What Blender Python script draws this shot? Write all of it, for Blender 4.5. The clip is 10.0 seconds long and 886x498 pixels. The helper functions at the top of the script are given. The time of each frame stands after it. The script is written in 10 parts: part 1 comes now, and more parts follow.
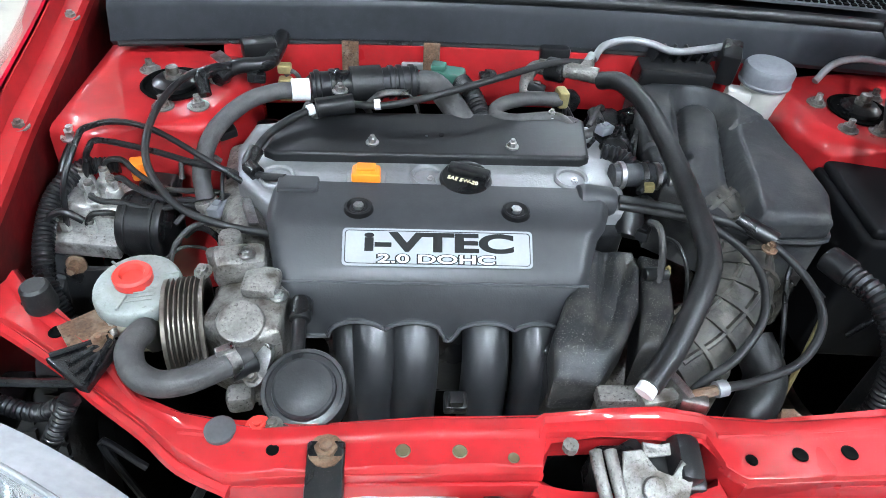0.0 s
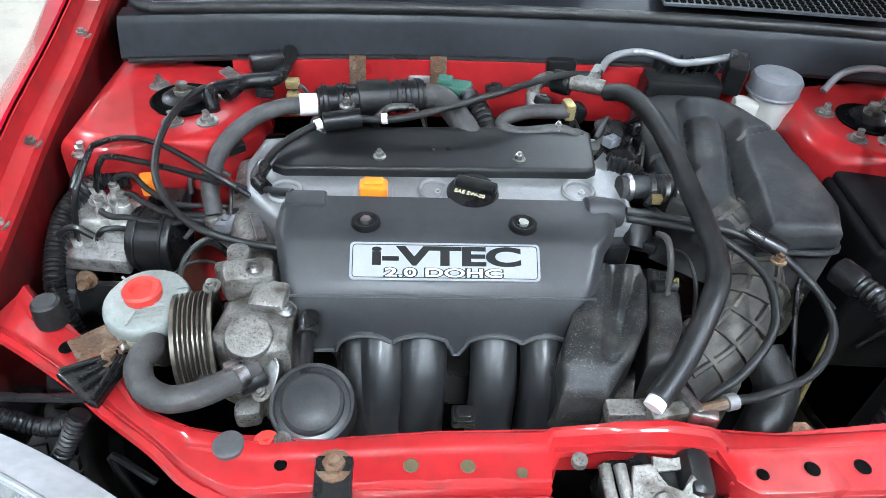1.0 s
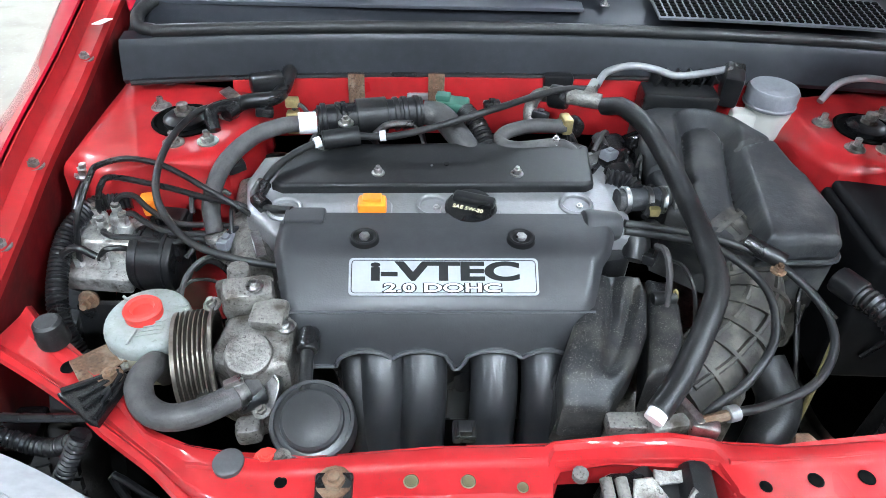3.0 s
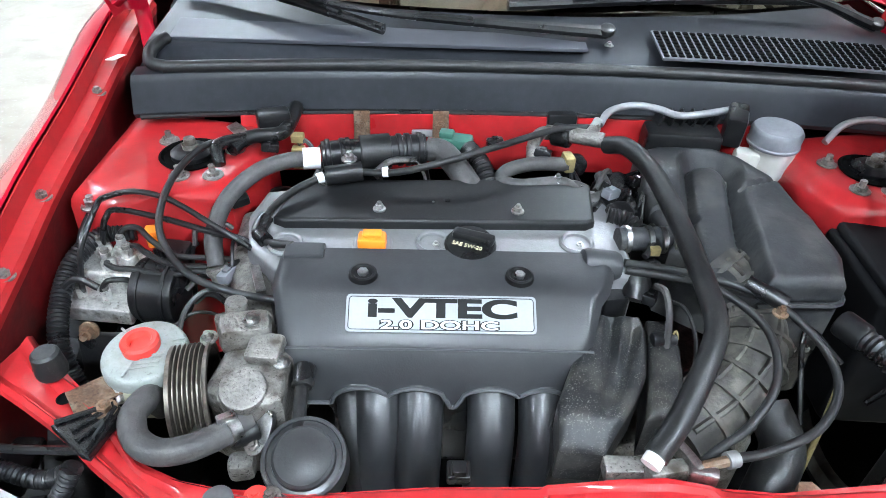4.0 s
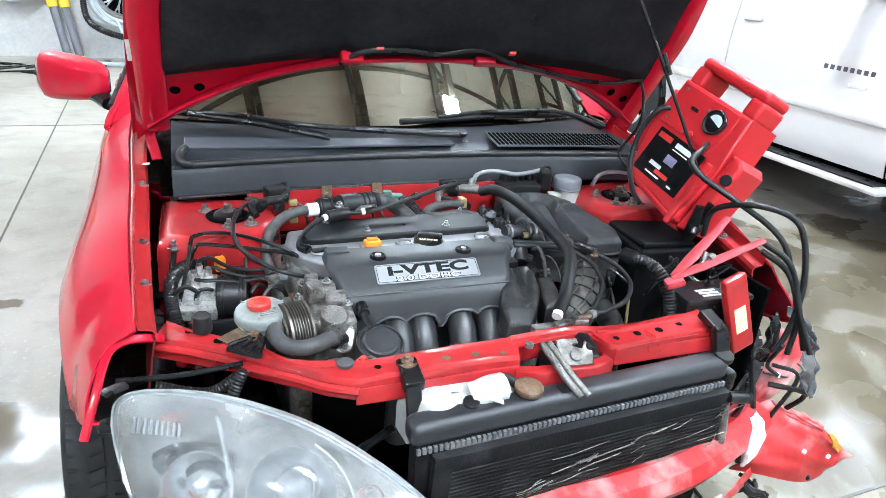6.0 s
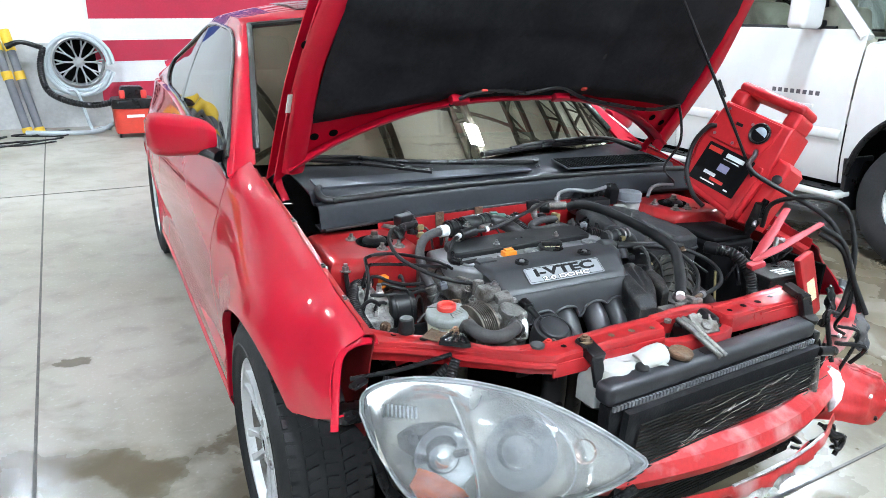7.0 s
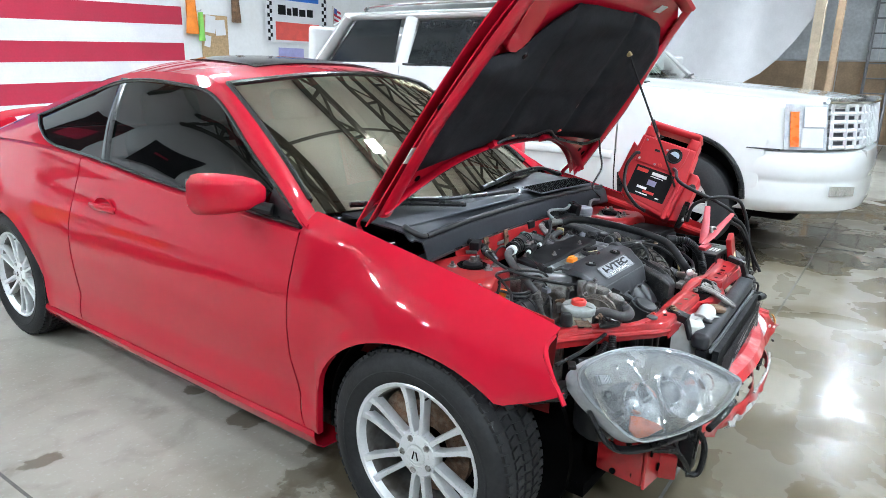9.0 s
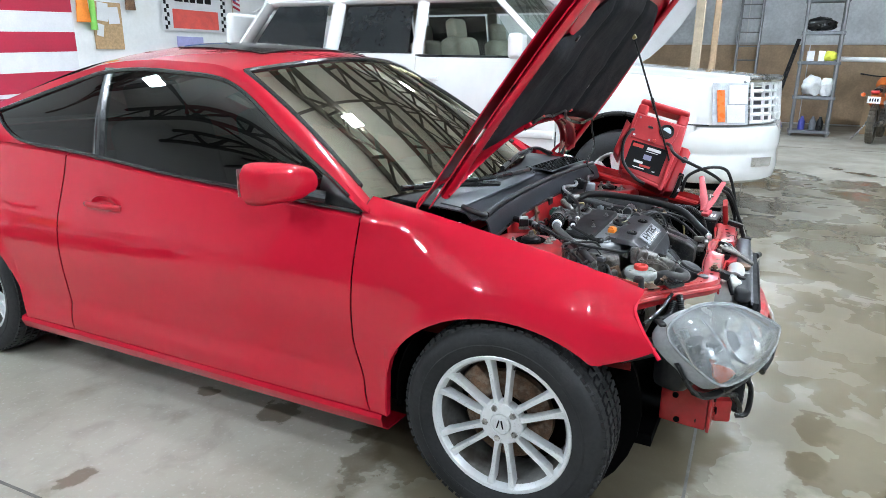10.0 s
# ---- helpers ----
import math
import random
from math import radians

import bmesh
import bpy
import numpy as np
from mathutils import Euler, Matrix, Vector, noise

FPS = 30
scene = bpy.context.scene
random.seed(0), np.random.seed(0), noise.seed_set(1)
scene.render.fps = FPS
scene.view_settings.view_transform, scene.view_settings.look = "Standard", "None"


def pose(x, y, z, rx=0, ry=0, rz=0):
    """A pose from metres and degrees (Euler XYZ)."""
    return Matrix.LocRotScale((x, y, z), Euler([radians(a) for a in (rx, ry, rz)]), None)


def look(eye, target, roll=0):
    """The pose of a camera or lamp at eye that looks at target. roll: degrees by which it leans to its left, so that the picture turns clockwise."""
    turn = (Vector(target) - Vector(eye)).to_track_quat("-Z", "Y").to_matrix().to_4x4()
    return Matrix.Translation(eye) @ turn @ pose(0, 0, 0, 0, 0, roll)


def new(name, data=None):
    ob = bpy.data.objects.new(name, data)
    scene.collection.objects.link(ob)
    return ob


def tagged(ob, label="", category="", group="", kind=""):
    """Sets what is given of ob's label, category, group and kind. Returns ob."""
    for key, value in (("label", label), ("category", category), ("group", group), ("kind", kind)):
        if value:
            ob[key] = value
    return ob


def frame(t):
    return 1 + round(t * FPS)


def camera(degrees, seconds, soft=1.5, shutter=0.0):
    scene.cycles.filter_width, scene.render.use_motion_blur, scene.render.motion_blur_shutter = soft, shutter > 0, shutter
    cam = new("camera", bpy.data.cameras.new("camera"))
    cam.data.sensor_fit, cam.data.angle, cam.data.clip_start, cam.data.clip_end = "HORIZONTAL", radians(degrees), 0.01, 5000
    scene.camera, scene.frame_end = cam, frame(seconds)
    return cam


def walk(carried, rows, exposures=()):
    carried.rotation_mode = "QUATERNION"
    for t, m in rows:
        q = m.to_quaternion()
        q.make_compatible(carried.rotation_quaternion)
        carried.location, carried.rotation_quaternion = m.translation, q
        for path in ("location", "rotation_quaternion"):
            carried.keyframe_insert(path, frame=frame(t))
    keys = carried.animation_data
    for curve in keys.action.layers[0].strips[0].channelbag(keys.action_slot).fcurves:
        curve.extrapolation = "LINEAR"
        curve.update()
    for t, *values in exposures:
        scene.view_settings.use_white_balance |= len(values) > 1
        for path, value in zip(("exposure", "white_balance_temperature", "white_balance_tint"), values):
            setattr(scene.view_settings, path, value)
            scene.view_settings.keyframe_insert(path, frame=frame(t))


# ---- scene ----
cam = camera(67.4, 10.0, soft=0.4)
PATH = [
    (0, (-0.196, -0.826, 1.281), (-0.048, 0.643, -0.069), 5.1),
    (0.5, (-0.194, -0.827, 1.281), (-0.081, 0.644, -0.069), 3.9),
    (1, (-0.194, -0.824, 1.285), (-0.074, 0.665, -0.044), 4.0),
    (1.5, (-0.195, -0.824, 1.287), (-0.074, 0.682, -0.024), 4.0),
    (2, (-0.195, -0.827, 1.287), (-0.074, 0.687, -0.015), 3.7),
    (2.5, (-0.193, -0.828, 1.286), (-0.075, 0.687, -0.015), 3.2),
    (2.7, (-0.191, -0.828, 1.286), (-0.079, 0.689, -0.013), 3.0),
    (4, (-0.168, -0.824, 1.292), (-0.107, 0.759, 0.071), 2.5),
    (4.5, (-0.182, -0.874, 1.301), (-0.15, 0.788, 0.189), 4.0),
    (5, (-0.295, -1.034, 1.328), (-0.004, 0.708, 0.389), 0.2),
    (5.2, (-0.345, -1.112, 1.33), (0.098, 0.625, 0.443), 1.6),
    (6.3, (-0.726, -1.464, 1.337), (0.028, 0.251, 0.637), 3.1),
    (6.5, (-0.847, -1.478, 1.337), (-0.035, 0.235, 0.698), 1.5),
    (7, (-1.096, -1.444, 1.32), (-0.214, 0.23, 0.673), 1.7),
    (7.5, (-1.339, -1.366, 1.366), (-0.297, 0.244, 0.799), 1.1),
    (8, (-1.654, -1.333, 1.361), (-0.353, 0.095, 0.842), 1.7),
    (8.5, (-1.907, -1.221, 1.342), (-0.472, 0.051, 0.771), 2.1),
    (9, (-2.103, -1.033, 1.363), (-0.555, 0.119, 0.837), 1.4),
    (9.5, (-2.324, -0.852, 1.352), (-0.681, 0.165, 0.837), 1.2),
    (10, (-2.441, -0.622, 1.341), (-0.724, 0.242, 0.788), 0.6),
]
walk(cam, [(t, look(eye, target, roll)) for t, eye, target, roll in PATH],
     [(0, 0.98), (2.7, 1.03), (4, 1.13), (5, 1.30), (5.2, 1.27), (6.3, 0.92), (7, 0.72), (8, 0.68), (10, 0.68)])


# ---- world and lights ----
world = bpy.data.worlds.new("world")
scene.world = world
world.use_nodes = True
wn = world.node_tree.nodes
wbg = wn["Background"]
wbg.inputs[0].default_value = (0.75, 0.82, 0.9, 1)
wbg.inputs[1].default_value = 0.10


# ---- materials ----
def mat(name, col, rough=0.5, metal=0.0, var=0.12, scale=8.0, bump=0.0, bscale=60.0, coat=0.0, spec=0.5,
        dirt=None, dirt_amt=0.0, dirt_scale=5.0, rvar=0.1, emit=0.0, speck=None, speck_amt=0.0, speck_scale=260.0):
    """A surface with colour variation at two scales, an optional layer of dirt, and fine relief."""
    m = bpy.data.materials.new(name)
    m.use_nodes = True
    nt = m.node_tree
    b = nt.nodes["Principled BSDF"]
    b.inputs["Metallic"].default_value = metal
    b.inputs["Coat Weight"].default_value = coat
    b.inputs["Coat Roughness"].default_value = 0.03
    b.inputs["Specular IOR Level"].default_value = spec
    tc = nt.nodes.new("ShaderNodeTexCoord")

    def noise_node(sc, det=4.0):
        n = nt.nodes.new("ShaderNodeTexNoise")
        n.inputs["Scale"].default_value = sc
        n.inputs["Detail"].default_value = det
        nt.links.new(tc.outputs["Object"], n.inputs["Vector"])
        return n

    def mapped(src, a, b2, lo, hi):
        r = nt.nodes.new("ShaderNodeMapRange")
        nt.links.new(src, r.inputs[0])
        for k, v in zip((1, 2, 3, 4), (a, b2, lo, hi)):
            r.inputs[k].default_value = v
        return r.outputs[0]

    big, fine = noise_node(scale), noise_node(scale * 9, 3.0)
    mul = nt.nodes.new("ShaderNodeMath")
    mul.operation = "MULTIPLY"
    nt.links.new(mapped(big.outputs[0], 0.3, 0.7, 1 - var, 1 + var), mul.inputs[0])
    nt.links.new(mapped(fine.outputs[0], 0.3, 0.7, 1 - var * 0.6, 1 + var * 0.6), mul.inputs[1])
    vm = nt.nodes.new("ShaderNodeVectorMath")
    vm.operation = "SCALE"
    vm.inputs[0].default_value = col[:3]
    nt.links.new(mul.outputs[0], vm.inputs["Scale"])
    out = vm.outputs[0]
    if dirt is not None:
        d = noise_node(dirt_scale, 8.0)
        mx = nt.nodes.new("ShaderNodeMix")
        mx.data_type = "RGBA"
        nt.links.new(mapped(d.outputs[0], 0.48, 0.66, 0.0, dirt_amt), mx.inputs[0])
        nt.links.new(out, mx.inputs[6])
        mx.inputs[7].default_value = (*dirt, 1)
        out = mx.outputs[2]
    if speck is not None:
        d = noise_node(speck_scale, 2.0)
        gate = noise_node(speck_scale * 0.09, 3.0)
        sm = nt.nodes.new("ShaderNodeMath")
        sm.operation = "MULTIPLY"
        nt.links.new(mapped(d.outputs[0], 0.60, 0.66, 0.0, speck_amt), sm.inputs[0])
        nt.links.new(mapped(gate.outputs[0], 0.36, 0.60, 0.1, 1.0), sm.inputs[1])
        mx = nt.nodes.new("ShaderNodeMix")
        mx.data_type = "RGBA"
        nt.links.new(sm.outputs[0], mx.inputs[0])
        nt.links.new(out, mx.inputs[6])
        mx.inputs[7].default_value = (*speck, 1)
        out = mx.outputs[2]
    nt.links.new(out, b.inputs["Base Color"])
    nt.links.new(mapped(big.outputs[0], 0.3, 0.7, max(0.0, rough - rvar * rough), min(1.0, rough + rvar)), b.inputs["Roughness"])
    if bump > 0:
        bn = noise_node(bscale, 6.0)
        bp = nt.nodes.new("ShaderNodeBump")
        bp.inputs["Strength"].default_value = bump
        bp.inputs["Distance"].default_value = 0.002
        nt.links.new(bn.outputs[0], bp.inputs["Height"])
        nt.links.new(bp.outputs[0], b.inputs["Normal"])
    if emit > 0:
        b.inputs["Emission Color"].default_value = (*col[:3], 1)
        b.inputs["Emission Strength"].default_value = emit
    return m


def glass(name, tint, clear=0.3, rough=0.01, ior=1.52, sheen=(1, 1, 1)):
    """A tinted pane: part of the light goes through, the rest shows as a glossy reflection by Fresnel."""
    m = bpy.data.materials.new(name)
    m.use_nodes = True
    nt = m.node_tree
    nt.nodes.clear()
    o = nt.nodes.new("ShaderNodeOutputMaterial")
    tr = nt.nodes.new("ShaderNodeBsdfTransparent")
    tr.inputs[0].default_value = (*[clear * c for c in tint], 1)
    gl = nt.nodes.new("ShaderNodeBsdfGlossy")
    gl.inputs["Roughness"].default_value = rough
    gl.inputs["Color"].default_value = (*sheen, 1)
    fr = nt.nodes.new("ShaderNodeFresnel")
    fr.inputs[0].default_value = ior
    mx = nt.nodes.new("ShaderNodeMixShader")
    nt.links.new(fr.outputs[0], mx.inputs[0])
    nt.links.new(tr.outputs[0], mx.inputs[1])
    nt.links.new(gl.outputs[0], mx.inputs[2])
    nt.links.new(mx.outputs[0], o.inputs[0])
    return m


# ---- mesh helpers ----
def V(*a):
    return Vector(a)


def part(name, bm, material, parent=None, label="", smooth=None, out=None):
    """Links a bmesh as one mesh object, under a thing or a part."""
    me = bpy.data.meshes.new(name)
    bmesh.ops.recalc_face_normals(bm, faces=bm.faces[:])
    if out is not None and sum((f.normal * f.calc_area() for f in bm.faces), Vector()).dot(Vector(out)) < 0:
        bmesh.ops.reverse_faces(bm, faces=bm.faces[:])
    bm.to_mesh(me)
    bm.free()
    for mm in material if isinstance(material, (list, tuple)) else [material]:
        me.materials.append(mm)
    ang = radians(38 if smooth is None else smooth)
    if ang > 0:
        me.polygons.foreach_set("use_smooth", [True] * len(me.polygons))
        me.set_sharp_from_angle(angle=ang)
    ob = new(name, me)
    if ang > 0 and len(me.polygons) > 5:
        wn = ob.modifiers.new("even_normals", "WEIGHTED_NORMAL")
        wn.keep_sharp = True
    if parent is not None:
        ob.parent = parent
        ob.matrix_parent_inverse = parent.matrix_basis.inverted()
    if label:
        tagged(ob, label)
    return ob


def thing(name, label, category, at=(0, 0, 0), group="", kind=""):
    ob = new(name)
    ob.location = at
    ob.empty_display_size = 0.05
    return tagged(ob, label, category, group, kind)


def rotm(rx=0, ry=0, rz=0):
    return Euler((radians(rx), radians(ry), radians(rz))).to_matrix().to_4x4()


def box(c, s, rot=None, bevel=0.0, seg=2, bm=None, taper=1.0):
    """A box of size s at c, its edges rounded; taper scales the top."""
    bm = bm or bmesh.new()
    r = bmesh.ops.create_cube(bm, size=1.0)
    vs = r["verts"]
    for v in vs:
        k = taper if v.co.z > 0 else 1.0
        v.co = Vector((v.co.x * s[0] * k, v.co.y * s[1] * k, v.co.z * s[2]))
    if bevel > 0:
        es = list({e for v in vs for e in v.link_edges})
        r = bmesh.ops.bevel(bm, geom=es, offset=min(bevel, min(s) * 0.45), segments=seg, profile=0.5, affect="EDGES")
        vs = list({v for f in r["faces"] for v in f.verts} | {v for v in vs if v.is_valid})
    m = Matrix.Translation(c) @ (rot or Matrix())
    bmesh.ops.transform(bm, matrix=m, verts=vs)
    return bm


def lathe(profile, seg=24, m=None, bm=None, close=False):
    """Turns a profile of (radius, height) about z."""
    bm = bm or bmesh.new()
    m = m or Matrix()
    rings = []
    for r, z in profile:
        if r < 1e-5:
            rings.append([bm.verts.new(m @ Vector((0, 0, z)))])
        else:
            rings.append([bm.verts.new(m @ Vector((r * math.cos(2 * math.pi * i / seg), r * math.sin(2 * math.pi * i / seg), z))) for i in range(seg)])
    pairs = list(zip(rings, rings[1:])) + ([(rings[-1], rings[0])] if close else [])
    for a, b in pairs:
        for i in range(seg):
            j = (i + 1) % seg
            if len(a) == 1 and len(b) == 1:
                continue
            if len(a) == 1:
                bm.faces.new((a[0], b[i], b[j]))
            elif len(b) == 1:
                bm.faces.new((a[i], b[0], a[j]))
            else:
                bm.faces.new((a[i], b[i], b[j], a[j]))
    return bm


def cyl(c, r, h, axis=(0, 0, 1), seg=20, bevel=0.0, bm=None, r2=None):
    """A capped cylinder from c along axis, with a rounded rim."""
    q = Vector(axis).normalized().to_track_quat("Z", "Y").to_matrix().to_4x4()
    m = Matrix.Translation(c) @ q
    r2 = r if r2 is None else r2
    b = min(bevel, r * 0.4, h * 0.4)
    if b > 0:
        prof = [(0, 0), (r - b, 0), (r - b * 0.3, b * 0.3), (r, b), (r2, h - b), (r2 - b * 0.3, h - b * 0.3), (r2 - b, h), (0, h)]
    else:
        prof = [(0, 0), (r, 0), (r2, h), (0, h)]
    return lathe(prof, seg, m, bm)


def spline(pts, n=8):
    """A smooth line through the points (Catmull-Rom)."""
    p = [Vector(q) for q in pts]
    if len(p) < 3:
        return [p[0].lerp(p[-1], i / n) for i in range(n + 1)]
    p = [2 * p[0] - p[1]] + p + [2 * p[-1] - p[-2]]
    out = []
    for i in range(1, len(p) - 2):
        a, b, c, d = p[i - 1:i + 3]
        for k in range(n):
            t = k / n
            out.append(0.5 * ((2 * b) + (c - a) * t + (2 * a - 5 * b + 4 * c - d) * t * t + (3 * b - 3 * c + d - a) * t ** 3))
    out.append(p[-2].copy())
    return out


def tube(pts, r, seg=10, n=6, bm=None, smooth=True, rib=0.0, rib_len=0.008, flat=1.0, cap=True):
    """A hose or wire through the points; rib makes it a corrugated one; r may be a list, one radius a point."""
    bm = bm or bmesh.new()
    line = spline(pts, n) if smooth else [Vector(q) for q in pts]
    if rib:
        fine = []
        for a, b in zip(line, line[1:]):
            k = max(1, int((b - a).length / (rib_len / 4)))
            fine += [a.lerp(b, i / k) for i in range(k)]
        line = fine + [line[-1]]
    rings, run = [], 0.0
    t0 = (line[1] - line[0]).normalized()
    up = Vector((0, 0, 1)) if abs(t0.z) < 0.9 else Vector((1, 0, 0))
    side = t0.cross(up).normalized()
    for i, q in enumerate(line):
        t = (line[min(i + 1, len(line) - 1)] - line[max(i - 1, 0)]).normalized()
        side = (side - t * side.dot(t)).normalized()
        nrm = t.cross(side)
        if i:
            run += (line[i] - line[i - 1]).length
        if isinstance(r, (list, tuple)):
            f = i / (len(line) - 1) * (len(r) - 1)
            k = min(int(f), len(r) - 2)
            rr = r[k] + (r[k + 1] - r[k]) * (f - k)
        else:
            rr = r
        if rib:
            rr += rib * (0.5 + 0.5 * math.cos(2 * math.pi * run / rib_len)) - rib
        rings.append([bm.verts.new(q + side * (rr * math.cos(2 * math.pi * k / seg)) + nrm * (rr * flat * math.sin(2 * math.pi * k / seg))) for k in range(seg)])
    for a, b in zip(rings, rings[1:]):
        for k in range(seg):
            bm.faces.new((a[k], a[(k + 1) % seg], b[(k + 1) % seg], b[k]))
    if cap:
        bm.faces.new(rings[0][::-1])
        bm.faces.new(rings[-1])
    return bm


def sheet(rows, bm=None, wrap=False):
    """A quad sheet through rows of points."""
    bm = bm or bmesh.new()
    g = [[bm.verts.new(q) for q in row] for row in rows]
    for a, b in zip(g, g[1:]):
        for k in range(len(a) - (0 if wrap else 1)):
            j = (k + 1) % len(a)
            try:
                bm.faces.new((a[k], a[j], b[j], b[k]))
            except ValueError:
                pass
    return bm


def thicken(bm, t):
    """Gives a sheet a thickness t, inwards from its outer side."""
    bmesh.ops.remove_doubles(bm, verts=bm.verts[:], dist=1e-6)
    bmesh.ops.recalc_face_normals(bm, faces=bm.faces[:])
    bm.normal_update()
    old, rim = bm.faces[:], [e for e in bm.edges if len(e.link_faces) == 1]
    twin = {v: bm.verts.new(v.co - v.normal * t) for v in bm.verts[:]}
    for f in old:
        bm.faces.new([twin[v] for v in reversed(f.verts)])
    for e in rim:
        a, b = e.verts
        bm.faces.new((a, b, twin[b], twin[a]))
    return bm


def prism(poly, h, m=None, bevel=0.0, seg=2, bm=None, taper=1.0):
    """A polygon of (x, y) raised to height h, its upper rim rounded."""
    bm = bm or bmesh.new()
    m = m or Matrix()
    cx, cy = sum(p[0] for p in poly) / len(poly), sum(p[1] for p in poly) / len(poly)
    lo = [bm.verts.new((x, y, 0)) for x, y in poly]
    hi = [bm.verts.new((cx + (x - cx) * taper, cy + (y - cy) * taper, h)) for x, y in poly]
    n = len(poly)
    bm.faces.new(lo[::-1])
    top = bm.faces.new(hi)
    for i in range(n):
        bm.faces.new((lo[i], lo[(i + 1) % n], hi[(i + 1) % n], hi[i]))
    vs = lo + hi
    if bevel > 0:
        r = bmesh.ops.bevel(bm, geom=list(top.edges), offset=bevel, segments=seg, profile=0.5, affect="EDGES")
        vs = list({v for f in r["faces"] for v in f.verts} | {v for v in vs if v.is_valid})
    bmesh.ops.transform(bm, matrix=m, verts=vs)
    return bm


def cap_sheet(poly, zf, rim=0.015, skirt=0.03, ny=60, nx=48):
    """A moulded lid over an outline of (x, y): heights from zf, its rim rounded down into a skirt."""
    edges = list(zip(poly, poly[1:] + poly[:1]))

    def span(y):
        xs = [a[0] + (b[0] - a[0]) * (y - a[1]) / (b[1] - a[1]) for a, b in edges if (a[1] - y) * (b[1] - y) <= 0 and abs(a[1] - b[1]) > 1e-7]
        return min(xs), max(xs)

    def depth(x, y):
        best = 9.0
        for a, b in edges:
            dx, dy = b[0] - a[0], b[1] - a[1]
            t = max(0.0, min(1.0, ((x - a[0]) * dx + (y - a[1]) * dy) / (dx * dx + dy * dy)))
            best = min(best, math.hypot(x - a[0] - dx * t, y - a[1] - dy * t))
        return best

    y0, y1 = min(q[1] for q in poly) + 1e-4, max(q[1] for q in poly) - 1e-4
    rows = []
    for i in range(ny + 1):
        y = y0 + (y1 - y0) * (0.5 - 0.5 * math.cos(math.pi * i / ny))
        xa, xb = span(y)
        row = []
        for k in range(nx + 1):
            x = xa + (xb - xa) * (0.5 - 0.5 * math.cos(math.pi * k / nx))
            d = min(rim, depth(x, y))
            row.append(V(x, y, zf(x, y) - rim + math.sqrt(max(0.0, rim * rim - (rim - d) ** 2))))
        rows.append([row[0] - V(0, 0, skirt)] + row + [row[-1] - V(0, 0, skirt)])
    lo = [[q - V(0, 0, skirt) for q in rows[k]] for k in (0, -1)]
    return sheet([lo[0]] + rows + [lo[1]])


def arc(cx, cy, r, a0, a1, n):
    return [(cx + r * math.cos(radians(a0 + (a1 - a0) * i / n)), cy + r * math.sin(radians(a0 + (a1 - a0) * i / n))) for i in range(n + 1)]


def rounded(w, h, r, n=4):
    """A rounded rectangle about the origin."""
    x, y = w / 2 - r, h / 2 - r
    return arc(x, y, r, 0, 90, n) + arc(-x, y, r, 90, 180, n) + arc(-x, -y, r, 180, 270, n) + arc(x, -y, r, 270, 360, n)


def interp(table, x):
    """Smooth reading of a table of (x, value)."""
    if x <= table[0][0]:
        return table[0][1]
    for i, ((a, va), (b, vb)) in enumerate(zip(table, table[1:])):
        if x <= b:
            t = (x - a) / (b - a)
            v0 = table[i - 1] if i else (2 * a - b, 2 * va - vb)
            v3 = table[i + 2] if i + 2 < len(table) else (2 * b - a, 2 * vb - va)
            m0 = (vb - v0[1]) / (b - v0[0]) * (b - a)
            m1 = (v3[1] - va) / (v3[0] - a) * (b - a)
            return (2 * t ** 3 - 3 * t * t + 1) * va + (t ** 3 - 2 * t * t + t) * m0 + (3 * t * t - 2 * t ** 3) * vb + (t ** 3 - t * t) * m1
    return table[-1][1]


def words(text, size, m, material, parent, depth=0.0006, align="CENTER", name="lettering", sx=1.0, bold=0.0):
    """Raised lettering in the built-in font, turned into a mesh."""
    cu = bpy.data.curves.new(name, "FONT")
    cu.body, cu.size, cu.extrude, cu.align_x, cu.align_y, cu.offset = text, size, depth, align, "CENTER", bold
    tmp = new("tmp", cu)
    me = bpy.data.meshes.new_from_object(tmp)
    bpy.data.objects.remove(tmp)
    me.transform(m @ Matrix.Diagonal((sx, 1, 1, 1)))
    me.materials.clear()
    me.materials.append(material)
    ob = new(name, me)
    ob.parent = parent
    ob.matrix_parent_inverse = parent.matrix_basis.inverted()
    return ob


PAINT = mat("red_paint", (0.46, 0.005, 0.022), 0.42, 0.0, 0.04, 3.0, coat=1.0, rvar=0.05, spec=0.04)
PAINT_IN = mat("red_bay_paint", (0.37, 0.016, 0.019), 0.30, 0.0, 0.14, 6.0, 0.06, 40, coat=1.0, spec=0.15, dirt=(0.07, 0.02, 0.018), dirt_amt=0.22, dirt_scale=16.0, speck=(0.12, 0.05, 0.04), speck_amt=0.35, speck_scale=420)
BLACK = mat("black_plastic", (0.006, 0.0062, 0.007), 0.26, 0, 0.3, 12, 0.15, 220, dirt=(0.04, 0.038, 0.035), dirt_amt=0.15, dirt_scale=60, spec=0.34, speck=(0.10, 0.095, 0.09), speck_amt=0.22, speck_scale=800)
COVER = mat("cover_plastic", (0.028, 0.0288, 0.031), 0.34, 0, 0.12, 9, 0.10, 420, spec=0.32, speck=(0.09, 0.09, 0.09), speck_amt=0.15, speck_scale=900)
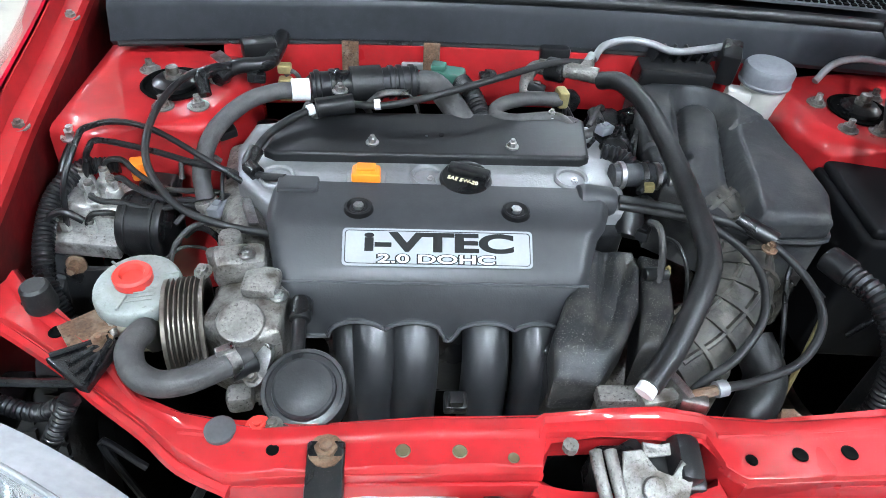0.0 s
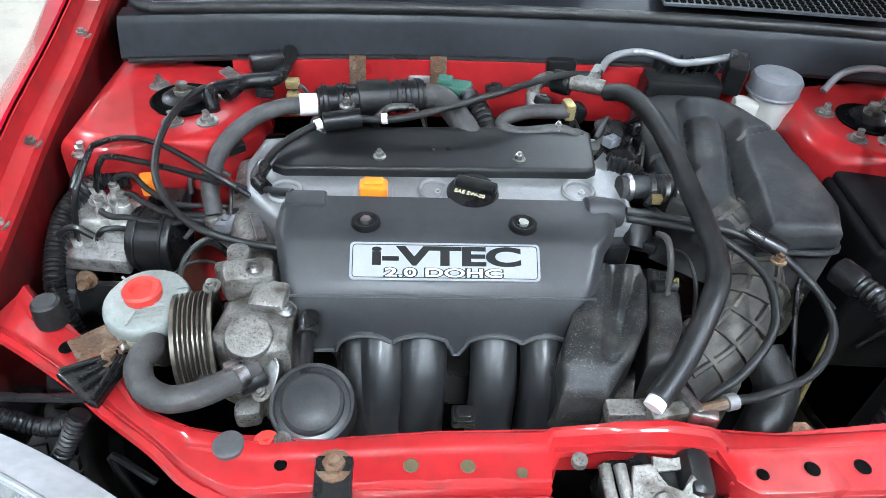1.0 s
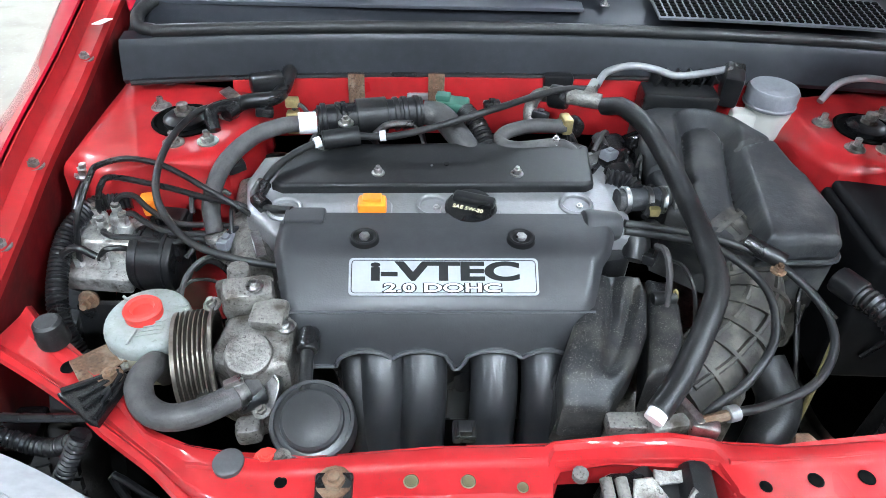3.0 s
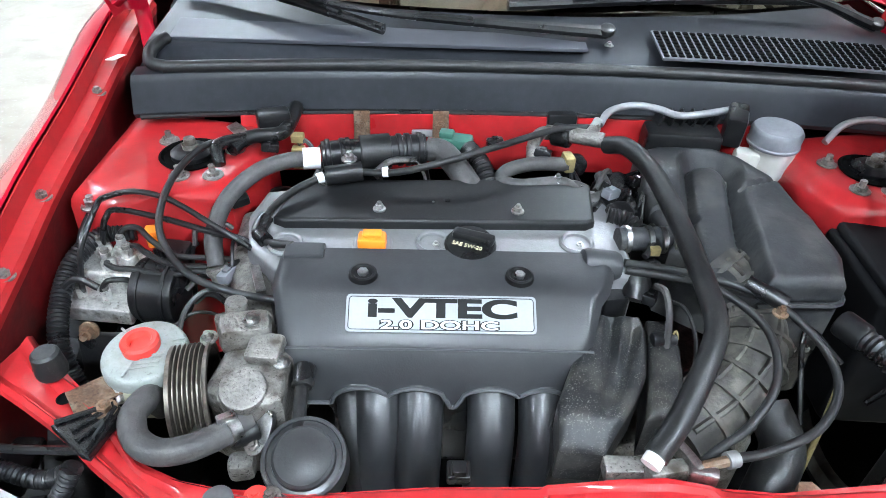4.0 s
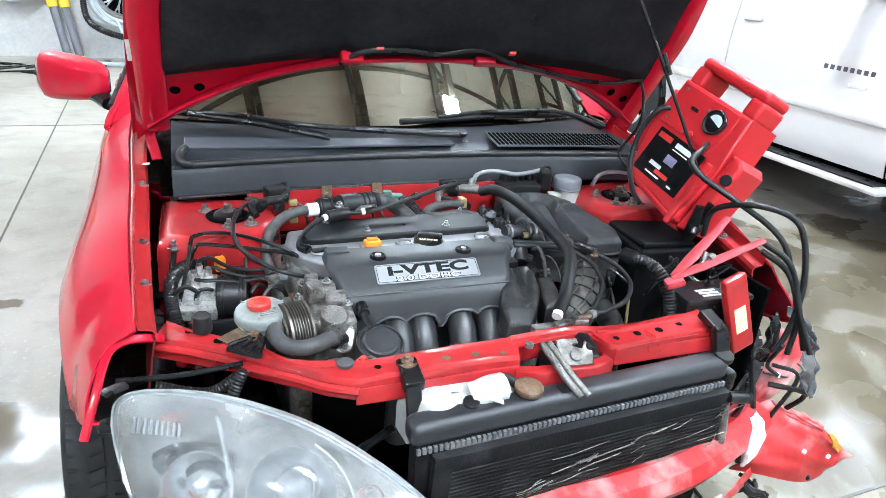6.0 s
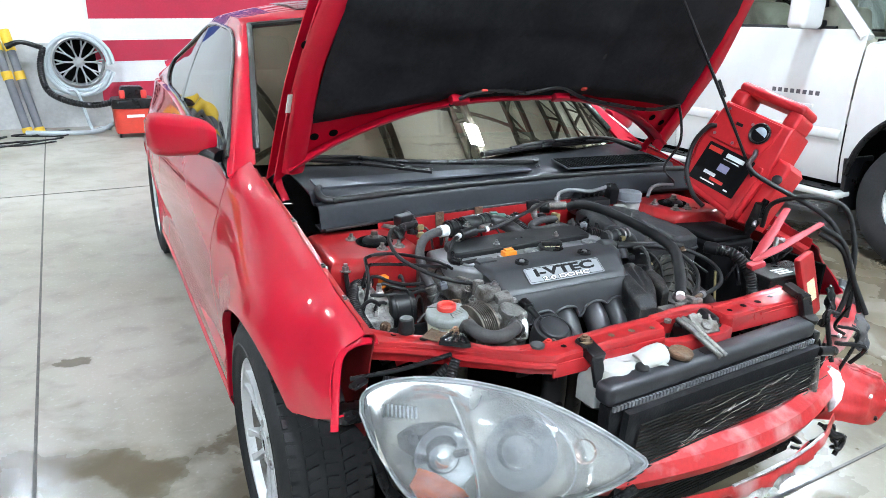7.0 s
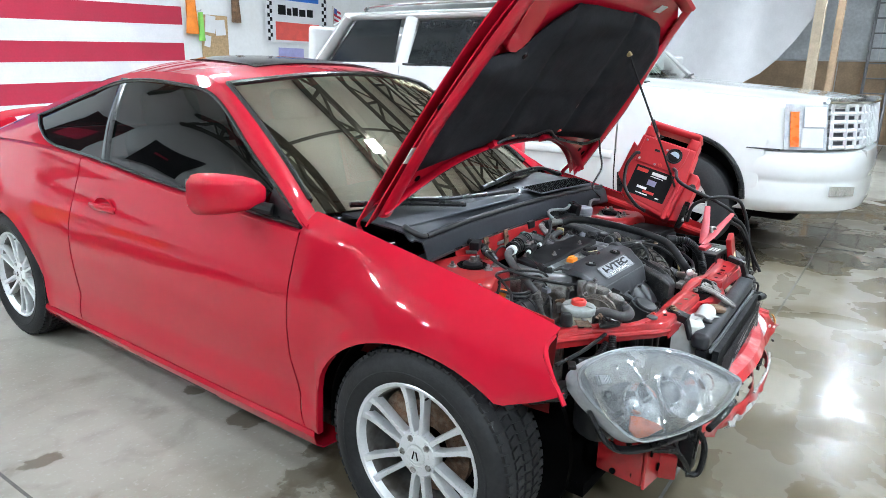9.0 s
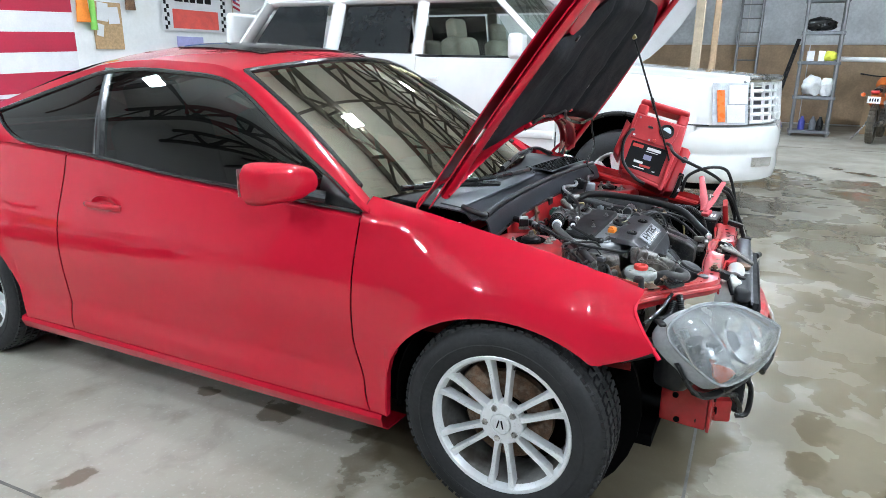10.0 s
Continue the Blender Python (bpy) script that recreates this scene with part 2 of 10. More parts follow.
DUSTY = mat("dusty_plastic", (0.021, 0.022, 0.024), 0.42, 0, 0.3, 10, 0.35, 130, dirt=(0.10, 0.096, 0.088), dirt_amt=0.35, dirt_scale=22, spec=0.24, speck=(0.16, 0.15, 0.14), speck_amt=0.35, speck_scale=850)
RUBBER = mat("rubber", (0.009, 0.009, 0.0095), 0.38, 0, 0.3, 14, 0.15, 260, spec=0.32, dirt=(0.05, 0.05, 0.048), dirt_amt=0.2, dirt_scale=50, speck=(0.12, 0.12, 0.115), speck_amt=0.2, speck_scale=700)
HOSE = mat("grey_hose", (0.045, 0.043, 0.043), 0.5, 0, 0.2, 15, 0.3, 300, spec=0.3, dirt=(0.11, 0.105, 0.10), dirt_amt=0.35, dirt_scale=45, speck=(0.02, 0.02, 0.02), speck_amt=0.5)
TYRE = mat("tyre", (0.019, 0.019, 0.02), 0.62, 0, 0.3, 9, 0.4, 160, spec=0.28)
ALU = mat("cast_aluminium", (0.20, 0.19, 0.176), 0.40, 0.5, 0.3, 30, 1.0, 190, dirt=(0.045, 0.034, 0.024), dirt_amt=0.9, dirt_scale=34, speck=(0.02, 0.016, 0.012), speck_amt=0.7, speck_scale=330)
ALU_CLEAN = mat("valve_cover_alloy", (0.25, 0.25, 0.257), 0.38, 0.55, 0.10, 12, 0.25, 300, speck=(0.2, 0.19, 0.18), speck_amt=0.3)
STEEL = mat("bright_steel", (0.46, 0.455, 0.45), 0.28, 1.0, 0.3, 60, dirt=(0.12, 0.10, 0.08), dirt_amt=0.5, dirt_scale=80)
RUST = mat("rusty_steel", (0.13, 0.072, 0.042), 0.7, 0.3, 0.45, 40, 0.7, 180, dirt=(0.24, 0.19, 0.14), dirt_amt=0.6, dirt_scale=50, speck=(0.04, 0.02, 0.012), speck_amt=0.7, speck_scale=160)
RIM = mat("silver_wheel", (0.74, 0.75, 0.76), 0.33, 0.45, 0.05, 8, coat=0.6, speck=(0.35, 0.34, 0.32), speck_amt=0.35, speck_scale=150)
# Near black, hardly any sheen: the shade of voids and holes as a colour.
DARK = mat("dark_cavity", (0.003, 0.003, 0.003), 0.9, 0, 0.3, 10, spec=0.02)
WHITE_PL = mat("white_plastic", (0.46, 0.465, 0.445), 0.45, 0, 0.08, 10, dirt=(0.35, 0.30, 0.22), dirt_amt=0.35, dirt_scale=12)
ORANGE = mat("orange_connector", (0.85, 0.23, 0.02), 0.4, 0, 0.05, 20)
TINT = glass("tinted_glass", (0.5, 0.5, 0.45), 0.20, ior=1.62)
SCREEN = glass("windscreen_glass", (0.6, 0.58, 0.45), 0.30, ior=3.3, sheen=(1.0, 0.95, 0.78))


# ---- the garage ----
SKEW = radians(1.9)
GM = Matrix.Rotation(SKEW, 4, "Z")


def g(x, y, z):
    """A place given along the garage's own walls."""
    return GM @ Vector((x, y, z))


def wet_concrete():
    """Power-floated concrete with dust, oil spots and a damp area with puddles in front of the cars."""
    m = bpy.data.materials.new("concrete_floor")
    m.use_nodes = True
    nt = m.node_tree
    b = nt.nodes["Principled BSDF"]
    b.inputs["Specular IOR Level"].default_value = 0.28
    tc = nt.nodes.new("ShaderNodeTexCoord")

    def put(v, socket):
        if isinstance(v, (int, float)):
            socket.default_value = v
        else:
            nt.links.new(v, socket)

    def nz(sc, det=5.0, dist=0.0, off=0.0):
        mp = nt.nodes.new("ShaderNodeMapping")
        mp.inputs["Location"].default_value = (off, off * 0.7, 0)
        nt.links.new(tc.outputs["Object"], mp.inputs[0])
        n = nt.nodes.new("ShaderNodeTexNoise")
        n.inputs["Scale"].default_value = sc
        n.inputs["Detail"].default_value = det
        n.inputs["Distortion"].default_value = dist
        nt.links.new(mp.outputs[0], n.inputs["Vector"])
        return n.outputs[0]

    def mth(op, a, c=0.0):
        n = nt.nodes.new("ShaderNodeMath")
        n.operation = op
        put(a, n.inputs[0])
        put(c, n.inputs[1])
        return n.outputs[0]

    def ramp(v, a, c, lo=0.0, hi=1.0):
        r = nt.nodes.new("ShaderNodeMapRange")
        r.interpolation_type = "SMOOTHSTEP"
        nt.links.new(v, r.inputs[0])
        for k, q in zip((1, 2, 3, 4), (a, c, lo, hi)):
            r.inputs[k].default_value = q
        return r.outputs[0]

    def blend(f, a, c):
        n = nt.nodes.new("ShaderNodeMix")
        n.data_type = "RGBA"
        put(f, n.inputs[0])
        for v, s in ((a, n.inputs[6]), (c, n.inputs[7])):
            if isinstance(v, tuple):
                s.default_value = (*v, 1)
            else:
                nt.links.new(v, s)
        return n.outputs[2]

    def spot(x, y, rx, ry):
        mp = nt.nodes.new("ShaderNodeMapping")
        mp.inputs["Location"].default_value = (-x / rx, -y / ry, 0)
        mp.inputs["Scale"].default_value = (1 / rx, 1 / ry, 0)
        nt.links.new(tc.outputs["Object"], mp.inputs[0])
        n = nt.nodes.new("ShaderNodeVectorMath")
        n.operation = "LENGTH"
        nt.links.new(mp.outputs[0], n.inputs[0])
        return n.outputs["Value"]

    col = blend(ramp(nz(1.1, 6), 0.35, 0.68), (0.36, 0.336, 0.287), (0.275, 0.253, 0.207))
    col = blend(ramp(nz(7, 8, 0.6, 3), 0.45, 0.75, 0.0, 0.55), col, (0.22, 0.20, 0.165))
    col = blend(ramp(nz(60, 4), 0.55, 0.8, 0.0, 0.35), col, (0.55, 0.54, 0.51))
    rough = ramp(nz(2.0, 6, 0, 5), 0.35, 0.65, 0.38, 0.55)
    # damp area: a broad patch with a ragged rim, and dry islands in it
    rim = mth("ADD", spot(2.4, -1.3, 4.4, 3.0), mth("MULTIPLY", mth("SUBTRACT", nz(1.6, 9, 0.4, 8), 0.5), 1.5))
    damp = ramp(rim, 1.10, 0.92)
    dry = ramp(nz(1.6, 11, 0.5, 12), 0.52, 0.58)
    damp = mth("MULTIPLY", damp, mth("SUBTRACT", 1.0, mth("MULTIPLY", dry, 0.40)))
    col = blend(mth("MULTIPLY", damp, 0.90), col, blend(ramp(nz(2.0, 8, 0.3, 21), 0.3, 0.7), (0.080, 0.063, 0.036), (0.125, 0.102, 0.065)))
    rough = mth("ADD", mth("MULTIPLY", rough, mth("SUBTRACT", 1.0, damp)), mth("MULTIPLY", damp, ramp(nz(2.6, 5, 0.2, 31), 0.40, 0.60, 0.08, 0.36)))
    # oil and water spots beside the car
    oil = None
    for x, y, rx, ry in OIL_SPOTS:
        s = ramp(mth("ADD", spot(x, y, rx, ry), mth("MULTIPLY", mth("SUBTRACT", nz(13.0, 9, 0.3, x), 0.5), 2.2)), 1.10, 0.55)
        oil = s if oil is None else mth("MAXIMUM", oil, s)
    scattered = ramp(nz(3.4, 5, 0.8, 17), 0.735, 0.755)
    oil = mth("MAXIMUM", oil, mth("MULTIPLY", scattered, 0.10))
    col = blend(mth("MULTIPLY", oil, 0.62), col, (0.075, 0.055, 0.030))
    rough = mth("ADD", mth("MULTIPLY", rough, mth("SUBTRACT", 1.0, oil)), mth("MULTIPLY", oil, 0.10))
    nt.links.new(col, b.inputs["Base Color"])
    nt.links.new(rough, b.inputs["Roughness"])
    bp = nt.nodes.new("ShaderNodeBump")
    bp.inputs["Strength"].default_value = 0.10
    bp.inputs["Distance"].default_value = 0.003
    nt.links.new(nz(35, 6), bp.inputs["Height"])
    nt.links.new(bp.outputs[0], b.inputs["Normal"])
    return m


OIL_SPOTS = ((-0.62, 1.02, 0.13, 0.08), (-0.73, 0.54, 0.15, 0.09), (-0.63, 0.64, 0.06, 0.05), (-0.62, 1.38, 0.05, 0.06), (-1.27, 1.35, 0.10, 0.05), (0.17, -0.89, 0.14, 0.08), (-0.13, -0.85, 0.12, 0.07), (-0.30, -1.10, 0.20, 0.10))
FLOOR = wet_concrete()
WALL = mat("painted_wall", (0.80, 0.80, 0.79), 0.6, 0, 0.06, 2.0, 0.1, 60, dirt=(0.6, 0.58, 0.54), dirt_amt=0.3, dirt_scale=2)
CEIL = mat("ceiling_liner", (0.80, 0.79, 0.74), 0.7, 0, 0.1, 1.5)
TRUSS = mat("truss_steel", (0.115, 0.105, 0.090), 0.6, 0.2, 0.2, 6)
PLY = mat("plywood", (0.42, 0.29, 0.18), 0.65, 0, 0.18, 3.0, 0.2, 40)
# Colours for the two walls out of view, set to tune reflections.
UNSEEN_GREY = mat("faded_wall", (0.52, 0.52, 0.51), 0.6, 0, 0.2, 0.7, 0.1, 60)
DARKWALL = mat("steel_cladding", (0.13, 0.128, 0.12), 0.5, 0, 0.25, 0.9, 0.1, 60)
LED = mat("led_panel", (0.745, 0.87, 1.0), 0.5, 0, 0.0, 1, emit=585.0)
LAMP_CASE = mat("lamp_case", (0.6, 0.6, 0.6), 0.4, 0.3, 0.05, 4)

HB, HF, HL, HR, HH = 7.78, -7.5, -8.5, 14.6, 4.6
ground = part("floor", box(((HL + HR) / 2, (HB + HF) / 2, -0.06), (HR - HL + 0.6, HB - HF + 0.6, 0.12), bevel=0), FLOOR, smooth=0)
ground.matrix_basis = GM
tagged(ground, "damp grey concrete workshop floor with stains", "floor", kind="structure")


def wall(name, c, s, label, material=WALL):
    w = part(name, box(c, s), material, smooth=0)
    w.matrix_basis = GM
    return tagged(w, label, "wall", kind="structure")


wall("wall_north", ((HL + HR) / 2, HB + 0.1, HH / 2), (HR - HL + 0.4, 0.2, HH), "white painted workshop wall behind the cars")
# South and west walls are unseen; their tones shape reflections and fill.
wall("wall_south", ((HL + HR) / 2, HF - 0.1, HH / 2), (HR - HL + 0.4, 0.2, HH), "unseen grey wall closing the workshop", UNSEEN_GREY)
wall("wall_east", (HR + 0.1, (HB + HF) / 2, HH / 2), (0.2, HB - HF - 0.02, HH), "white painted workshop wall with panels below")
wall("wall_west", (HL - 0.1, (HB + HF) / 2, HH / 2), (0.2, HB - HF - 0.02, HH), "unseen dark wall that deepens the reflections", DARKWALL)
ceil = part("ceiling", box(((HL + HR) / 2, (HB + HF) / 2, HH + 0.06), (HR - HL + 0.4, HB - HF + 0.4, 0.12)), CEIL, smooth=0)
ceil.matrix_basis = GM
tagged(ceil, "pale lined workshop ceiling", "ceiling", kind="structure")


def roof_truss(x):
    bm = bmesh.new()
    n = 16
    ln = HB - HF
    for z in (HH - 0.10, HH - 0.62):
        box((x, (HB + HF) / 2, z), (0.10, ln - 0.02, 0.09), bm=bm)
    st = (ln - 0.2) / n
    for i in range(n):
        a = HF + 0.1 + i * st
        for p, q in (((x, a, HH - 0.62), (x, a + st / 2, HH - 0.10)), ((x, a + st / 2, HH - 0.10), (x, a + st, HH - 0.62)), ((x, a, HH - 0.62), (x, a, HH - 0.10))):
            tube([p, q], 0.032, 6, 1, bm=bm, smooth=False)
    t = part("roof_truss", bm, TRUSS)
    t.matrix_basis = GM
    return tagged(t, "dark steel open-web roof truss under the ceiling", "truss", "roof trusses", "structure")


def purlin(y):
    t = part("purlin", box(((HL + HR) / 2, y, HH - 0.03), (HR - HL - 0.02, 0.06, 0.05)), TRUSS)
    t.matrix_basis = GM
    return tagged(t, "dark steel purlin across the trusses", "purlin", "roof purlins", "structure")


for k in range(17):
    roof_truss(HL + 0.75 + k * 1.36)
for k in range(6):
    purlin(HF + 1.3 + k * 2.5)


def led_light(x, y, drop=0.75):
    t = thing("ceiling_light", "white rectangular LED workshop light hung below the trusses", "lamp", g(x, y, HH - drop), "workshop lights")
    t.rotation_euler = (0, 0, SKEW)
    bpy.context.view_layer.update()
    for nm, b, mt in (("housing", box((0, 0, 0.032), (0.13, 0.24, 0.04), bevel=0.01), LAMP_CASE), ("diffuser", box((0, 0, 0.004), (0.22, 0.24, 0.012)), LED)):
        o = part(nm, b, mt)
        o.parent = t
    for dx in (-0.1, 0.1):
        o = part("cable", tube([(dx * 0.3, 0, 0.04), (dx * 0.3, 0, drop + 0.002)], 0.004, 6, 1, smooth=False), BLACK)
        o.parent = t
    return t


for lx, ly in ((1.68, 0.85), (-4.2, 3.0), (-4.4, -2.4), (-0.3, -2.4), (2.0, -1.8), (-2.4, -4.6), (2.0, -4.6), (6.0, -4.6), (6.2, 2.4), (-6.0, 2.4), (2.1, 5.0), (9.6, -0.8)):
    led_light(lx, ly)
led_light(-2.00, 5.0, 1.05)


# ---- the red coupe: body shell ----
W_T = [(-0.43, 0.768), (-0.3, 0.80), (0, 0.845), (0.4, 0.848), (0.9, 0.852), (1.7, 0.856), (2.57, 0.862), (3.0, 0.825), (3.25, 0.745), (3.42, 0.60)]
F_T = [(0.15, 0.94), (0.25, 0.984), (0.315, 0.985), (0.345, 0.974), (0.42, 0.983), (0.5, 0.994), (0.6, 1.0), (0.7, 0.988), (0.8, 0.952), (0.88, 0.92), (0.98, 0.89), (1.1, 0.86)]
BELT = [(0.45, 0.875), (0.7, 0.885), (1.0, 0.902), (1.35, 0.922), (1.75, 0.955), (2.1, 0.975), (2.5, 0.98), (2.9, 0.965), (3.2, 0.93), (3.42, 0.89)]
RAIL_X = [(0.45, -0.775), (0.8, -0.678), (1.13, -0.588), (1.4, -0.575), (1.79, -0.565), (2.1, -0.58), (2.4, -0.615), (2.7, -0.66), (3.0, -0.70), (3.3, -0.70)]
RAIL_Z = [(0.45, 0.885), (0.8, 1.085), (1.13, 1.282), (1.4, 1.318), (1.79, 1.312), (2.1, 1.25), (2.4, 1.165), (2.7, 1.07), (3.0, 0.99), (3.3, 0.945)]
CROWN = [(1.0, 1.325), (1.2, 1.362), (1.4, 1.385), (1.7, 1.392), (2.0, 1.362), (2.3, 1.282), (2.6, 1.168), (2.9, 1.05), (3.1, 0.99), (3.35, 0.955)]
FEND_X = [(-0.45, -0.683), (-0.33, -0.690), (-0.25, -0.696), (-0.15, -0.700), (-0.05, -0.704), (0.1, -0.706), (0.25, -0.712), (0.35, -0.715), (0.5, -0.712)]
FEND_Z = [(-0.45, 0.742), (-0.425, 0.746), (-0.33, 0.766), (-0.25, 0.781), (-0.18, 0.795), (-0.07, 0.820), (0.1, 0.853), (0.25, 0.883), (0.35, 0.902), (0.5, 0.924)]


def side_x(y, z):
    return -interp(W_T, y) * interp(F_T, z)


def low_edge(y):
    if y < -0.265:
        return 0.555 + (-0.265 - y) / 0.15 * 0.05
    for c in (0.012, 2.585):
        a, b = 0.385, 0.345
        if abs(y - c) < a:
            return max(0.245, 0.30 + b * math.sqrt(1 - ((y - c) / a) ** 2))
    return 0.245 if y < 2.9 else 0.245 + (y - 2.9) * 0.1


def flare(y, z):
    """The rolled lip round the wheel arches."""
    out = 0.0
    for c in (0.012, 2.585):
        d = math.hypot((y - c) / 0.385, (z - 0.30) / 0.345)
        if z > 0.24 and d < 1.25:
            out = max(out, 0.009 * math.exp(-((d - 1.0) / 0.09) ** 2))
    return out


def ease(a, b, v):
    k = max(0.0, min(1.0, (v - a) / (b - a)))
    return k * k * (3 - 2 * k)


def body_panel(name, y0, y1, material, parent, label="", front=None, fender=False, step=0.022):
    """One panel of the car's side; a wing sweeps from the arch over to the bonnet's edge, a door stops at the belt."""
    n = max(4, int((y1 - y0) / step))
    cols = []
    for i in range(n + 1):
        y = y0 + (y1 - y0) * i / n
        zb = low_edge(y)
        col = []
        if fender:
            end = V(interp(FEND_X, y), y, interp(FEND_Z, y))
            full = side_x(y, 0.62)
            p0 = V(side_x(y, zb), y, zb)
            rise = end.z - zb
            a = V(full - 0.004 * ease(0.2, -0.3, y), y, zb + rise * 0.46)
            b = end - V(1, 0, 0.74 - 0.10 * ease(0.0, -0.35, y)).normalized() * ((end.x - full) * 0.60)
            zs = interp(BELT, y) - 0.030
            k2 = ease(0.10, 0.47, y)
            for k in range(30):
                t = k / 29
                q = p0 * (1 - t) ** 3 + a * (3 * t * (1 - t) ** 2) + b * (3 * t * t * (1 - t)) + end * t ** 3
                if k2 > 0:
                    if t < 0.74:
                        z = zb + (zs - zb) * t / 0.74
                        d = V(side_x(y, z), y, z)
                    else:
                        u = (t - 0.74) / 0.26
                        e0 = V(side_x(y, zs), y, zs)
                        e1 = V(side_x(y, zs) + 0.008, y, zs + 0.042)
                        d = e0 * (1 - u) ** 2 + e1 * (2 * u * (1 - u)) + end * u * u
                    q = q.lerp(d, k2)
                q.x -= flare(y, q.z)
                if front:
                    q.y += front(y, q.z)
                col.append(q)
        else:
            zt = interp(BELT, y)
            zs, xt = zt - 0.012, side_x(y, zt) + 0.03
            for k in range(19):
                z = zb + (zs - zb) * k / 18
                col.append(V(side_x(y, z) - flare(y, z), y + (front(y, z) if front else 0.0), z))
            p0 = col[-1]
            p1 = V(p0.x + 0.004, p0.y, zt - 0.006)
            end = V(xt, p0.y, zt)
            for k in range(1, 6):
                t = k / 5
                col.append(p0 * (1 - t) ** 2 + p1 * (2 * t * (1 - t)) + end * t * t)
        lip = col[0].copy()
        lip.x += 0.022
        col.insert(0, lip)
        cols.append(col)
    return part(name, thicken(sheet(cols), 0.004), material, parent, label)


def mirrored(ob, parent, name=None):
    """The same part on the car's other side."""
    me = ob.data.copy()
    me.transform(Matrix.Diagonal((-1, 1, 1, 1)))
    me.flip_normals()
    o = new(name or ob.name, me)
    o.parent = parent
    if ob.get("label"):
        tagged(o, ob["label"])
    return o


car = thing("coupe_car", "damaged red two-door coupe with bonnet open and front bumper removed", "car")


def front_edge(y, z):
    k = max(0.0, min(1.0, (-0.18 - y) / 0.25))
    return k * (0.092 * max(0.0, min(1.0, (z - 0.58) / 0.11)) - 0.014 * ease(0.71, 0.745, z))


def seam(y, z):
    return -0.055 * max(0.0, min(1.0, (0.48 - z) / 0.25)) if y > 0.3 else 0.0


fender = body_panel("front_wing", -0.425, 0.494, PAINT, car, "glossy red front wing", lambda y, z: front_edge(y, z) + seam(y, z) * (y - 0.3) / 0.194 if y > 0.3 else front_edge(y, z), fender=True)
door = body_panel("door", 0.5, 1.888, PAINT, car, "glossy red door with a body-colour handle", lambda y, z: seam(y, z) * max(0, 1 - (y - 0.5) / 0.25))
quarter = body_panel("rear_quarter", 1.896, 3.41, PAINT, car, "glossy red rear quarter panel")
for o in (fender, door, quarter):
    mirrored(o, car)

# sill
rows = []
for i in range(41):
    y = 0.40 + (2.235 - 0.40) * i / 40
    w = interp(W_T, y)
    rows.append([V(-w * 0.94, y, 0.250), V(-w * 0.984, y, 0.240), V(-w * 0.990, y, 0.225), V(-w * 0.975, y, 0.190), V(-w * 0.94, y, 0.168), V(-w * 0.80, y, 0.16)])
sill = part("sill", thicken(sheet(rows), 0.004), PAINT, car)
mirrored(sill, car)

# floor pan and underside, their shade in the near-black colour
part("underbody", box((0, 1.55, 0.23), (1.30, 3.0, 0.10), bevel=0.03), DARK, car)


def belt_pt(y, z, out=0.0):
    """A place on the side of the cabin."""
    zb, zr = interp(BELT, y), interp(RAIL_Z, y)
    xb, xr = side_x(y, zb) + 0.018, interp(RAIL_X, y)
    t = (z - zb) / max(1e-4, zr - zb)
    return V(xb + (xr - xb) * t - 0.014 * math.sin(math.pi * max(0, min(1, t))) - out, y, z)


def glass_top(y):
    return interp(RAIL_Z, y) - interp([(0.6, 0.018), (1.1, 0.042), (1.8, 0.036), (2.2, 0.05), (2.45, 0.052)], y)


def strip(ys, lo, hi, n=8, out=0.0):
    return sheet([[belt_pt(y, lo(y) + (hi(y) - lo(y)) * k / n, out) for k in range(n + 1)] for y in ys])


def ladder(a, b, n):
    return [a + (b - a) * i / n for i in range(n + 1)]


TRIM = mat("window_trim", (0.016, 0.016, 0.017), 0.16, 0, 0.15, 10, spec=0.6, coat=0.6)


def quarter_low(y):
    return max(interp(BELT, y) + 0.008, interp([(1.7, 0.90), (2.08, 0.975), (2.25, 1.005), (2.38, 1.06), (2.45, 1.10)], y))


def pillar_lean(bm, y0, amt):
    """Leans a pane's rear edge backwards with height."""
    for v in bm.verts:
        k = max(0.0, min(1.0, (v.co.y - y0) / 0.25))
        v.co.y += amt * k * (v.co.z - 0.94) / 0.34
    return bm


belt_hi = lambda y: interp(BELT, y) + 0.008
side_glass = part("door_glass", pillar_lean(strip(ladder(0.66, 1.695, 34), belt_hi, glass_top, 10), 1.45, 0.10), TINT, car, "dark tinted door window", out=(-1, 0, 0.3))
q_bm = strip(ladder(1.745, 2.45, 24), quarter_low, glass_top, 10)
for v in q_bm.verts:
    v.co.y += 0.10 * max(0.0, 1 - (v.co.y - 1.745) / 0.3) * (v.co.z - 0.94) / 0.34
q_glass = part("quarter_glass", q_bm, TINT, car, "dark tinted rear side window", out=(-1, 0, 0.3))
rows = []
for k in range(11):
    z = 0.945 + 0.345 * k / 10
    dy = 0.10 * (z - 0.94) / 0.34
    rows.append([belt_pt(1.69 + dy + 0.062 * j / 3, z, 0.004 if 0 < j < 3 else 0.0) for j in range(4)])
b_pillar = part("b_pillar", thicken(sheet(rows), 0.012), TRIM, car, "gloss black door pillar")
sail_rows = [[belt_pt(y, belt_hi(y) + (glass_top(y) - belt_hi(y)) * k / 5, 0.004) for k in range(6)] for y in ladder(0.487, 0.665, 8)]
sail = part("mirror_sail", thicken(sheet(sail_rows), 0.01), BLACK, car, "black plastic mirror corner")
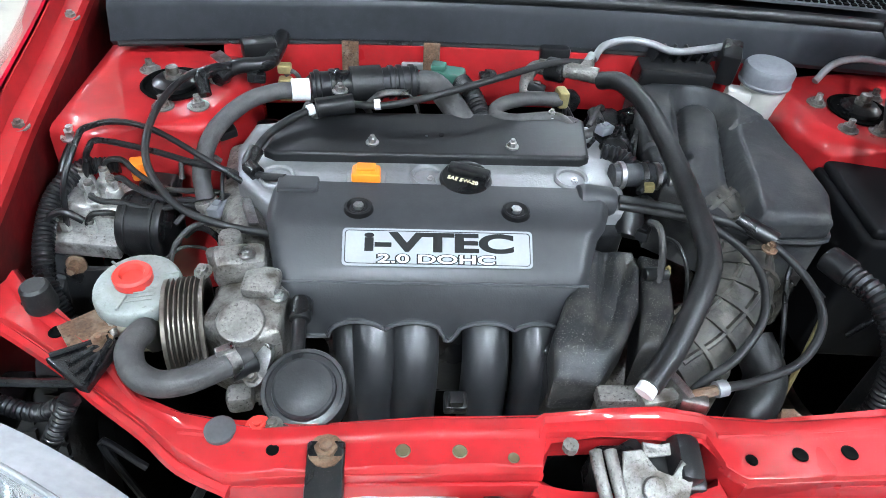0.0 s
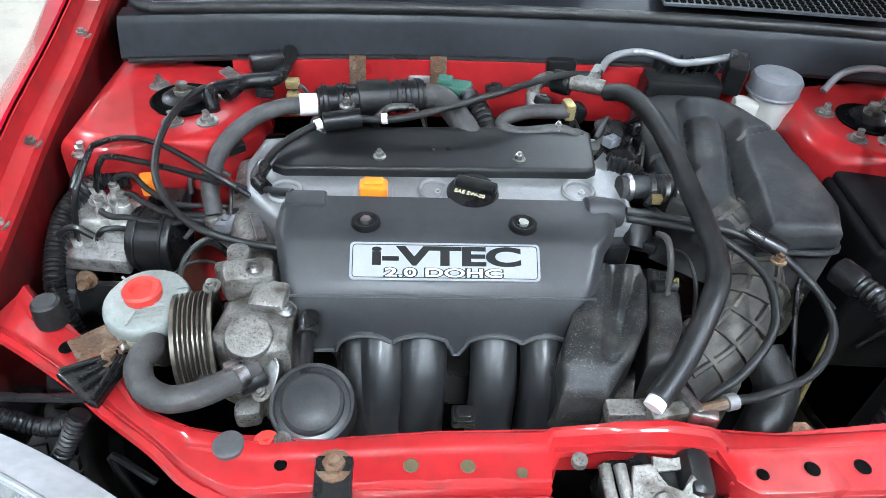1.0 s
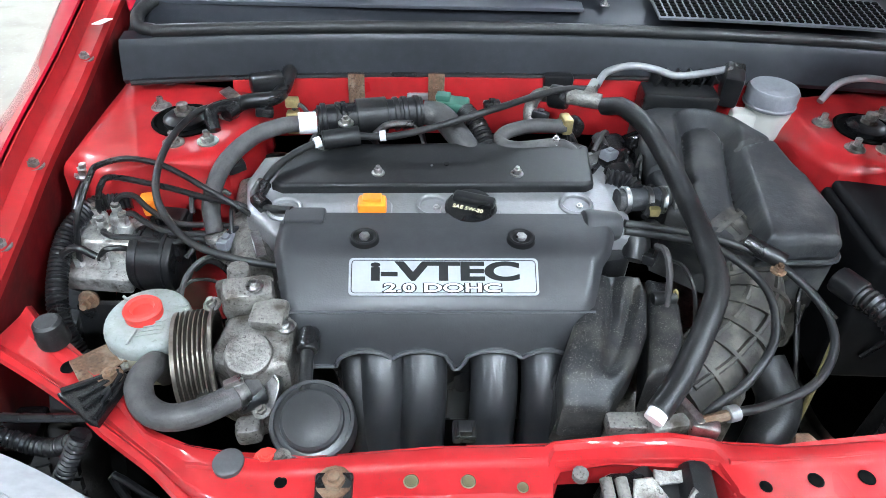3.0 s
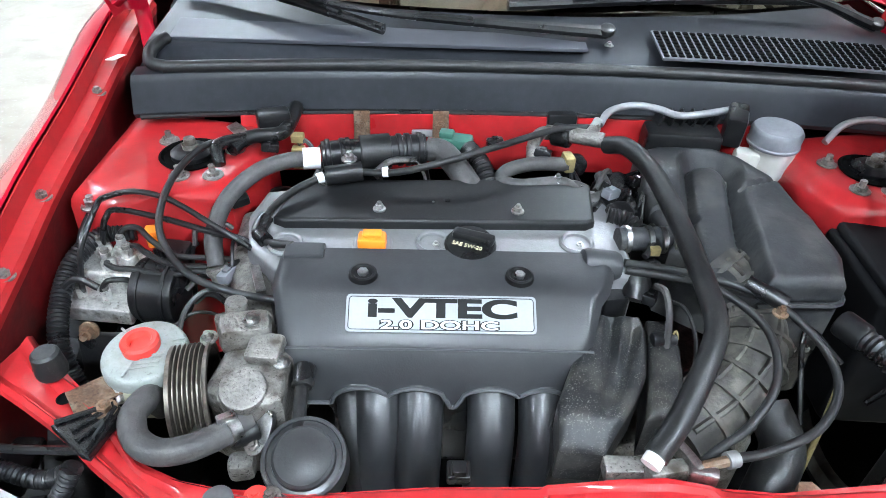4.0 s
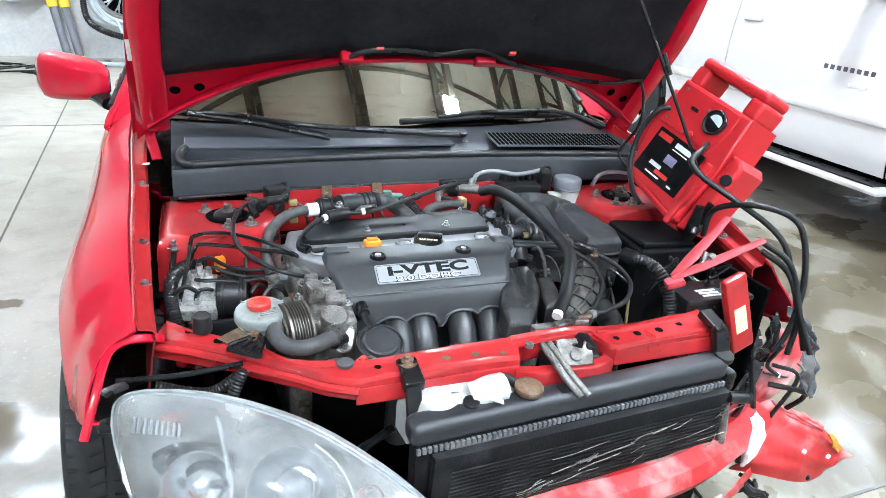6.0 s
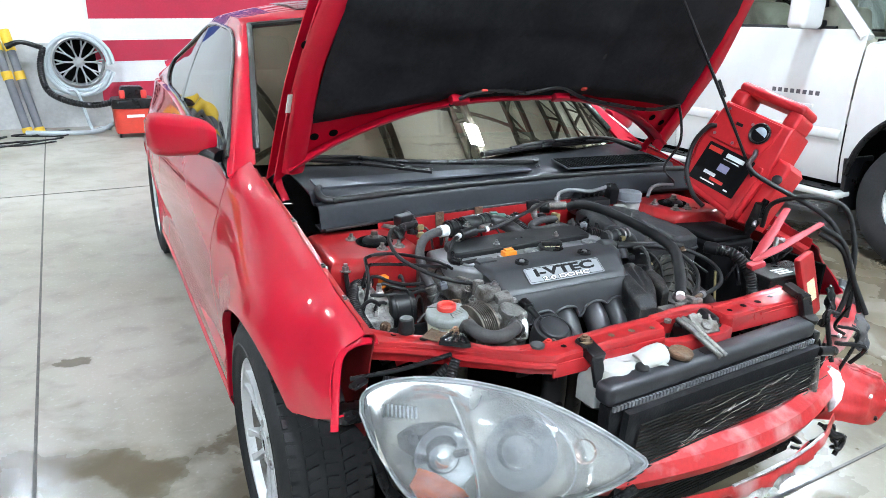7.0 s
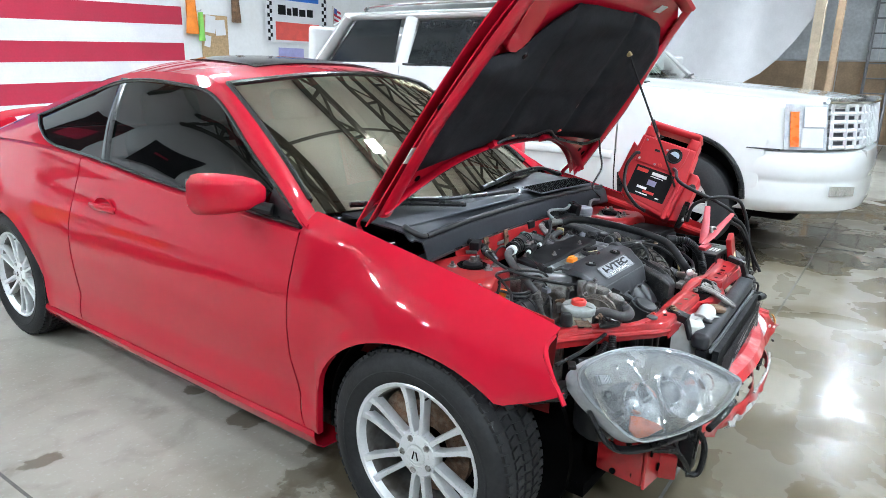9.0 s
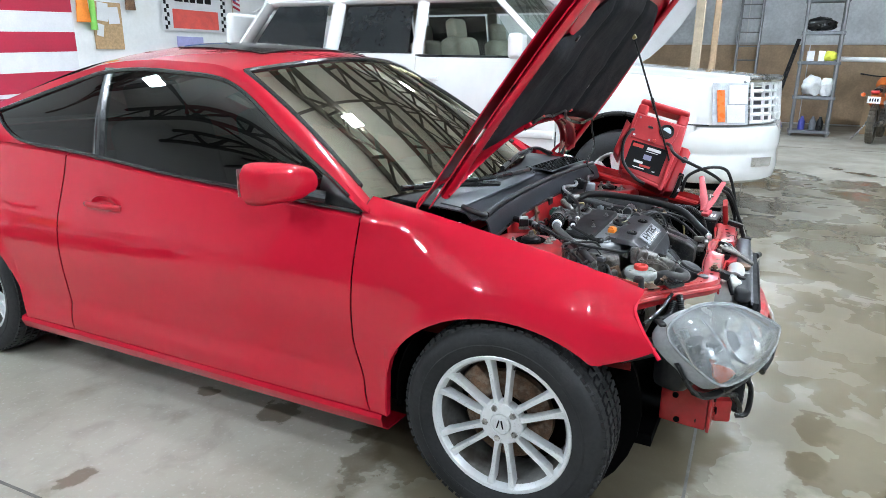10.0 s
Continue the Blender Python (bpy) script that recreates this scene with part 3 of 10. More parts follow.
rail_strip = part("roof_side", thicken(strip(ladder(0.47, 2.5, 70), glass_top, lambda y: interp(RAIL_Z, y), 4), 0.006), PAINT, car)
cp = sheet([[belt_pt(y, interp(BELT, y) + ((quarter_low(y) if y < 2.45 else interp(RAIL_Z, y)) - interp(BELT, y)) * k / 6) for k in range(7)] for y in ladder(2.08, 3.2, 40)])
c_pillar = part("c_pillar", thicken(cp, 0.006), PAINT, car)
seal1 = part("window_seal", tube([belt_pt(y, belt_hi(y) - 0.002, 0.006) for y in ladder(0.5, 2.1, 12)], 0.008, 8, 4), TRIM, car)
seal2 = part("window_seal", tube([belt_pt(y, glass_top(y) + 0.002, 0.006) for y in ladder(0.55, 2.46, 26)], 0.0075, 8, 3), TRIM, car)
seal3 = part("window_seal", tube([belt_pt(y, quarter_low(y), 0.006) for y in ladder(2.06, 2.46, 10)], 0.007, 8, 3), TRIM, car)
for o in (side_glass, q_glass, b_pillar, sail, rail_strip, c_pillar, seal1, seal2, seal3):
    mirrored(o, car)


def roof_pt(y, s, up=0.0):
    """A place on the roof; s runs from one rail (-1) over the crown to the other (1)."""
    xr, zr, zc = interp(RAIL_X, y), interp(RAIL_Z, y), interp(CROWN, y)
    return V(-xr * s, y, zr + (zc - zr) * (1 - abs(s) ** 2.3) + up)


def front_bow(s):
    return 1.128 - 0.10 * (1 - abs(s) ** 2)


rows = []
for i in range(61):
    t = i / 60
    row = []
    for k in range(25):
        s = -1 + 2 * k / 24
        ya = front_bow(s)
        row.append(roof_pt(ya + (3.30 - ya) * t, s))
    rows.append(row)
part("roof", thicken(sheet(rows), 0.006), PAINT, car, "glossy red roof with a dark glass sunroof")
rows = [[roof_pt(y, s, 0.006) for s in ladder(-0.62, 0.62, 12)] for y in ladder(1.22, 1.68, 10)]
part("sunroof", thicken(sheet(rows), 0.004), mat("sunroof_glass", (0.01, 0.01, 0.011), 0.05, 0, 0.1, 5), car, "dark glass sunroof")
rows = [[roof_pt(y, s, 0.007) for s in ladder(-0.86, 0.86, 16)] for y in ladder(2.12, 2.92, 24)]
part("rear_window", thicken(sheet(rows), 0.004), mat("rear_glass", (0.012, 0.012, 0.012), 0.04, 0, 0.1, 5), car, "dark tinted rear window")


def screen_pt(s, t, up=0.0):
    """A place on the windscreen; t runs from its foot to its head."""
    bx, by, bz = 0.70 * s, 0.525 - 0.175 * (1 - s * s), 0.905 + 0.010 * (1 - s * s)
    q = roof_pt(front_bow(s * 0.985), s * 0.965)
    p = V(bx, by, bz).lerp(q, t)
    n = V(0, -0.5, 0.86)
    return p + n * (0.018 * math.sin(math.pi * t) + up)


rows = [[screen_pt(s, t) for s in ladder(-1, 1, 24)] for t in ladder(0, 1, 16)]
screen = part("windscreen", sheet(rows), SCREEN, car, "raked windscreen reflecting the roof trusses", out=(0, -0.5, 0.86))
for s in (-1, 1):
    rows = []
    for i in range(33):
        t = -0.02 + 1.02 * i / 32
        y = 0.484 + 0.733 * max(0.0, t)
        o = belt_pt(y, glass_top(y) if y > 0.55 else max(glass_top(y), interp(BELT, y) + 0.004), 0.003)
        q = screen_pt(-0.99, max(0.0, t), 0.004)
        mid = (o + q) / 2 + V(-0.55, -0.25, 0.80) * interp([(0, 0.006), (0.15, 0.016), (1, 0.013)], t)
        row = [o * (1 - u) ** 2 + (mid * 2 - (o + q) / 2) * (2 * u * (1 - u)) + q * u * u for u in ladder(0, 1, 8)]
        rows.append([V(-s * p.x, p.y, p.z) for p in row])
    part("a_pillar", thicken(sheet(rows), 0.004), PAINT, car, "red windscreen pillar")
    part("window_seal", tube([screen_pt(s * 0.985, t, 0.001) for t in ladder(0.08, 1, 8)], 0.012, 8, 3), TRIM, car)
part("window_seal", tube([screen_pt(s, 1.0, 0.003) for s in ladder(-1, 1, 10)], 0.009, 8, 3), TRIM, car)

# pale scribbled marks along the head of the windscreen
MARK = mat("paint_pen_mark", (0.62, 0.56, 0.36), 0.5)
mk_r = random.Random(21)
for k in range(9):
    s0, t0 = 0.42 + 0.045 * k, 0.955 - 0.012 * k + mk_r.uniform(-0.02, 0.02)
    part("pen_mark", tube([screen_pt(s0 + 0.03 * j / 4 + mk_r.uniform(-0.01, 0.01), t0 + mk_r.uniform(-0.03, 0.03), 0.003) for j in range(5)], 0.0022, 5, 4), MARK, screen)

# rear end
rows = []
for k in range(17):
    s = -1 + 2 * k / 16
    w, yb = 0.615 * s, 3.45 - 0.13 * s * s
    rows.append([V(w, yb - 0.16, 0.955), V(w, yb - 0.03, 0.90), V(w, yb, 0.75), V(w, yb + 0.03, 0.60), V(w, yb + 0.03, 0.42), V(w * 0.96, yb - 0.04, 0.26), V(w * 0.9, yb - 0.15, 0.24)])
part("rear_bumper", thicken(sheet(rows), 0.006), PAINT, car, "red tail and rear bumper")
rows = []
for x in ladder(-0.66, 0.66, 24):
    f = 1 - (x / 0.66) ** 2
    drop = 0.030 * abs(x / 0.66) ** 6
    yb, zb = 3.16 + 0.15 * f, 1.045 + 0.022 * f - drop
    rows.append([V(x, yb - 0.06, zb - 0.004), V(x, yb - 0.03, zb + 0.010), V(x, yb + 0.03, zb + 0.016), V(x, yb + 0.075, zb + 0.022), V(x, yb + 0.078, zb + 0.014), V(x, yb + 0.02, zb - 0.004)])
spoil = part("rear_spoiler", sheet(rows, wrap=True), PAINT, car, "red boot spoiler blade")
for s in (-1, 1):
    part("spoiler_foot", box((s * 0.56, 3.17, 1.005), (0.10, 0.08, 0.070), rotm(0, s * 12, s * 14), 0.018, 3), PAINT, spoil)
tl = mat("tail_lamp", (0.45, 0.02, 0.02), 0.15, 0, 0.1, 8, coat=1)
for s in (-1, 1):
    part("tail_lamp", box((s * 0.62, 3.36, 0.80), (0.14, 0.14, 0.11), rotm(0, 0, s * 35), 0.03), tl, car, "red tail lamp")


# ---- bonnet ----
HV = V(0, -0.560, 0.828)
HN = V(0, -0.828, -0.560)
H0 = V(0, 0.335, 0.905)


def hood_pt(x, v, d=0.0):
    """A place on the open bonnet; v is the way up from its hinges, d the depth below the skin."""
    crown = 0.045 * (1 - (x / 0.72) ** 2) - 0.03 * max(0, (v - 0.6) / 0.4) ** 2
    return H0 + V(x, 0, 0) + HV * v - HN * crown + HN * d


def hood_rear(s):
    return 0.230 * (1 - abs(s) ** 2.7)


def hood_front(s):
    return 0.80 + 0.185 * (1 - abs(s) ** 2.6)


def hood_grid(sm, v_in, v_out, d, nx=28, nv=24, bulge=0.0):
    rows = []
    for i in range(nv + 1):
        t = i / nv
        row = []
        for k in range(nx + 1):
            s = -1 + 2 * k / nx
            a, b = hood_rear(s) + v_in, hood_front(s) - v_out
            v = a + (b - a) * t
            dd = d + bulge * (noise.noise((s * 3.1, v * 7, 2.0)))
            row.append(hood_pt(s * sm * interp([(0, 0.705), (0.3, 0.69), (0.5, 0.665), (0.7, 0.625), (0.85, 0.585), (1.0, 0.56)], v), v, dd))
        rows.append(row)
    return sheet(rows)


part("bonnet_skin", thicken(hood_grid(1.0, 0, 0, 0.0), 0.004), PAINT, car, "glossy red bonnet skin")
part("bonnet_frame", thicken(hood_grid(0.985, 0.012, 0.012, 0.028), 0.004), PAINT, car, "red inner bonnet panel")


# ---- engine bay ----
PLATE = mat("badge_plate", (0.26, 0.265, 0.275), 0.5, 0.2, 0.05, 30)
INK = mat("black_ink", (0.006, 0.006, 0.0065), 0.5, spec=0.15)
WHITE_INK = mat("white_ink", (0.85, 0.85, 0.85), 0.5)
GOLD_INK = mat("pale_gold_ink", (0.7, 0.62, 0.4), 0.5)
FLUID_LID = mat("grey_green_lid", (0.225, 0.243, 0.232), 0.45, 0, 0.1, 20, 0.3, 300, dirt=(0.16, 0.17, 0.15), dirt_amt=0.5, dirt_scale=60, speck=(0.1, 0.1, 0.09), speck_amt=0.5)
FLUID_TANK = mat("cream_tank", (0.55, 0.54, 0.42), 0.5, 0, 0.12, 14, dirt=(0.3, 0.26, 0.16), dirt_amt=0.4, dirt_scale=20)
RED_CAP = mat("red_cap", (0.62, 0.04, 0.03), 0.4, 0, 0.1, 20)
WHITE_TAPE = mat("white_tape", (0.75, 0.75, 0.75), 0.6, 0, 0.1, 40, 0.4, 150)
GREEN = mat("green_plug", (0.03, 0.10, 0.075), 0.45, 0, 0.1, 20)
PLUG = mat("olive_plug", (0.085, 0.075, 0.035), 0.5, 0, 0.15, 20)
GREY_CAP = mat("grey_cap", (0.14, 0.145, 0.16), 0.55, 0, 0.12, 20, 0.3, 200)
BRASS = mat("yellow_zinc", (0.42, 0.34, 0.16), 0.4, 0.7, 0.2, 30)
FINS = mat("radiator_fins", (0.010, 0.010, 0.011), 0.6, 0.0, 0.3, 25, 0.6, 180, dirt=(0.06, 0.06, 0.06), dirt_amt=0.3, dirt_scale=17, spec=0.15)
TANK = mat("radiator_tank", (0.020, 0.021, 0.024), 0.4, 0, 0.12, 10, 0.2, 200)


def bolt(at, parent, r=0.007, h=0.008, axis=(0, 0, 1), material=STEEL, washer=True, name="bolt"):
    bm = cyl(at, r, h, axis, 6)
    if washer:
        cyl(at, r * 1.6, h * 0.25, axis, 12, bm=bm)
        a = Vector(axis).normalized()
        cyl(Vector(at) + a * h, r * 0.55, h * 0.5, axis, 8, bm=bm)
    return part(name, bm, material, parent)


# front engine cover
SEC = [(-0.163, 0.780), (-0.170, 0.786), (-0.205, 0.785), (-0.232, 0.783), (-0.246, 0.776), (-0.284, 0.752), (-0.297, 0.740), (-0.308, 0.722), (-0.314, 0.700), (-0.318, 0.672)]
EDGE_L = [(0, -0.335), (0.15, -0.345), (0.4, -0.342), (0.6, -0.328), (0.8, -0.318), (1.0, -0.300)]
EDGE_R = [(0, 0.075), (0.15, 0.072), (0.4, 0.050), (0.6, 0.028), (0.8, 0.012), (1.0, -0.005)]


def scallop(x):
    z = 0.0
    for c, w in ((-0.236, 0.034), (-0.171, 0.038), (-0.086, 0.038), (-0.024, 0.032)):
        d = abs(x - c) / w
        if d < 1:
            z = max(z, 0.026 * math.sqrt(1 - d * d))
    return z - (0.006 if -0.14 < x < -0.118 else 0.0)


rows = []
for i in range(65):
    s = i / 64
    row = []
    for k, (y, z) in enumerate(SEC):
        t = k / (len(SEC) - 1)
        x = interp(EDGE_L, t) + (interp(EDGE_R, t) - interp(EDGE_L, t)) * s
        if k == len(SEC) - 1:
            z += scallop(x)
        side = max(0.0, (abs(s - 0.5) - 0.47) / 0.03)
        row.append(V(x, y, z - 0.012 * side * side))
    rows.append(row)
cover = part("engine_cover", thicken(sheet(rows), 0.008), COVER, car, "matt dark grey engine cover with a silver badge plate")
bead = [V(interp(EDGE_L, 1) + (interp(EDGE_R, 1) - interp(EDGE_L, 1)) * i / 90, -0.3195, 0.674) for i in range(91)]
for q in bead:
    q.z += scallop(q.x)
# Paler than the cover: edge highlights are put into this colour.
EDGE = mat("cover_edge", (0.06, 0.062, 0.066), 0.3, 0, 0.1, 20, spec=0.5)
part("rim_bead", tube(bead, 0.0028, 6, 1, smooth=False), EDGE, cover)
part("fold_bead", tube([V(-0.322 + 0.352 * k / 20, -0.2975, 0.7415) for k in range(21)], 0.0016, 6, 1, smooth=False), EDGE, cover)
for x in (-0.238, -0.052):
    part("bolt_cup", lathe([(0.0175, -0.002), (0.0165, 0.0035), (0.0140, 0.0045), (0.0120, 0.0035), (0.0105, 0.0012), (0, 0.0012)], 24, Matrix.Translation((x, -0.219, 0.7855))), INK, cover)
    part("cover_bolt", cyl((x, -0.219, 0.785), 0.0065, 0.006, (0, 0, 1), 6), STEEL, cover)
part("cable_outlet", cyl((0.030, -0.178, 0.775), 0.021, 0.052, (1, 0.05, -0.1), 20, 0.008, r2=0.019), COVER, cover)
for x0 in (-0.335,):
    part("cover_tab", box((x0 + 0.022, -0.176, 0.783), (0.05, 0.03, 0.012), None, 0.004), COVER, cover)

PM = Matrix.Translation((-0.145, -0.2655, 0.7665)) @ rotm(32.8, 0, 0)
plate = part("badge_plate", prism(rounded(0.219, 0.0445, 0.005), 0.0016, PM, 0.0006), PLATE, cover, "silver badge plate with black lettering")
bm = bmesh.new()
ring = [PM @ V(x, y, 0.0019) for x, y in rounded(0.2125, 0.0385, 0.004, 5)]
tube(ring + ring[:1], 0.0005, 5, 1, bm=bm, smooth=False, cap=False)
part("badge_border", bm, INK, plate)
words("i-VTEC", 0.030, PM @ Matrix.Translation((0.001, 0.0052, 0.0016)), INK, plate, 0.0005, sx=1.95, bold=0.0013)
words("2.0 DOHC", 0.0140, PM @ Matrix.Translation((-0.002, -0.0138, 0.0014)), INK, plate, 0.0005, sx=2.15, bold=0.0011, name="lettering_edge")
words("2.0 DOHC", 0.0140, PM @ Matrix.Translation((-0.002, -0.0138, 0.0019)), WHITE_INK, plate, 0.0005, sx=2.15, bold=0.0002)

# valve cover and coil cover
vc = part("valve_cover", prism([(-0.392, -0.02), (-0.30, -0.002), (0.085, 0.004), (0.105, -0.03), (0.10, -0.19), (-0.335, -0.205), (-0.392, -0.15), (-0.405, -0.08)], 0.20, Matrix.Translation((0, 0, 0.574)), 0.014, 3), ALU_CLEAN, car, "silver painted alloy valve cover")
coil = part("coil_cover", prism([(-0.365, -0.105), (-0.35, -0.035), (-0.335, -0.012), (0.055, 0.004), (0.072, -0.01), (0.062, -0.098), (0.05, -0.106), (-0.35, -0.114)], 0.018, Matrix.Translation((0, 0, 0.770)), 0.006, 3), mat("coil_cover_plastic", (0.009, 0.0092, 0.010), 0.38, 0, 0.15, 12, 0.06, 300, spec=0.24, speck=(0.1, 0.1, 0.1), speck_amt=0.2, speck_scale=800), car, "satin black coil cover")
for x, y in ((-0.227, -0.086), (-0.041, -0.085), (-0.305, -0.024), (0.025, -0.004)):
    bolt((x, y, 0.788), coil, 0.0055, 0.008)
part("washer_dot", cyl((-0.135, -0.062, 0.7878), 0.004, 0.0012, (0, 0, 1), 10), INK, coil)
part("bolt", cyl((-0.155, -0.066, 0.7876), 0.0018, 0.0015, (0, 0, 1), 8), STEEL, coil)
for x, y in ((-0.342, -0.147), (-0.155, -0.138), (0.032, -0.133)):
    w = part("coil_well", lathe([(0.022, -0.004), (0.023, 0.003), (0.021, 0.006), (0.018, 0.004), (0.0165, -0.012), (0, -0.013)], 24, Matrix.Translation((x, y - 0.004, 0.774))), ALU_CLEAN, vc)
    part("well_plug", cyl((x, y - 0.004, 0.764), 0.011, 0.009, (0, 0, 1), 8, 0.002), ALU, w)
    bolt((x + 0.004, y - 0.006, 0.772), w, 0.0045, 0.005)
part("coil_well", prism(rounded(0.050, 0.034, 0.008), 0.012, Matrix.Translation((-0.232, -0.150, 0.768)), 0.004), ALU_CLEAN, vc)
plugc = part("orange_connector", box((-0.232, -0.152, 0.784), (0.036, 0.024, 0.018), None, 0.004), ORANGE, vc, "bright orange plastic connector")
part("connector_latch", box((-0.232, -0.150, 0.795), (0.024, 0.014, 0.005), None, 0.002), ORANGE, plugc)
cap = part("oil_cap", lathe([(0, 0.0), (0.027, 0.0), (0.032, 0.003), (0.033, 0.010), (0.030, 0.014), (0.022, 0.015), (0, 0.015)], 32, Matrix.Translation((-0.108, -0.156, 0.776)) @ rotm(8, 0, 0)), BLACK, vc, "black oil filler cap with pale lettering")
part("cap_collar", lathe([(0.033, 0), (0.038, 0.002), (0.037, 0.006), (0.033, 0.006)], 28, Matrix.Translation((-0.108, -0.153, 0.773))), ALU_CLEAN, vc)
part("cap_grip", box((-0.104, -0.153, 0.795), (0.054, 0.016, 0.012), rotm(0, 0, -20), 0.004), BLACK, cap)
words("SAE 5W-20", 0.0082, Matrix.Translation((-0.113, -0.1685, 0.7925)) @ rotm(8, 0, -20), GOLD_INK, cap, 0.0004, bold=0.0001)
tm = part("timing_case", prism([(-0.43, -0.03), (-0.375, 0.0), (-0.36, -0.06), (-0.355, -0.21), (-0.40, -0.22), (-0.425, -0.13)], 0.36, Matrix.Translation((0, 0, 0.385)), 0.02, 3), ALU, car, "stained cast alloy timing case")
for z in (0.55, 0.62, 0.69):
    part("case_rib", box((-0.405, -0.205, z), (0.05, 0.02, 0.03), rotm(0, 0, 20), 0.006), ALU, tm)
# The block takes the void black; its shade is in the colour.
part("engine_block", box((-0.14, -0.10, 0.42), (0.46, 0.28, 0.38), None, 0.02), DARK, car, "near-black engine block, its shade in the colour")
part("gearbox", box((0.20, -0.12, 0.40), (0.26, 0.26, 0.26), None, 0.05, 3), ALU, car, "dirty alloy gearbox")

# intake runners
RUNNER = mat("runner_plastic", (0.018, 0.0185, 0.020), 0.30, 0, 0.25, 12, 0.10, 260, spec=0.5, speck=(0.10, 0.10, 0.10), speck_amt=0.2, speck_scale=800)
man = part("intake_manifold", box((-0.13, -0.262, 0.58), (0.30, 0.05, 0.14), None, 0.015), BLACK, car, "black plastic intake manifold")
for x in (-0.218, -0.168, -0.083, -0.022):
    part("runner", tube([(x, -0.262, 0.672), (x, -0.296, 0.672), (x, -0.330, 0.645), (x - 0.002, -0.352, 0.60), (x - 0.003, -0.360, 0.53), (x - 0.003, -0.356, 0.44)], 0.0285, 18, 6), RUNNER, man)
part("breather_hose", tube([(-0.252, -0.275, 0.675), (-0.250, -0.310, 0.665), (-0.243, -0.338, 0.64), (-0.236, -0.360, 0.60), (-0.240, -0.372, 0.55)], 0.0165, 12, 6), RUBBER, man)
part("hose_clip", box((-0.124, -0.398, 0.655), (0.026, 0.022, 0.018), rotm(10), 0.003), BLACK, man)
part("hose_clip", box((-0.124, -0.402, 0.667), (0.016, 0.014, 0.012), rotm(10), 0.002), BLACK, man)

# round vacuum tank with its stem
VT = Matrix.Translation((-0.290, -0.402, 0.640)) @ rotm(20, 0, 0)
vt = part("vacuum_tank", lathe([(0, 0.043), (0.018, 0.043), (0.020, 0.0415), (0.029, 0.0415), (0.032, 0.039), (0.033, 0.033), (0.0385, 0.032), (0.0392, 0.035), (0.0428, 0.035), (0.0442, 0.031), (0.044, 0.0), (0.040, -0.02), (0.02, -0.03), (0, -0.03)], 40, VT), RUNNER, car, "round dark grey plastic vacuum tank")
part("stem", tube([(-0.300, -0.385, 0.676), (-0.302, -0.345, 0.688), (-0.303, -0.315, 0.692)], 0.0075, 10, 4), BLACK, vt)
part("stem_collar", cyl((-0.302, -0.338, 0.690), 0.012, 0.028, (0, 1, 0.2), 14, 0.003), BLACK, vt)
vt.location = (0.006, -0.006, 0.0375)
part("stem_hose", tube([(-0.303, -0.31, 0.692), (-0.29, -0.297, 0.68), (-0.27, -0.30, 0.65)], 0.008, 10, 4), RUBBER, vt)

# power steering: tank, pulley, pump and hose
tank = part("fluid_tank", lathe([(0, -0.062), (0.030, -0.062), (0.036, -0.056), (0.0405, -0.03), (0.0425, 0.0), (0, 0.0)], 32, Matrix.Translation((-0.478, -0.296, 0.708))), FLUID_TANK, car, "cream steering fluid tank with grey-green lid")
lid = part("lid", lathe([(0.0460, -0.004), (0.0480, -0.001), (0.0475, 0.008), (0.046, 0.013), (0.043, 0.016), (0.03, 0.019), (0, 0.020)], 36, Matrix.Translation((-0.478, -0.296, 0.712)) @ rotm(3, -2, 0)), FLUID_LID, tank, "grey-green lid with moulded writing")
tank.location = (0, -0.003, 0.009)
for a in (20, 140, 260):
    c, s = math.cos(radians(a)), math.sin(radians(a))
    part("lid_rib", box((-0.478 + 0.034 * c, -0.296 + 0.034 * s, 0.731), (0.022, 0.003, 0.003), rotm(0, 0, a), 0.001), FLUID_LID, lid)
for k in range(4):
    part("moulded_bar", box((-0.468 + k * 0.002, -0.326 + k * 0.006, 0.7315 + 0.0004 * k), (0.030 - 0.004 * k, 0.0018, 0.001), rotm(0, 0, 12)), FLUID_LID, lid)
part("red_cap", lathe([(0.0205, 0), (0.021, 0.010), (0.0185, 0.013), (0.0135, 0.0125), (0.011, 0.006), (0, 0.005)], 28, Matrix.Translation((-0.480, -0.296, 0.731))), RED_CAP, lid, "red screw cap")
part("tank_bracket", box((-0.525, -0.336, 0.706), (0.055, 0.038, 0.003), rotm(0, 0, 38), 0.001), RUST, car, "rusty steel bracket")
part("bracket_arm", tube([(-0.513, -0.317, 0.72), (-0.505, -0.329, 0.708), (-0.496, -0.345, 0.70)], 0.004, 8, 4), STEEL, car)

prof = [(0.0, 0.0), (0.034, 0.0), (0.036, 0.004), (0.056, 0.004)]
for k in range(7):
    prof += [(0.0565, 0.0072 + k * 0.005), (0.0565, 0.0085 + k * 0.005), (0.0495, 0.0102 + k * 0.005), (0.0495, 0.0108 + k * 0.005)]
prof += [(0.056, 0.043), (0.058, 0.047), (0.050, 0.047), (0.046, 0.020), (0.018, 0.016), (0.018, 0.03), (0, 0.03)]
pul = part("pulley", lathe(prof, 40, Matrix.Translation((-0.446, -0.330, 0.695)) @ rotm(0, 90, 10)), mat("worn_pulley", (0.15, 0.132, 0.112), 0.34, 0.7, 0.3, 40, dirt=(0.03, 0.022, 0.015), dirt_amt=0.6, dirt_scale=50), car, "grooved steel belt pulley")
part("pulley_nut", cyl((-0.402, -0.368, 0.690), 0.011, 0.02, (0, -1, 0.2), 12, 0.003), STEEL, pul)
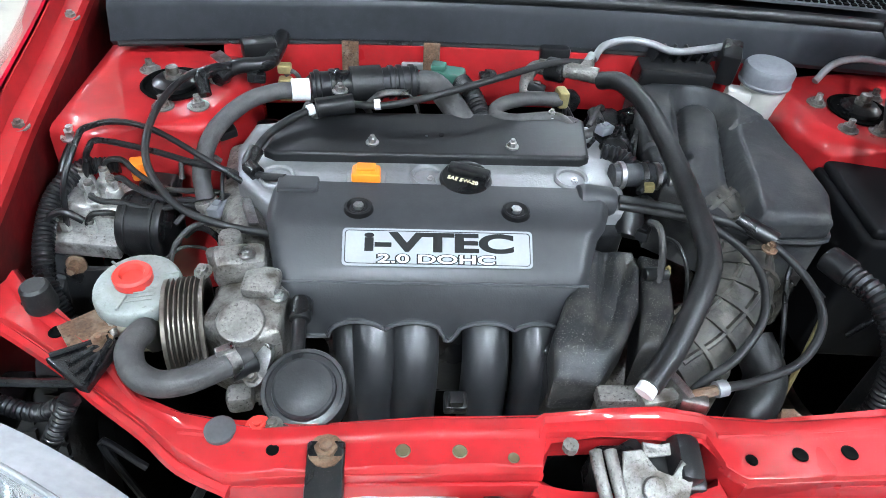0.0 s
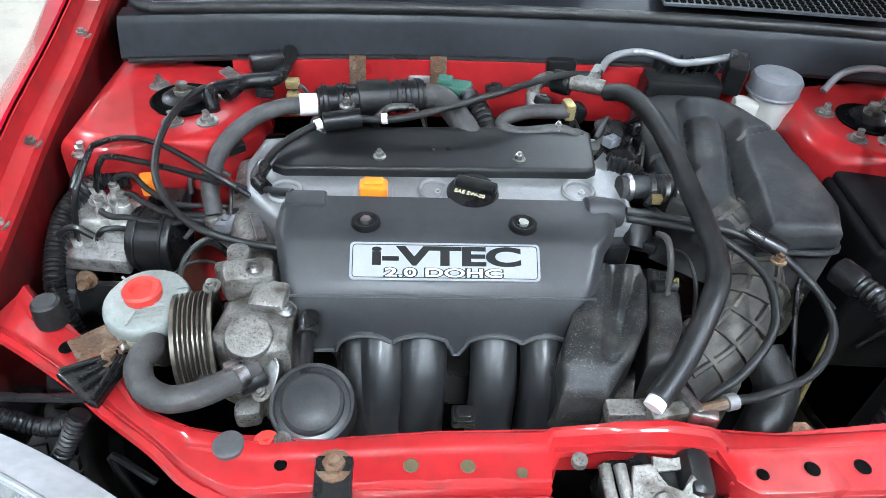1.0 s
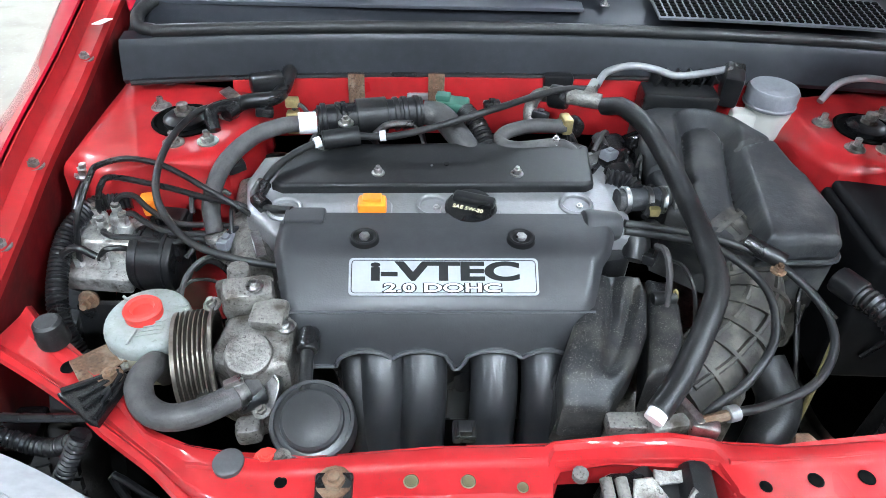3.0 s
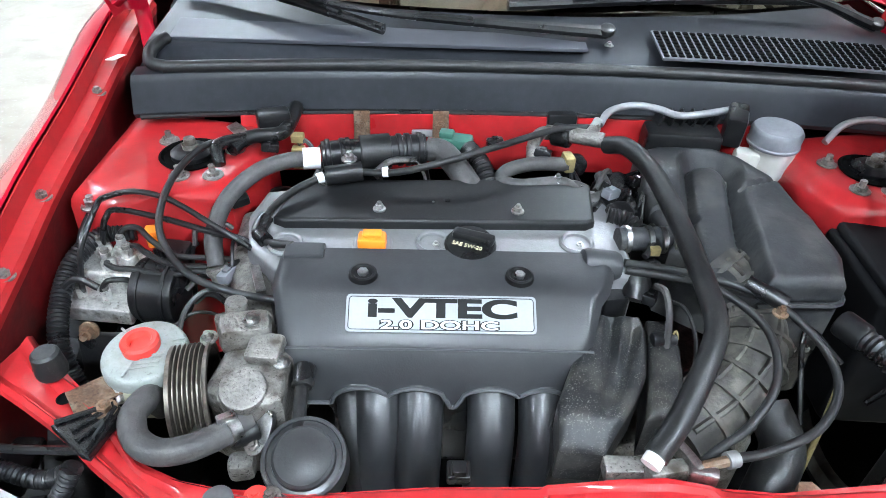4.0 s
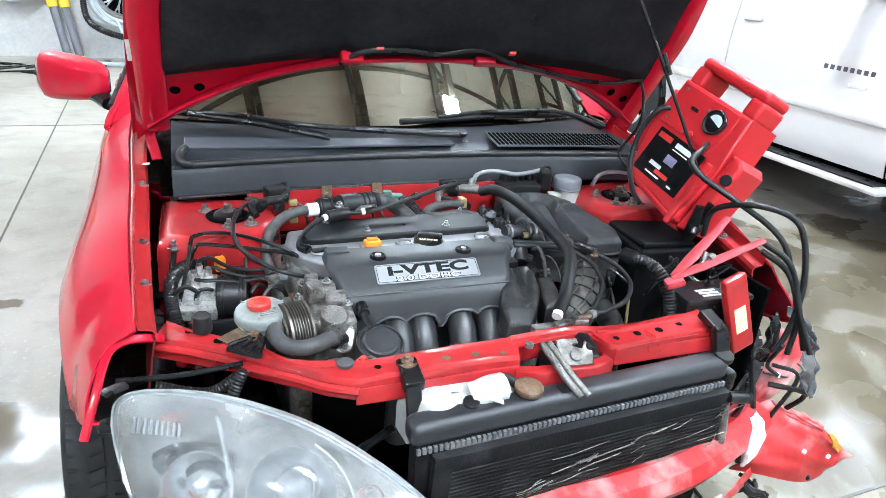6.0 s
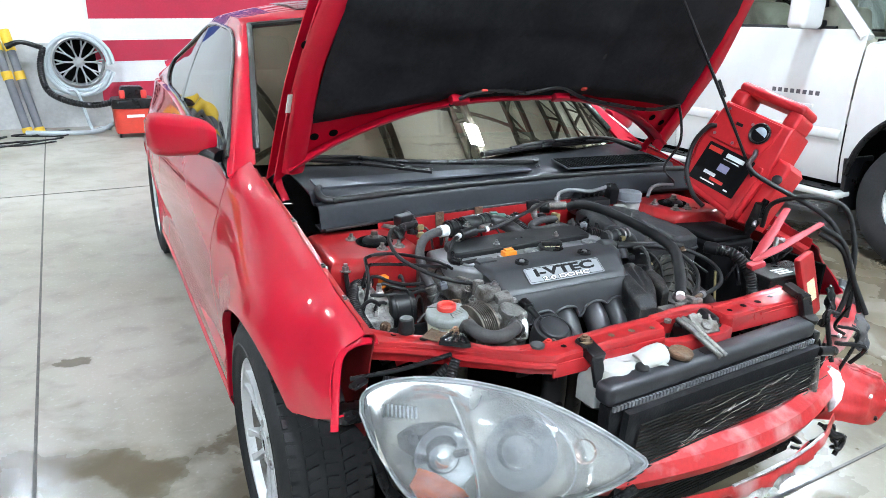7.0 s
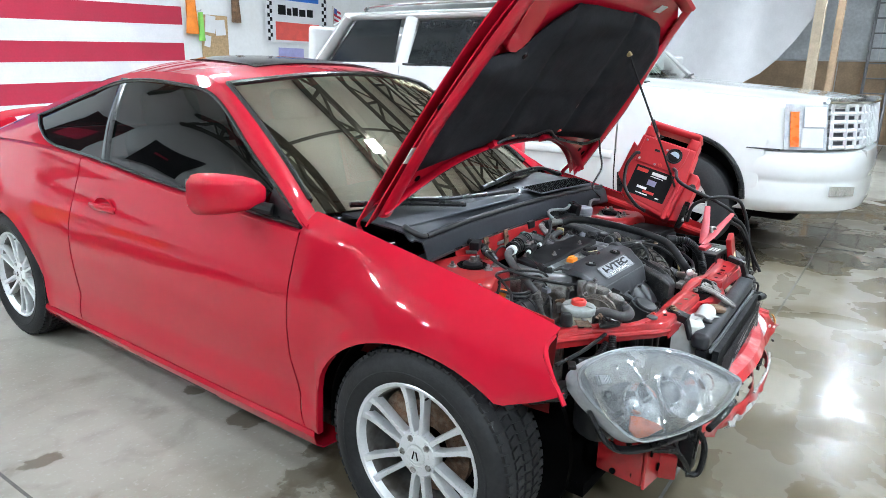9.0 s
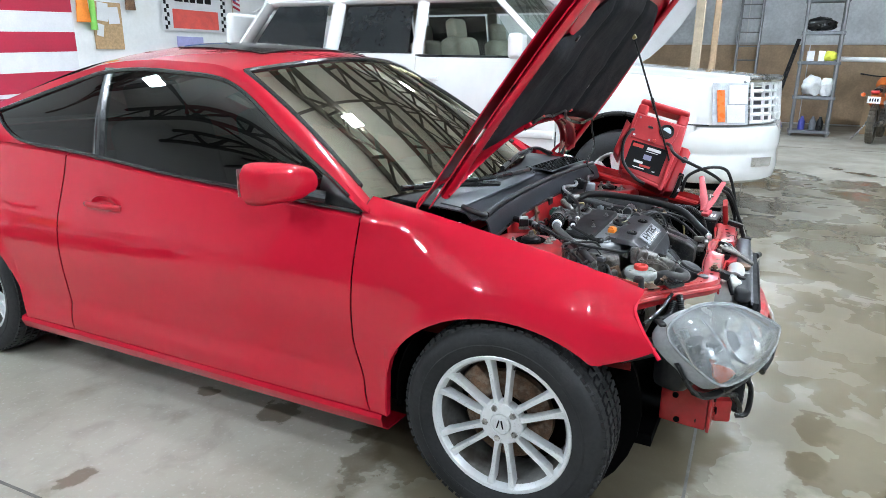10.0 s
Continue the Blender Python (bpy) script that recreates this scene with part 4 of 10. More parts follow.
pump = part("steering_pump", prism([(-0.405, -0.335), (-0.392, -0.262), (-0.335, -0.250), (-0.315, -0.285), (-0.318, -0.345), (-0.355, -0.362)], 0.11, Matrix.Translation((0, 0, 0.600)), 0.012, 3), ALU, car, "corroded cast alloy steering pump")
part("pump_head", cyl((-0.362, -0.33, 0.685), 0.026, 0.034, (0.1, -0.3, 1), 18, 0.006), ALU, pump)
part("pump_boss", box((-0.372, -0.262, 0.722), (0.058, 0.034, 0.045), rotm(8, 5, 15), 0.010), ALU, pump)
part("pump_boss", cyl((-0.388, -0.245, 0.70), 0.013, 0.05, (0.1, 0.1, 1), 12, 0.003), ALU, pump)
part("pump_boss", box((-0.345, -0.285, 0.718), (0.040, 0.036, 0.02), rotm(12, 0, -8), 0.006), ALU, pump)
part("pump_flange", prism(rounded(0.034, 0.052, 0.015), 0.007, Matrix.Translation((-0.343, -0.357, 0.672)) @ rotm(52, 0, -25), 0.002), STEEL, pump)
part("pump_boss", box((-0.365, -0.372, 0.625), (0.03, 0.026, 0.028), rotm(0, 0, 10), 0.008), ALU, pump)
part("return_spout", cyl((-0.345, -0.360, 0.676), 0.0125, 0.03, (-0.7, -0.55, 0.1), 14, 0.002), BLACK, pump)
for q in ((-0.36, -0.27, 0.747), (-0.39, -0.33, 0.70), (-0.325, -0.30, 0.712)):
    bolt(q, pump, 0.006, 0.006)
pump.location = (0.004, -0.018, 0.026)
part("return_hose", tube([(-0.350, -0.374, 0.710), (-0.372, -0.398, 0.716), (-0.400, -0.416, 0.718), (-0.428, -0.421, 0.719), (-0.452, -0.409, 0.722), (-0.463, -0.385, 0.727), (-0.459, -0.360, 0.724), (-0.463, -0.338, 0.702), (-0.470, -0.318, 0.66)], 0.0142, 14, 6), HOSE, car, "thick grey rubber return hose")
part("hose_clamp", tube([(-0.360, -0.385, 0.713), (-0.368, -0.394, 0.715)], 0.0160, 14, 2, smooth=False), STEEL, car)
part("clamp_ears", box((-0.366, -0.388, 0.732), (0.020, 0.008, 0.010), rotm(0, 0, 30), 0.002), STEEL, car)
part("belt_tensioner", box((-0.405, -0.215, 0.685), (0.012, 0.03, 0.06), rotm(-20, 0, 12), 0.004), RUST, car, "rusty flat bracket")

# heater and breather hoses at the back
part("heater_hose", tube([(-0.330, 0.012, 0.806), (-0.365, 0.004, 0.806), (-0.402, -0.022, 0.802), (-0.434, -0.066, 0.786), (-0.446, -0.112, 0.758), (-0.440, -0.140, 0.728)], 0.0116, 14, 6), HOSE, car, "grey rubber pressure hose")
hb = bmesh.new()
for k in range(4):
    a = V(-0.440, -0.140, 0.728).lerp(V(-0.428, -0.148, 0.690), k / 4)
    cyl(a, 0.0155 if k % 2 == 0 else 0.013, 0.010, (0.012, -0.008, -0.038), 14, 0.002, bm=hb)
part("hose_ferrule", hb, ALU, car, "crimped alloy hose ferrule")
part("pressure_pipe", tube([(-0.428, -0.148, 0.690), (-0.418, -0.160, 0.65), (-0.405, -0.185, 0.64), (-0.395, -0.215, 0.66), (-0.385, -0.24, 0.70)], 0.009, 12, 6), ALU, car)
part("white_tape", tube([(-0.342, 0.010, 0.807), (-0.318, 0.015, 0.806)], 0.0155, 14, 2, smooth=False), WHITE_TAPE, car, "white paper tape on a hose")
cb = part("check_valve", tube([(-0.316, 0.020, 0.806), (-0.168, 0.052, 0.806)], 0.0215, 20, 2, smooth=False), BLACK, car, "black plastic coupling with bands")
for t in (0.03, 0.17, 0.22, 0.36, 0.72, 0.80, 0.92):
    p = V(-0.316, 0.020, 0.806).lerp(V(-0.168, 0.052, 0.806), t)
    part("band", cyl(p, 0.0245 if t != 0.36 else 0.026, 0.008 if t != 0.36 else 0.045, (0.148, 0.032, 0), 20, 0.002), BLACK if t != 0.36 else RUBBER, cb)
part("breather_pipe", tube([(-0.165, 0.052, 0.804), (-0.140, 0.046, 0.802), (-0.115, 0.014, 0.788), (-0.095, -0.012, 0.770)], 0.018, 14, 6), HOSE, car)
part("loom_sleeve", tube([(-0.102, 0.066, 0.798), (-0.085, 0.035, 0.792), (-0.070, -0.008, 0.772)], 0.015, 12, 6, rib=0.0025, rib_len=0.006), BLACK, car, "black corrugated loom sleeve")
gp = part("green_plug", box((-0.120, 0.082, 0.800), (0.05, 0.03, 0.022), rotm(0, 0, -12), 0.005), GREEN, car, "dark green electrical plug")
part("plug_latch", box((-0.135, 0.082, 0.815), (0.022, 0.018, 0.010), rotm(0, 0, -12), 0.003), GREEN, gp)
part("fuel_rail", tube([(-0.235, -0.008, 0.80), (-0.215, 0.012, 0.806), (-0.180, 0.016, 0.806)], 0.005, 8, 4), STEEL, car)
part("clutch_cable", tube([(0.092, 0.096, 0.824), (0.03, 0.072, 0.832), (-0.060, 0.020, 0.830), (-0.150, -0.014, 0.818), (-0.213, -0.028, 0.810), (-0.275, -0.022, 0.806), (-0.325, -0.045, 0.802), (-0.362, -0.090, 0.796), (-0.378, -0.130, 0.780), (-0.366, -0.150, 0.778), (-0.330, -0.166, 0.786)], 0.0052, 10, 6), RUBBER, car, "black sheathed engine cable")
part("cable_sleeve", tube([(-0.372, -0.112, 0.790), (-0.379, -0.132, 0.781), (-0.366, -0.151, 0.780)], 0.010, 10, 5), BLACK, car)
part("cable_collar", tube([(-0.304, -0.034, 0.806), (-0.255, -0.022, 0.808)], 0.0135, 12, 2, smooth=False), BLACK, car)
for p, q in (((-0.315, -0.04, 0.805), (-0.307, -0.036, 0.806)), ((-0.226, -0.027, 0.810), (-0.218, -0.027, 0.811))):
    part("cable_clip", tube([p, q], 0.0075, 10, 1, smooth=False), WHITE_TAPE, car)
bolt((-0.273, -0.012, 0.820), car, 0.007, 0.008)

# coolant fittings behind the engine
fit_a = part("coolant_fitting", tube([(0.020, 0.100, 0.812), (0.055, 0.082, 0.818), (0.100, 0.062, 0.820)], 0.012, 14, 5), ALU, car, "stained alloy coolant fitting")
part("fitting_tee", tube([(0.080, 0.070, 0.820), (0.092, 0.094, 0.824)], 0.010, 12, 2, smooth=False), ALU, fit_a)
part("fitting_tee", tube([(0.088, 0.088, 0.826), (0.098, 0.104, 0.832)], 0.007, 12, 2, smooth=False), FLUID_LID, fit_a)
part("fitting_elbow", tube([(0.030, 0.102, 0.812), (0.008, 0.092, 0.812), (-0.004, 0.068, 0.800), (-0.002, 0.045, 0.78)], 0.010, 12, 5), ALU, fit_a)
part("fitting_nut", cyl((0.030, 0.096, 0.812), 0.018, 0.030, (0.8, -0.5, 0.1), 14, 0.004), BLACK, fit_a)
part("heater_pipe", tube([(0.045, 0.030, 0.796), (-0.005, 0.030, 0.796), (-0.045, 0.020, 0.790), (-0.055, 0.000, 0.785), (-0.030, -0.010, 0.782), (0.030, -0.004, 0.784), (0.052, -0.020, 0.778)], 0.0105, 12, 6), HOSE, car)
part("pipe_clip", box((0.045, 0.034, 0.798), (0.016, 0.026, 0.026), rotm(0, 0, 10), 0.004), BRASS, car)
part("pipe_clip", cyl((0.050, -0.012, 0.776), 0.012, 0.012, (0.3, -1, -0.3), 12, 0.002), BRASS, car)
part("heater_pipe", tube([(0.06, -0.03, 0.775), (0.078, -0.025, 0.772), (0.10, 0.0, 0.772), (0.095, 0.03, 0.78)], 0.009, 10, 5), HOSE, car)
bw = random.Random(4)
for k in range(9):
    x0, y0 = bw.uniform(0.06, 0.15), bw.uniform(-0.05, 0.07)
    part("wire", tube([(x0, y0, 0.77), (x0 + bw.uniform(-0.03, 0.03), y0 + bw.uniform(-0.03, 0.03), 0.785), (x0 + bw.uniform(-0.04, 0.04), y0 + bw.uniform(-0.05, 0.03), 0.73)], 0.0035, 6, 4), BLACK, car)
for q, s in (((0.11, -0.03, 0.75), (0.06, 0.05, 0.05)), ((0.12, 0.03, 0.74), (0.05, 0.06, 0.06)), ((0.105, -0.062, 0.772), (0.035, 0.03, 0.03)), ((0.06, 0.065, 0.775), (0.04, 0.03, 0.03))):
    part("sensor_block", box(q, s, rotm(10, 8, 20), 0.008), BLACK, car)
part("corrugated_pipe", tube([(0.085, -0.075, 0.778), (0.115, -0.085, 0.775), (0.14, -0.12, 0.76)], 0.013, 12, 6, rib=0.003, rib_len=0.007), BLACK, car)
part("breather_elbow", tube([(0.085, -0.135, 0.782), (0.165, -0.128, 0.782)], 0.0155, 16, 2, smooth=False), DUSTY, car)
for x in (0.093, 0.122, 0.140, 0.155):
    part("hose_clamp", tube([(x, -0.134, 0.782), (x + 0.006, -0.1335, 0.782)], 0.0185, 16, 1, smooth=False), STEEL, car)
part("clamp_screw", box((0.128, -0.158, 0.782), (0.014, 0.010, 0.012), None, 0.002), BRASS, car)

# radiator hose and intake
part("radiator_hose", tube([(0.104, 0.056, 0.816), (0.125, 0.026, 0.830), (0.142, -0.040, 0.832), (0.148, -0.120, 0.828), (0.150, -0.190, 0.822), (0.152, -0.262, 0.812), (0.150, -0.312, 0.800), (0.132, -0.350, 0.785), (0.098, -0.398, 0.752), (0.066, -0.432, 0.735)], 0.0130, 16, 6), RUBBER, car, "long black rubber radiator hose")
part("hose_tip", tube([(0.070, -0.428, 0.737), (0.060, -0.439, 0.7305)], 0.0105, 16, 2, smooth=False), WHITE_TAPE, car, "white hose end")

AIRB = [(0.150, -0.020), (0.160, 0.085), (0.199, 0.104), (0.281, 0.103), (0.320, 0.076), (0.362, 0.008), (0.378, -0.066), (0.378, -0.157), (0.362, -0.204), (0.250, -0.212), (0.215, -0.200), (0.150, -0.150)]
air = part("air_box", prism(AIRB, 0.078, Matrix.Translation((0, 0, 0.672)), 0.004, 2), DUSTY, car, "dusty black plastic air filter box")


def near_line(x, y, a, b):
    """Distance from a line in plan, and how far along it."""
    dx, dy = b[0] - a[0], b[1] - a[1]
    t = ((x - a[0]) * dx + (y - a[1]) * dy) / (dx * dx + dy * dy)
    k = max(0.0, min(1.0, t))
    return math.hypot(x - a[0] - dx * k, y - a[1] - dy * k), t


def air_lid(x, y):
    z = 0.786 + 0.010 * ease(-0.05, 0.03, y) - 0.004 * ease(0.30, 0.38, x)
    r, t = near_line(x, y, (0.262, 0.040), (0.208, -0.230))
    fall = 0.034 * max(0.0, t)
    tun = 0.764 - fall + 0.72 * math.sqrt(max(0.0, 0.029 ** 2 - min(r, 0.029) ** 2))
    z = tun + (z - tun) * ease(0.026, 0.052, r)
    for a, b, w in (((0.298, -0.006), (0.372, 0.020), 0.0030), ((0.140, -0.060), (0.218, -0.060), 0.0030)):
        q, t = near_line(x, y, a, b)
        z -= 0.010 * math.exp(-(q / w) ** 2)
    q, t = near_line(x, y, (0.270, -0.135), (0.38, -0.125))
    return z - 0.006 * ease(-0.14, -0.20, y) * ease(0.26, 0.29, x) + 0.0006 * noise.noise((x * 40, y * 40, 0.2))


part("lid", cap_sheet(AIRB, air_lid, 0.016, 0.035, 120, 110), DUSTY, air, "dusty moulded lid with a tunnel along it")
part("lid_lip", tube([(0.376, -0.160, 0.742), (0.361, -0.2075, 0.742), (0.300, -0.2125, 0.742), (0.250, -0.2155, 0.742)], 0.004, 6, 4), DUSTY, air)
part("lower_case", box((0.308, -0.170, 0.625), (0.118, 0.07, 0.12), None, 0.012), BLACK, air)
for x in (0.330, 0.348, 0.366):
    part("case_catch", box((x - 0.02, -0.209, 0.660), (0.010, 0.004, 0.008), None, 0.001), STEEL, air)
bolt((0.262, -0.246, 0.758), car, 0.006, 0.008, material=RUST)

duct_pts = [(0.222, -0.128, 0.728), (0.250, -0.165, 0.712), (0.260, -0.208, 0.692), (0.238, -0.258, 0.672), (0.192, -0.300, 0.650), (0.145, -0.325, 0.628)]
DUCT = mat("dusty_duct_rubber", (0.030, 0.028, 0.025), 0.5, 0, 0.35, 12, 0.4, 150, dirt=(0.14, 0.13, 0.11), dirt_amt=0.6, dirt_scale=40, spec=0.25)
duct = part("intake_duct", tube(duct_pts, 0.047, 18, 6, flat=0.95), DUCT, car, "ribbed dusty rubber intake duct")
line = spline(duct_pts, 6)
for k in range(2, len(line) - 2, 3):
    d = (line[k + 1] - line[k - 1]).normalized()
    part("duct_rib", tube([line[k] - d * 0.0028, line[k] + d * 0.0028], 0.0520, 18, 1, smooth=False, flat=0.95), DUCT, duct)
for a in (40, 80, 120):
    side = []
    for k in range(1, len(line) - 1):
        d = (line[k + 1] - line[k - 1]).normalized()
        u = d.cross(V(0, 0, 1)).normalized()
        w = u.cross(d)
        side.append(line[k] + u * (0.048 * math.cos(radians(a))) + w * (0.0445 * math.sin(radians(a))))
    part("duct_rib", tube(side, 0.0042, 6, 1, smooth=False), DUCT, duct)

RT = Matrix.Translation((0, -0.3, 0.72)) @ rotm(12) @ Matrix.Translation((0, 0.3, -0.72))
RESO = [(0.045, -0.235), (0.097, -0.239), (0.101, -0.263), (0.090, -0.316), (0.070, -0.351), (0.030, -0.403), (-0.020, -0.400), (-0.017, -0.352), (0.010, -0.294)]
RESO_BACK = [(0.108, -0.236), (0.132, -0.243), (0.140, -0.275), (0.134, -0.318), (0.108, -0.362), (0.080, -0.366), (0.094, -0.316), (0.104, -0.263)]


def reso_top(x, y):
    z = 0.735 + 0.2126 * (y + 0.3) + 0.0012 * noise.noise((x * 60, y * 40, 4.0))
    for a, b, dp, w in (((0.062, -0.246), (0.036, -0.360), 0.013, 0.0075), ((0.088, -0.252), (0.046, -0.352), 0.012, 0.0065)):
        q, t = near_line(x, y, a, b)
        z -= dp * math.exp(-(q / w) ** 2) * (1 - 0.5 * max(0.0, min(1.0, t)))
    return z - 0.010 * ease(-0.365, -0.400, y)


RESO_PL = mat("speckled_plastic", (0.013, 0.0135, 0.0145), 0.36, 0, 0.35, 14, 0.3, 160, dirt=(0.075, 0.070, 0.062), dirt_amt=0.5, dirt_scale=30, spec=0.28, speck=(0.26, 0.25, 0.23), speck_amt=0.5, speck_scale=620)
reso = part("resonator", prism(RESO, 0.070, RT @ Matrix.Translation((0, 0, 0.62)), 0.004, 2), RESO_PL, car, "grimy creased black plastic resonator box")
part("resonator_top", cap_sheet(RESO, reso_top, 0.010, 0.045, 50, 40), RESO_PL, reso)
part("resonator_back", cap_sheet(RESO_BACK, lambda x, y: reso_top(0.0, y) - 0.008 + 0.002 * noise.noise((x * 90, y * 30, 7.0)), 0.010, 0.060, 30, 20), RESO_PL, reso)
part("resonator_neck", tube([(0.10, -0.20, 0.735), (0.105, -0.185, 0.75), (0.10, -0.17, 0.765)], 0.018, 12, 4), BLACK, car)
part("manifold_corner", prism([(-0.02, -0.30), (0.03, -0.262), (0.05, -0.262), (0.015, -0.34), (-0.02, -0.35)], 0.05, Matrix.Translation((0, 0, 0.63)), 0.01), DUSTY, car)
part("throttle_bracket", box((0.075, -0.195, 0.70), (0.035, 0.03, 0.09), rotm(0, 0, 10), 0.008), BLACK, car)
for q in (((0.085, -0.178, 0.778), (0.15, -0.185, 0.772), (0.21, -0.205, 0.770), (0.262, -0.232, 0.762), (0.300, -0.285, 0.745), (0.302, -0.335, 0.728), (0.262, -0.382, 0.716), (0.200, -0.408, 0.712), (0.160, -0.418, 0.714)),
          ((0.085, -0.186, 0.772), (0.15, -0.195, 0.768), (0.20, -0.222, 0.768), (0.240, -0.270, 0.752), (0.236, -0.325, 0.728), (0.195, -0.370, 0.705), (0.150, -0.395, 0.69), (0.12, -0.405, 0.64))):
    part("throttle_cable", tube(q, 0.0052, 10, 6), RUBBER, car, "black sheathed throttle cable")
part("cable_boot", tube([(0.232, -0.205, 0.772), (0.272, -0.236, 0.764)], 0.011, 12, 3, smooth=False), BLACK, car)
part("cable_ferrule", tube([(0.160, -0.418, 0.714), (0.148, -0.421, 0.714)], 0.009, 12, 1, smooth=False), ALU_CLEAN, car)
part("linkage", tube([(0.150, -0.421, 0.714), (0.118, -0.428, 0.712)], 0.006, 8, 2, smooth=False), RUST, car)
for q, s, rz in (((0.108, -0.408, 0.708), (0.012, 0.055, 0.02), 24), ((0.122, -0.432, 0.706), (0.03, 0.016, 0.02), -15), ((0.088, -0.425, 0.700), (0.045, 0.018, 0.02), 10), ((0.05, -0.415, 0.690), (0.05, 0.022, 0.02), 0)):
    part("linkage_plate", box(q, s, rotm(0, 0, rz), 0.004), ALU if s[0] > 0.04 else STEEL, car)
part("lower_hose", tube([(0.255, -0.305, 0.66), (0.262, -0.350, 0.64), (0.235, -0.390, 0.62), (0.220, -0.41, 0.56)], 0.026, 14, 6), RUBBER, car, "black lower coolant hose")
part("pin", tube([(0.128, -0.268, 0.735), (0.132, -0.268, 0.748), (0.137, -0.268, 0.735)], 0.0016, 6, 4), BRASS, car)
part("vacuum_nipple", cyl((0.105, -0.27, 0.735), 0.009, 0.03, (1, 0.1, 0), 12, 0.003), BLACK, car)

# brake fluid reservoir
br = part("brake_reservoir", lathe([(0, 0), (0.030, 0), (0.034, 0.01), (0.035, 0.05), (0, 0.05)], 28, Matrix.Translation((0.388, 0.108, 0.745))), WHITE_PL, car, "translucent white brake fluid reservoir with grey cap")
part("reservoir_cap", lathe([(0.040, 0), (0.041, 0.004), (0.039, 0.006), (0.040, 0.024), (0.036, 0.030), (0.02, 0.031), (0.014, 0.028), (0, 0.028)], 30, Matrix.Translation((0.385, 0.108, 0.797))), GREY_CAP, br, "grey screw cap")
part("reservoir_neck", box((0.345, 0.10, 0.775), (0.04, 0.03, 0.03), rotm(0, 0, -15), 0.008), WHITE_PL, br)
part("alloy_pipe", tube([(0.100, 0.098, 0.828), (0.120, 0.125, 0.838), (0.160, 0.140, 0.842), (0.195, 0.130, 0.842), (0.225, 0.112, 0.840), (0.270, 0.118, 0.842), (0.315, 0.135, 0.842)], 0.0058, 10, 6), ALU_CLEAN, car, "bright alloy air-conditioning pipe")
part("alloy_pipe", tube([(0.470, 0.112, 0.80), (0.500, 0.130, 0.822), (0.545, 0.140, 0.828), (0.60, 0.135, 0.824)], 0.0058, 10, 6), ALU_CLEAN, car)
part("ribbed_plug", box((0.318, 0.115, 0.825), (0.03, 0.05, 0.055), rotm(12, 0, -20), 0.006), BLACK, car)
part("servo_bracket", box((0.24, 0.12, 0.79), (0.12, 0.05, 0.05), rotm(0, 0, -5), 0.008), BLACK, car)
for k in range(6):
    part("louvre", box((0.205 + 0.018 * k, 0.145, 0.815), (0.004, 0.04, 0.03), rotm(0, 20, -8), 0.001), BLACK, car)


# strut towers
def strut_tower(s):
    m = Matrix.Diagonal((-s, 1, 1, 1))
    bm = prism([(-0.665, -0.06), (-0.66, 0.19), (-0.56, 0.20), (-0.425, 0.17), (-0.392, 0.10), (-0.395, 0.00), (-0.43, -0.055), (-0.52, -0.075), (-0.60, -0.09)], 0.30, Matrix.Translation((0, 0, 0.490)), 0.030, 5, taper=0.93)
    bm.transform(m)
    t = part("strut_tower", bm, PAINT_IN, car, "red painted suspension tower with studs")
    bm = lathe([(0.044, 0.0), (0.047, 0.004), (0.043, 0.006), (0.040, 0.002), (0.0, 0.001)], 28, Matrix.Translation((-0.510, 0.040, 0.790)))
    bm.transform(m)
    cupb = part("strut_hole", bm, DARK, t)
    bm = lathe([(0.030, 0.0), (0.030, 0.010), (0.022, 0.016), (0.012, 0.016), (0.012, 0.006), (0, 0.006)], 22, Matrix.Translation((-0.510, 0.040, 0.788)))
    bm.transform(m)
    part("strut_mount", bm, BLACK, t)
    bm = cyl((-0.510, 0.040, 0.794), 0.0085, 0.026, (0, 0, 1), 12, 0.002)
    cyl((-0.510, 0.040, 0.798), 0.013, 0.012, (0, 0, 1), 6, bm=bm)
    bm.transform(m)
    part("strut_nut", bm, ALU, t)
    for x, y in ((-0.556, 0.082), (-0.452, 0.060), (-0.512, -0.018), (-0.466, -0.014)):
        bm = cyl((x, y, 0.789), 0.0095, 0.009, (0, 0, 1), 6)
        cyl((x, y, 0.789), 0.015, 0.003, (0, 0, 1), 14, bm=bm)
        cyl((x, y, 0.797), 0.005, 0.010, (0, 0, 1), 8, bm=bm)
        bm.transform(m)
        part("stud_nut", bm, ALU, t)
    return t


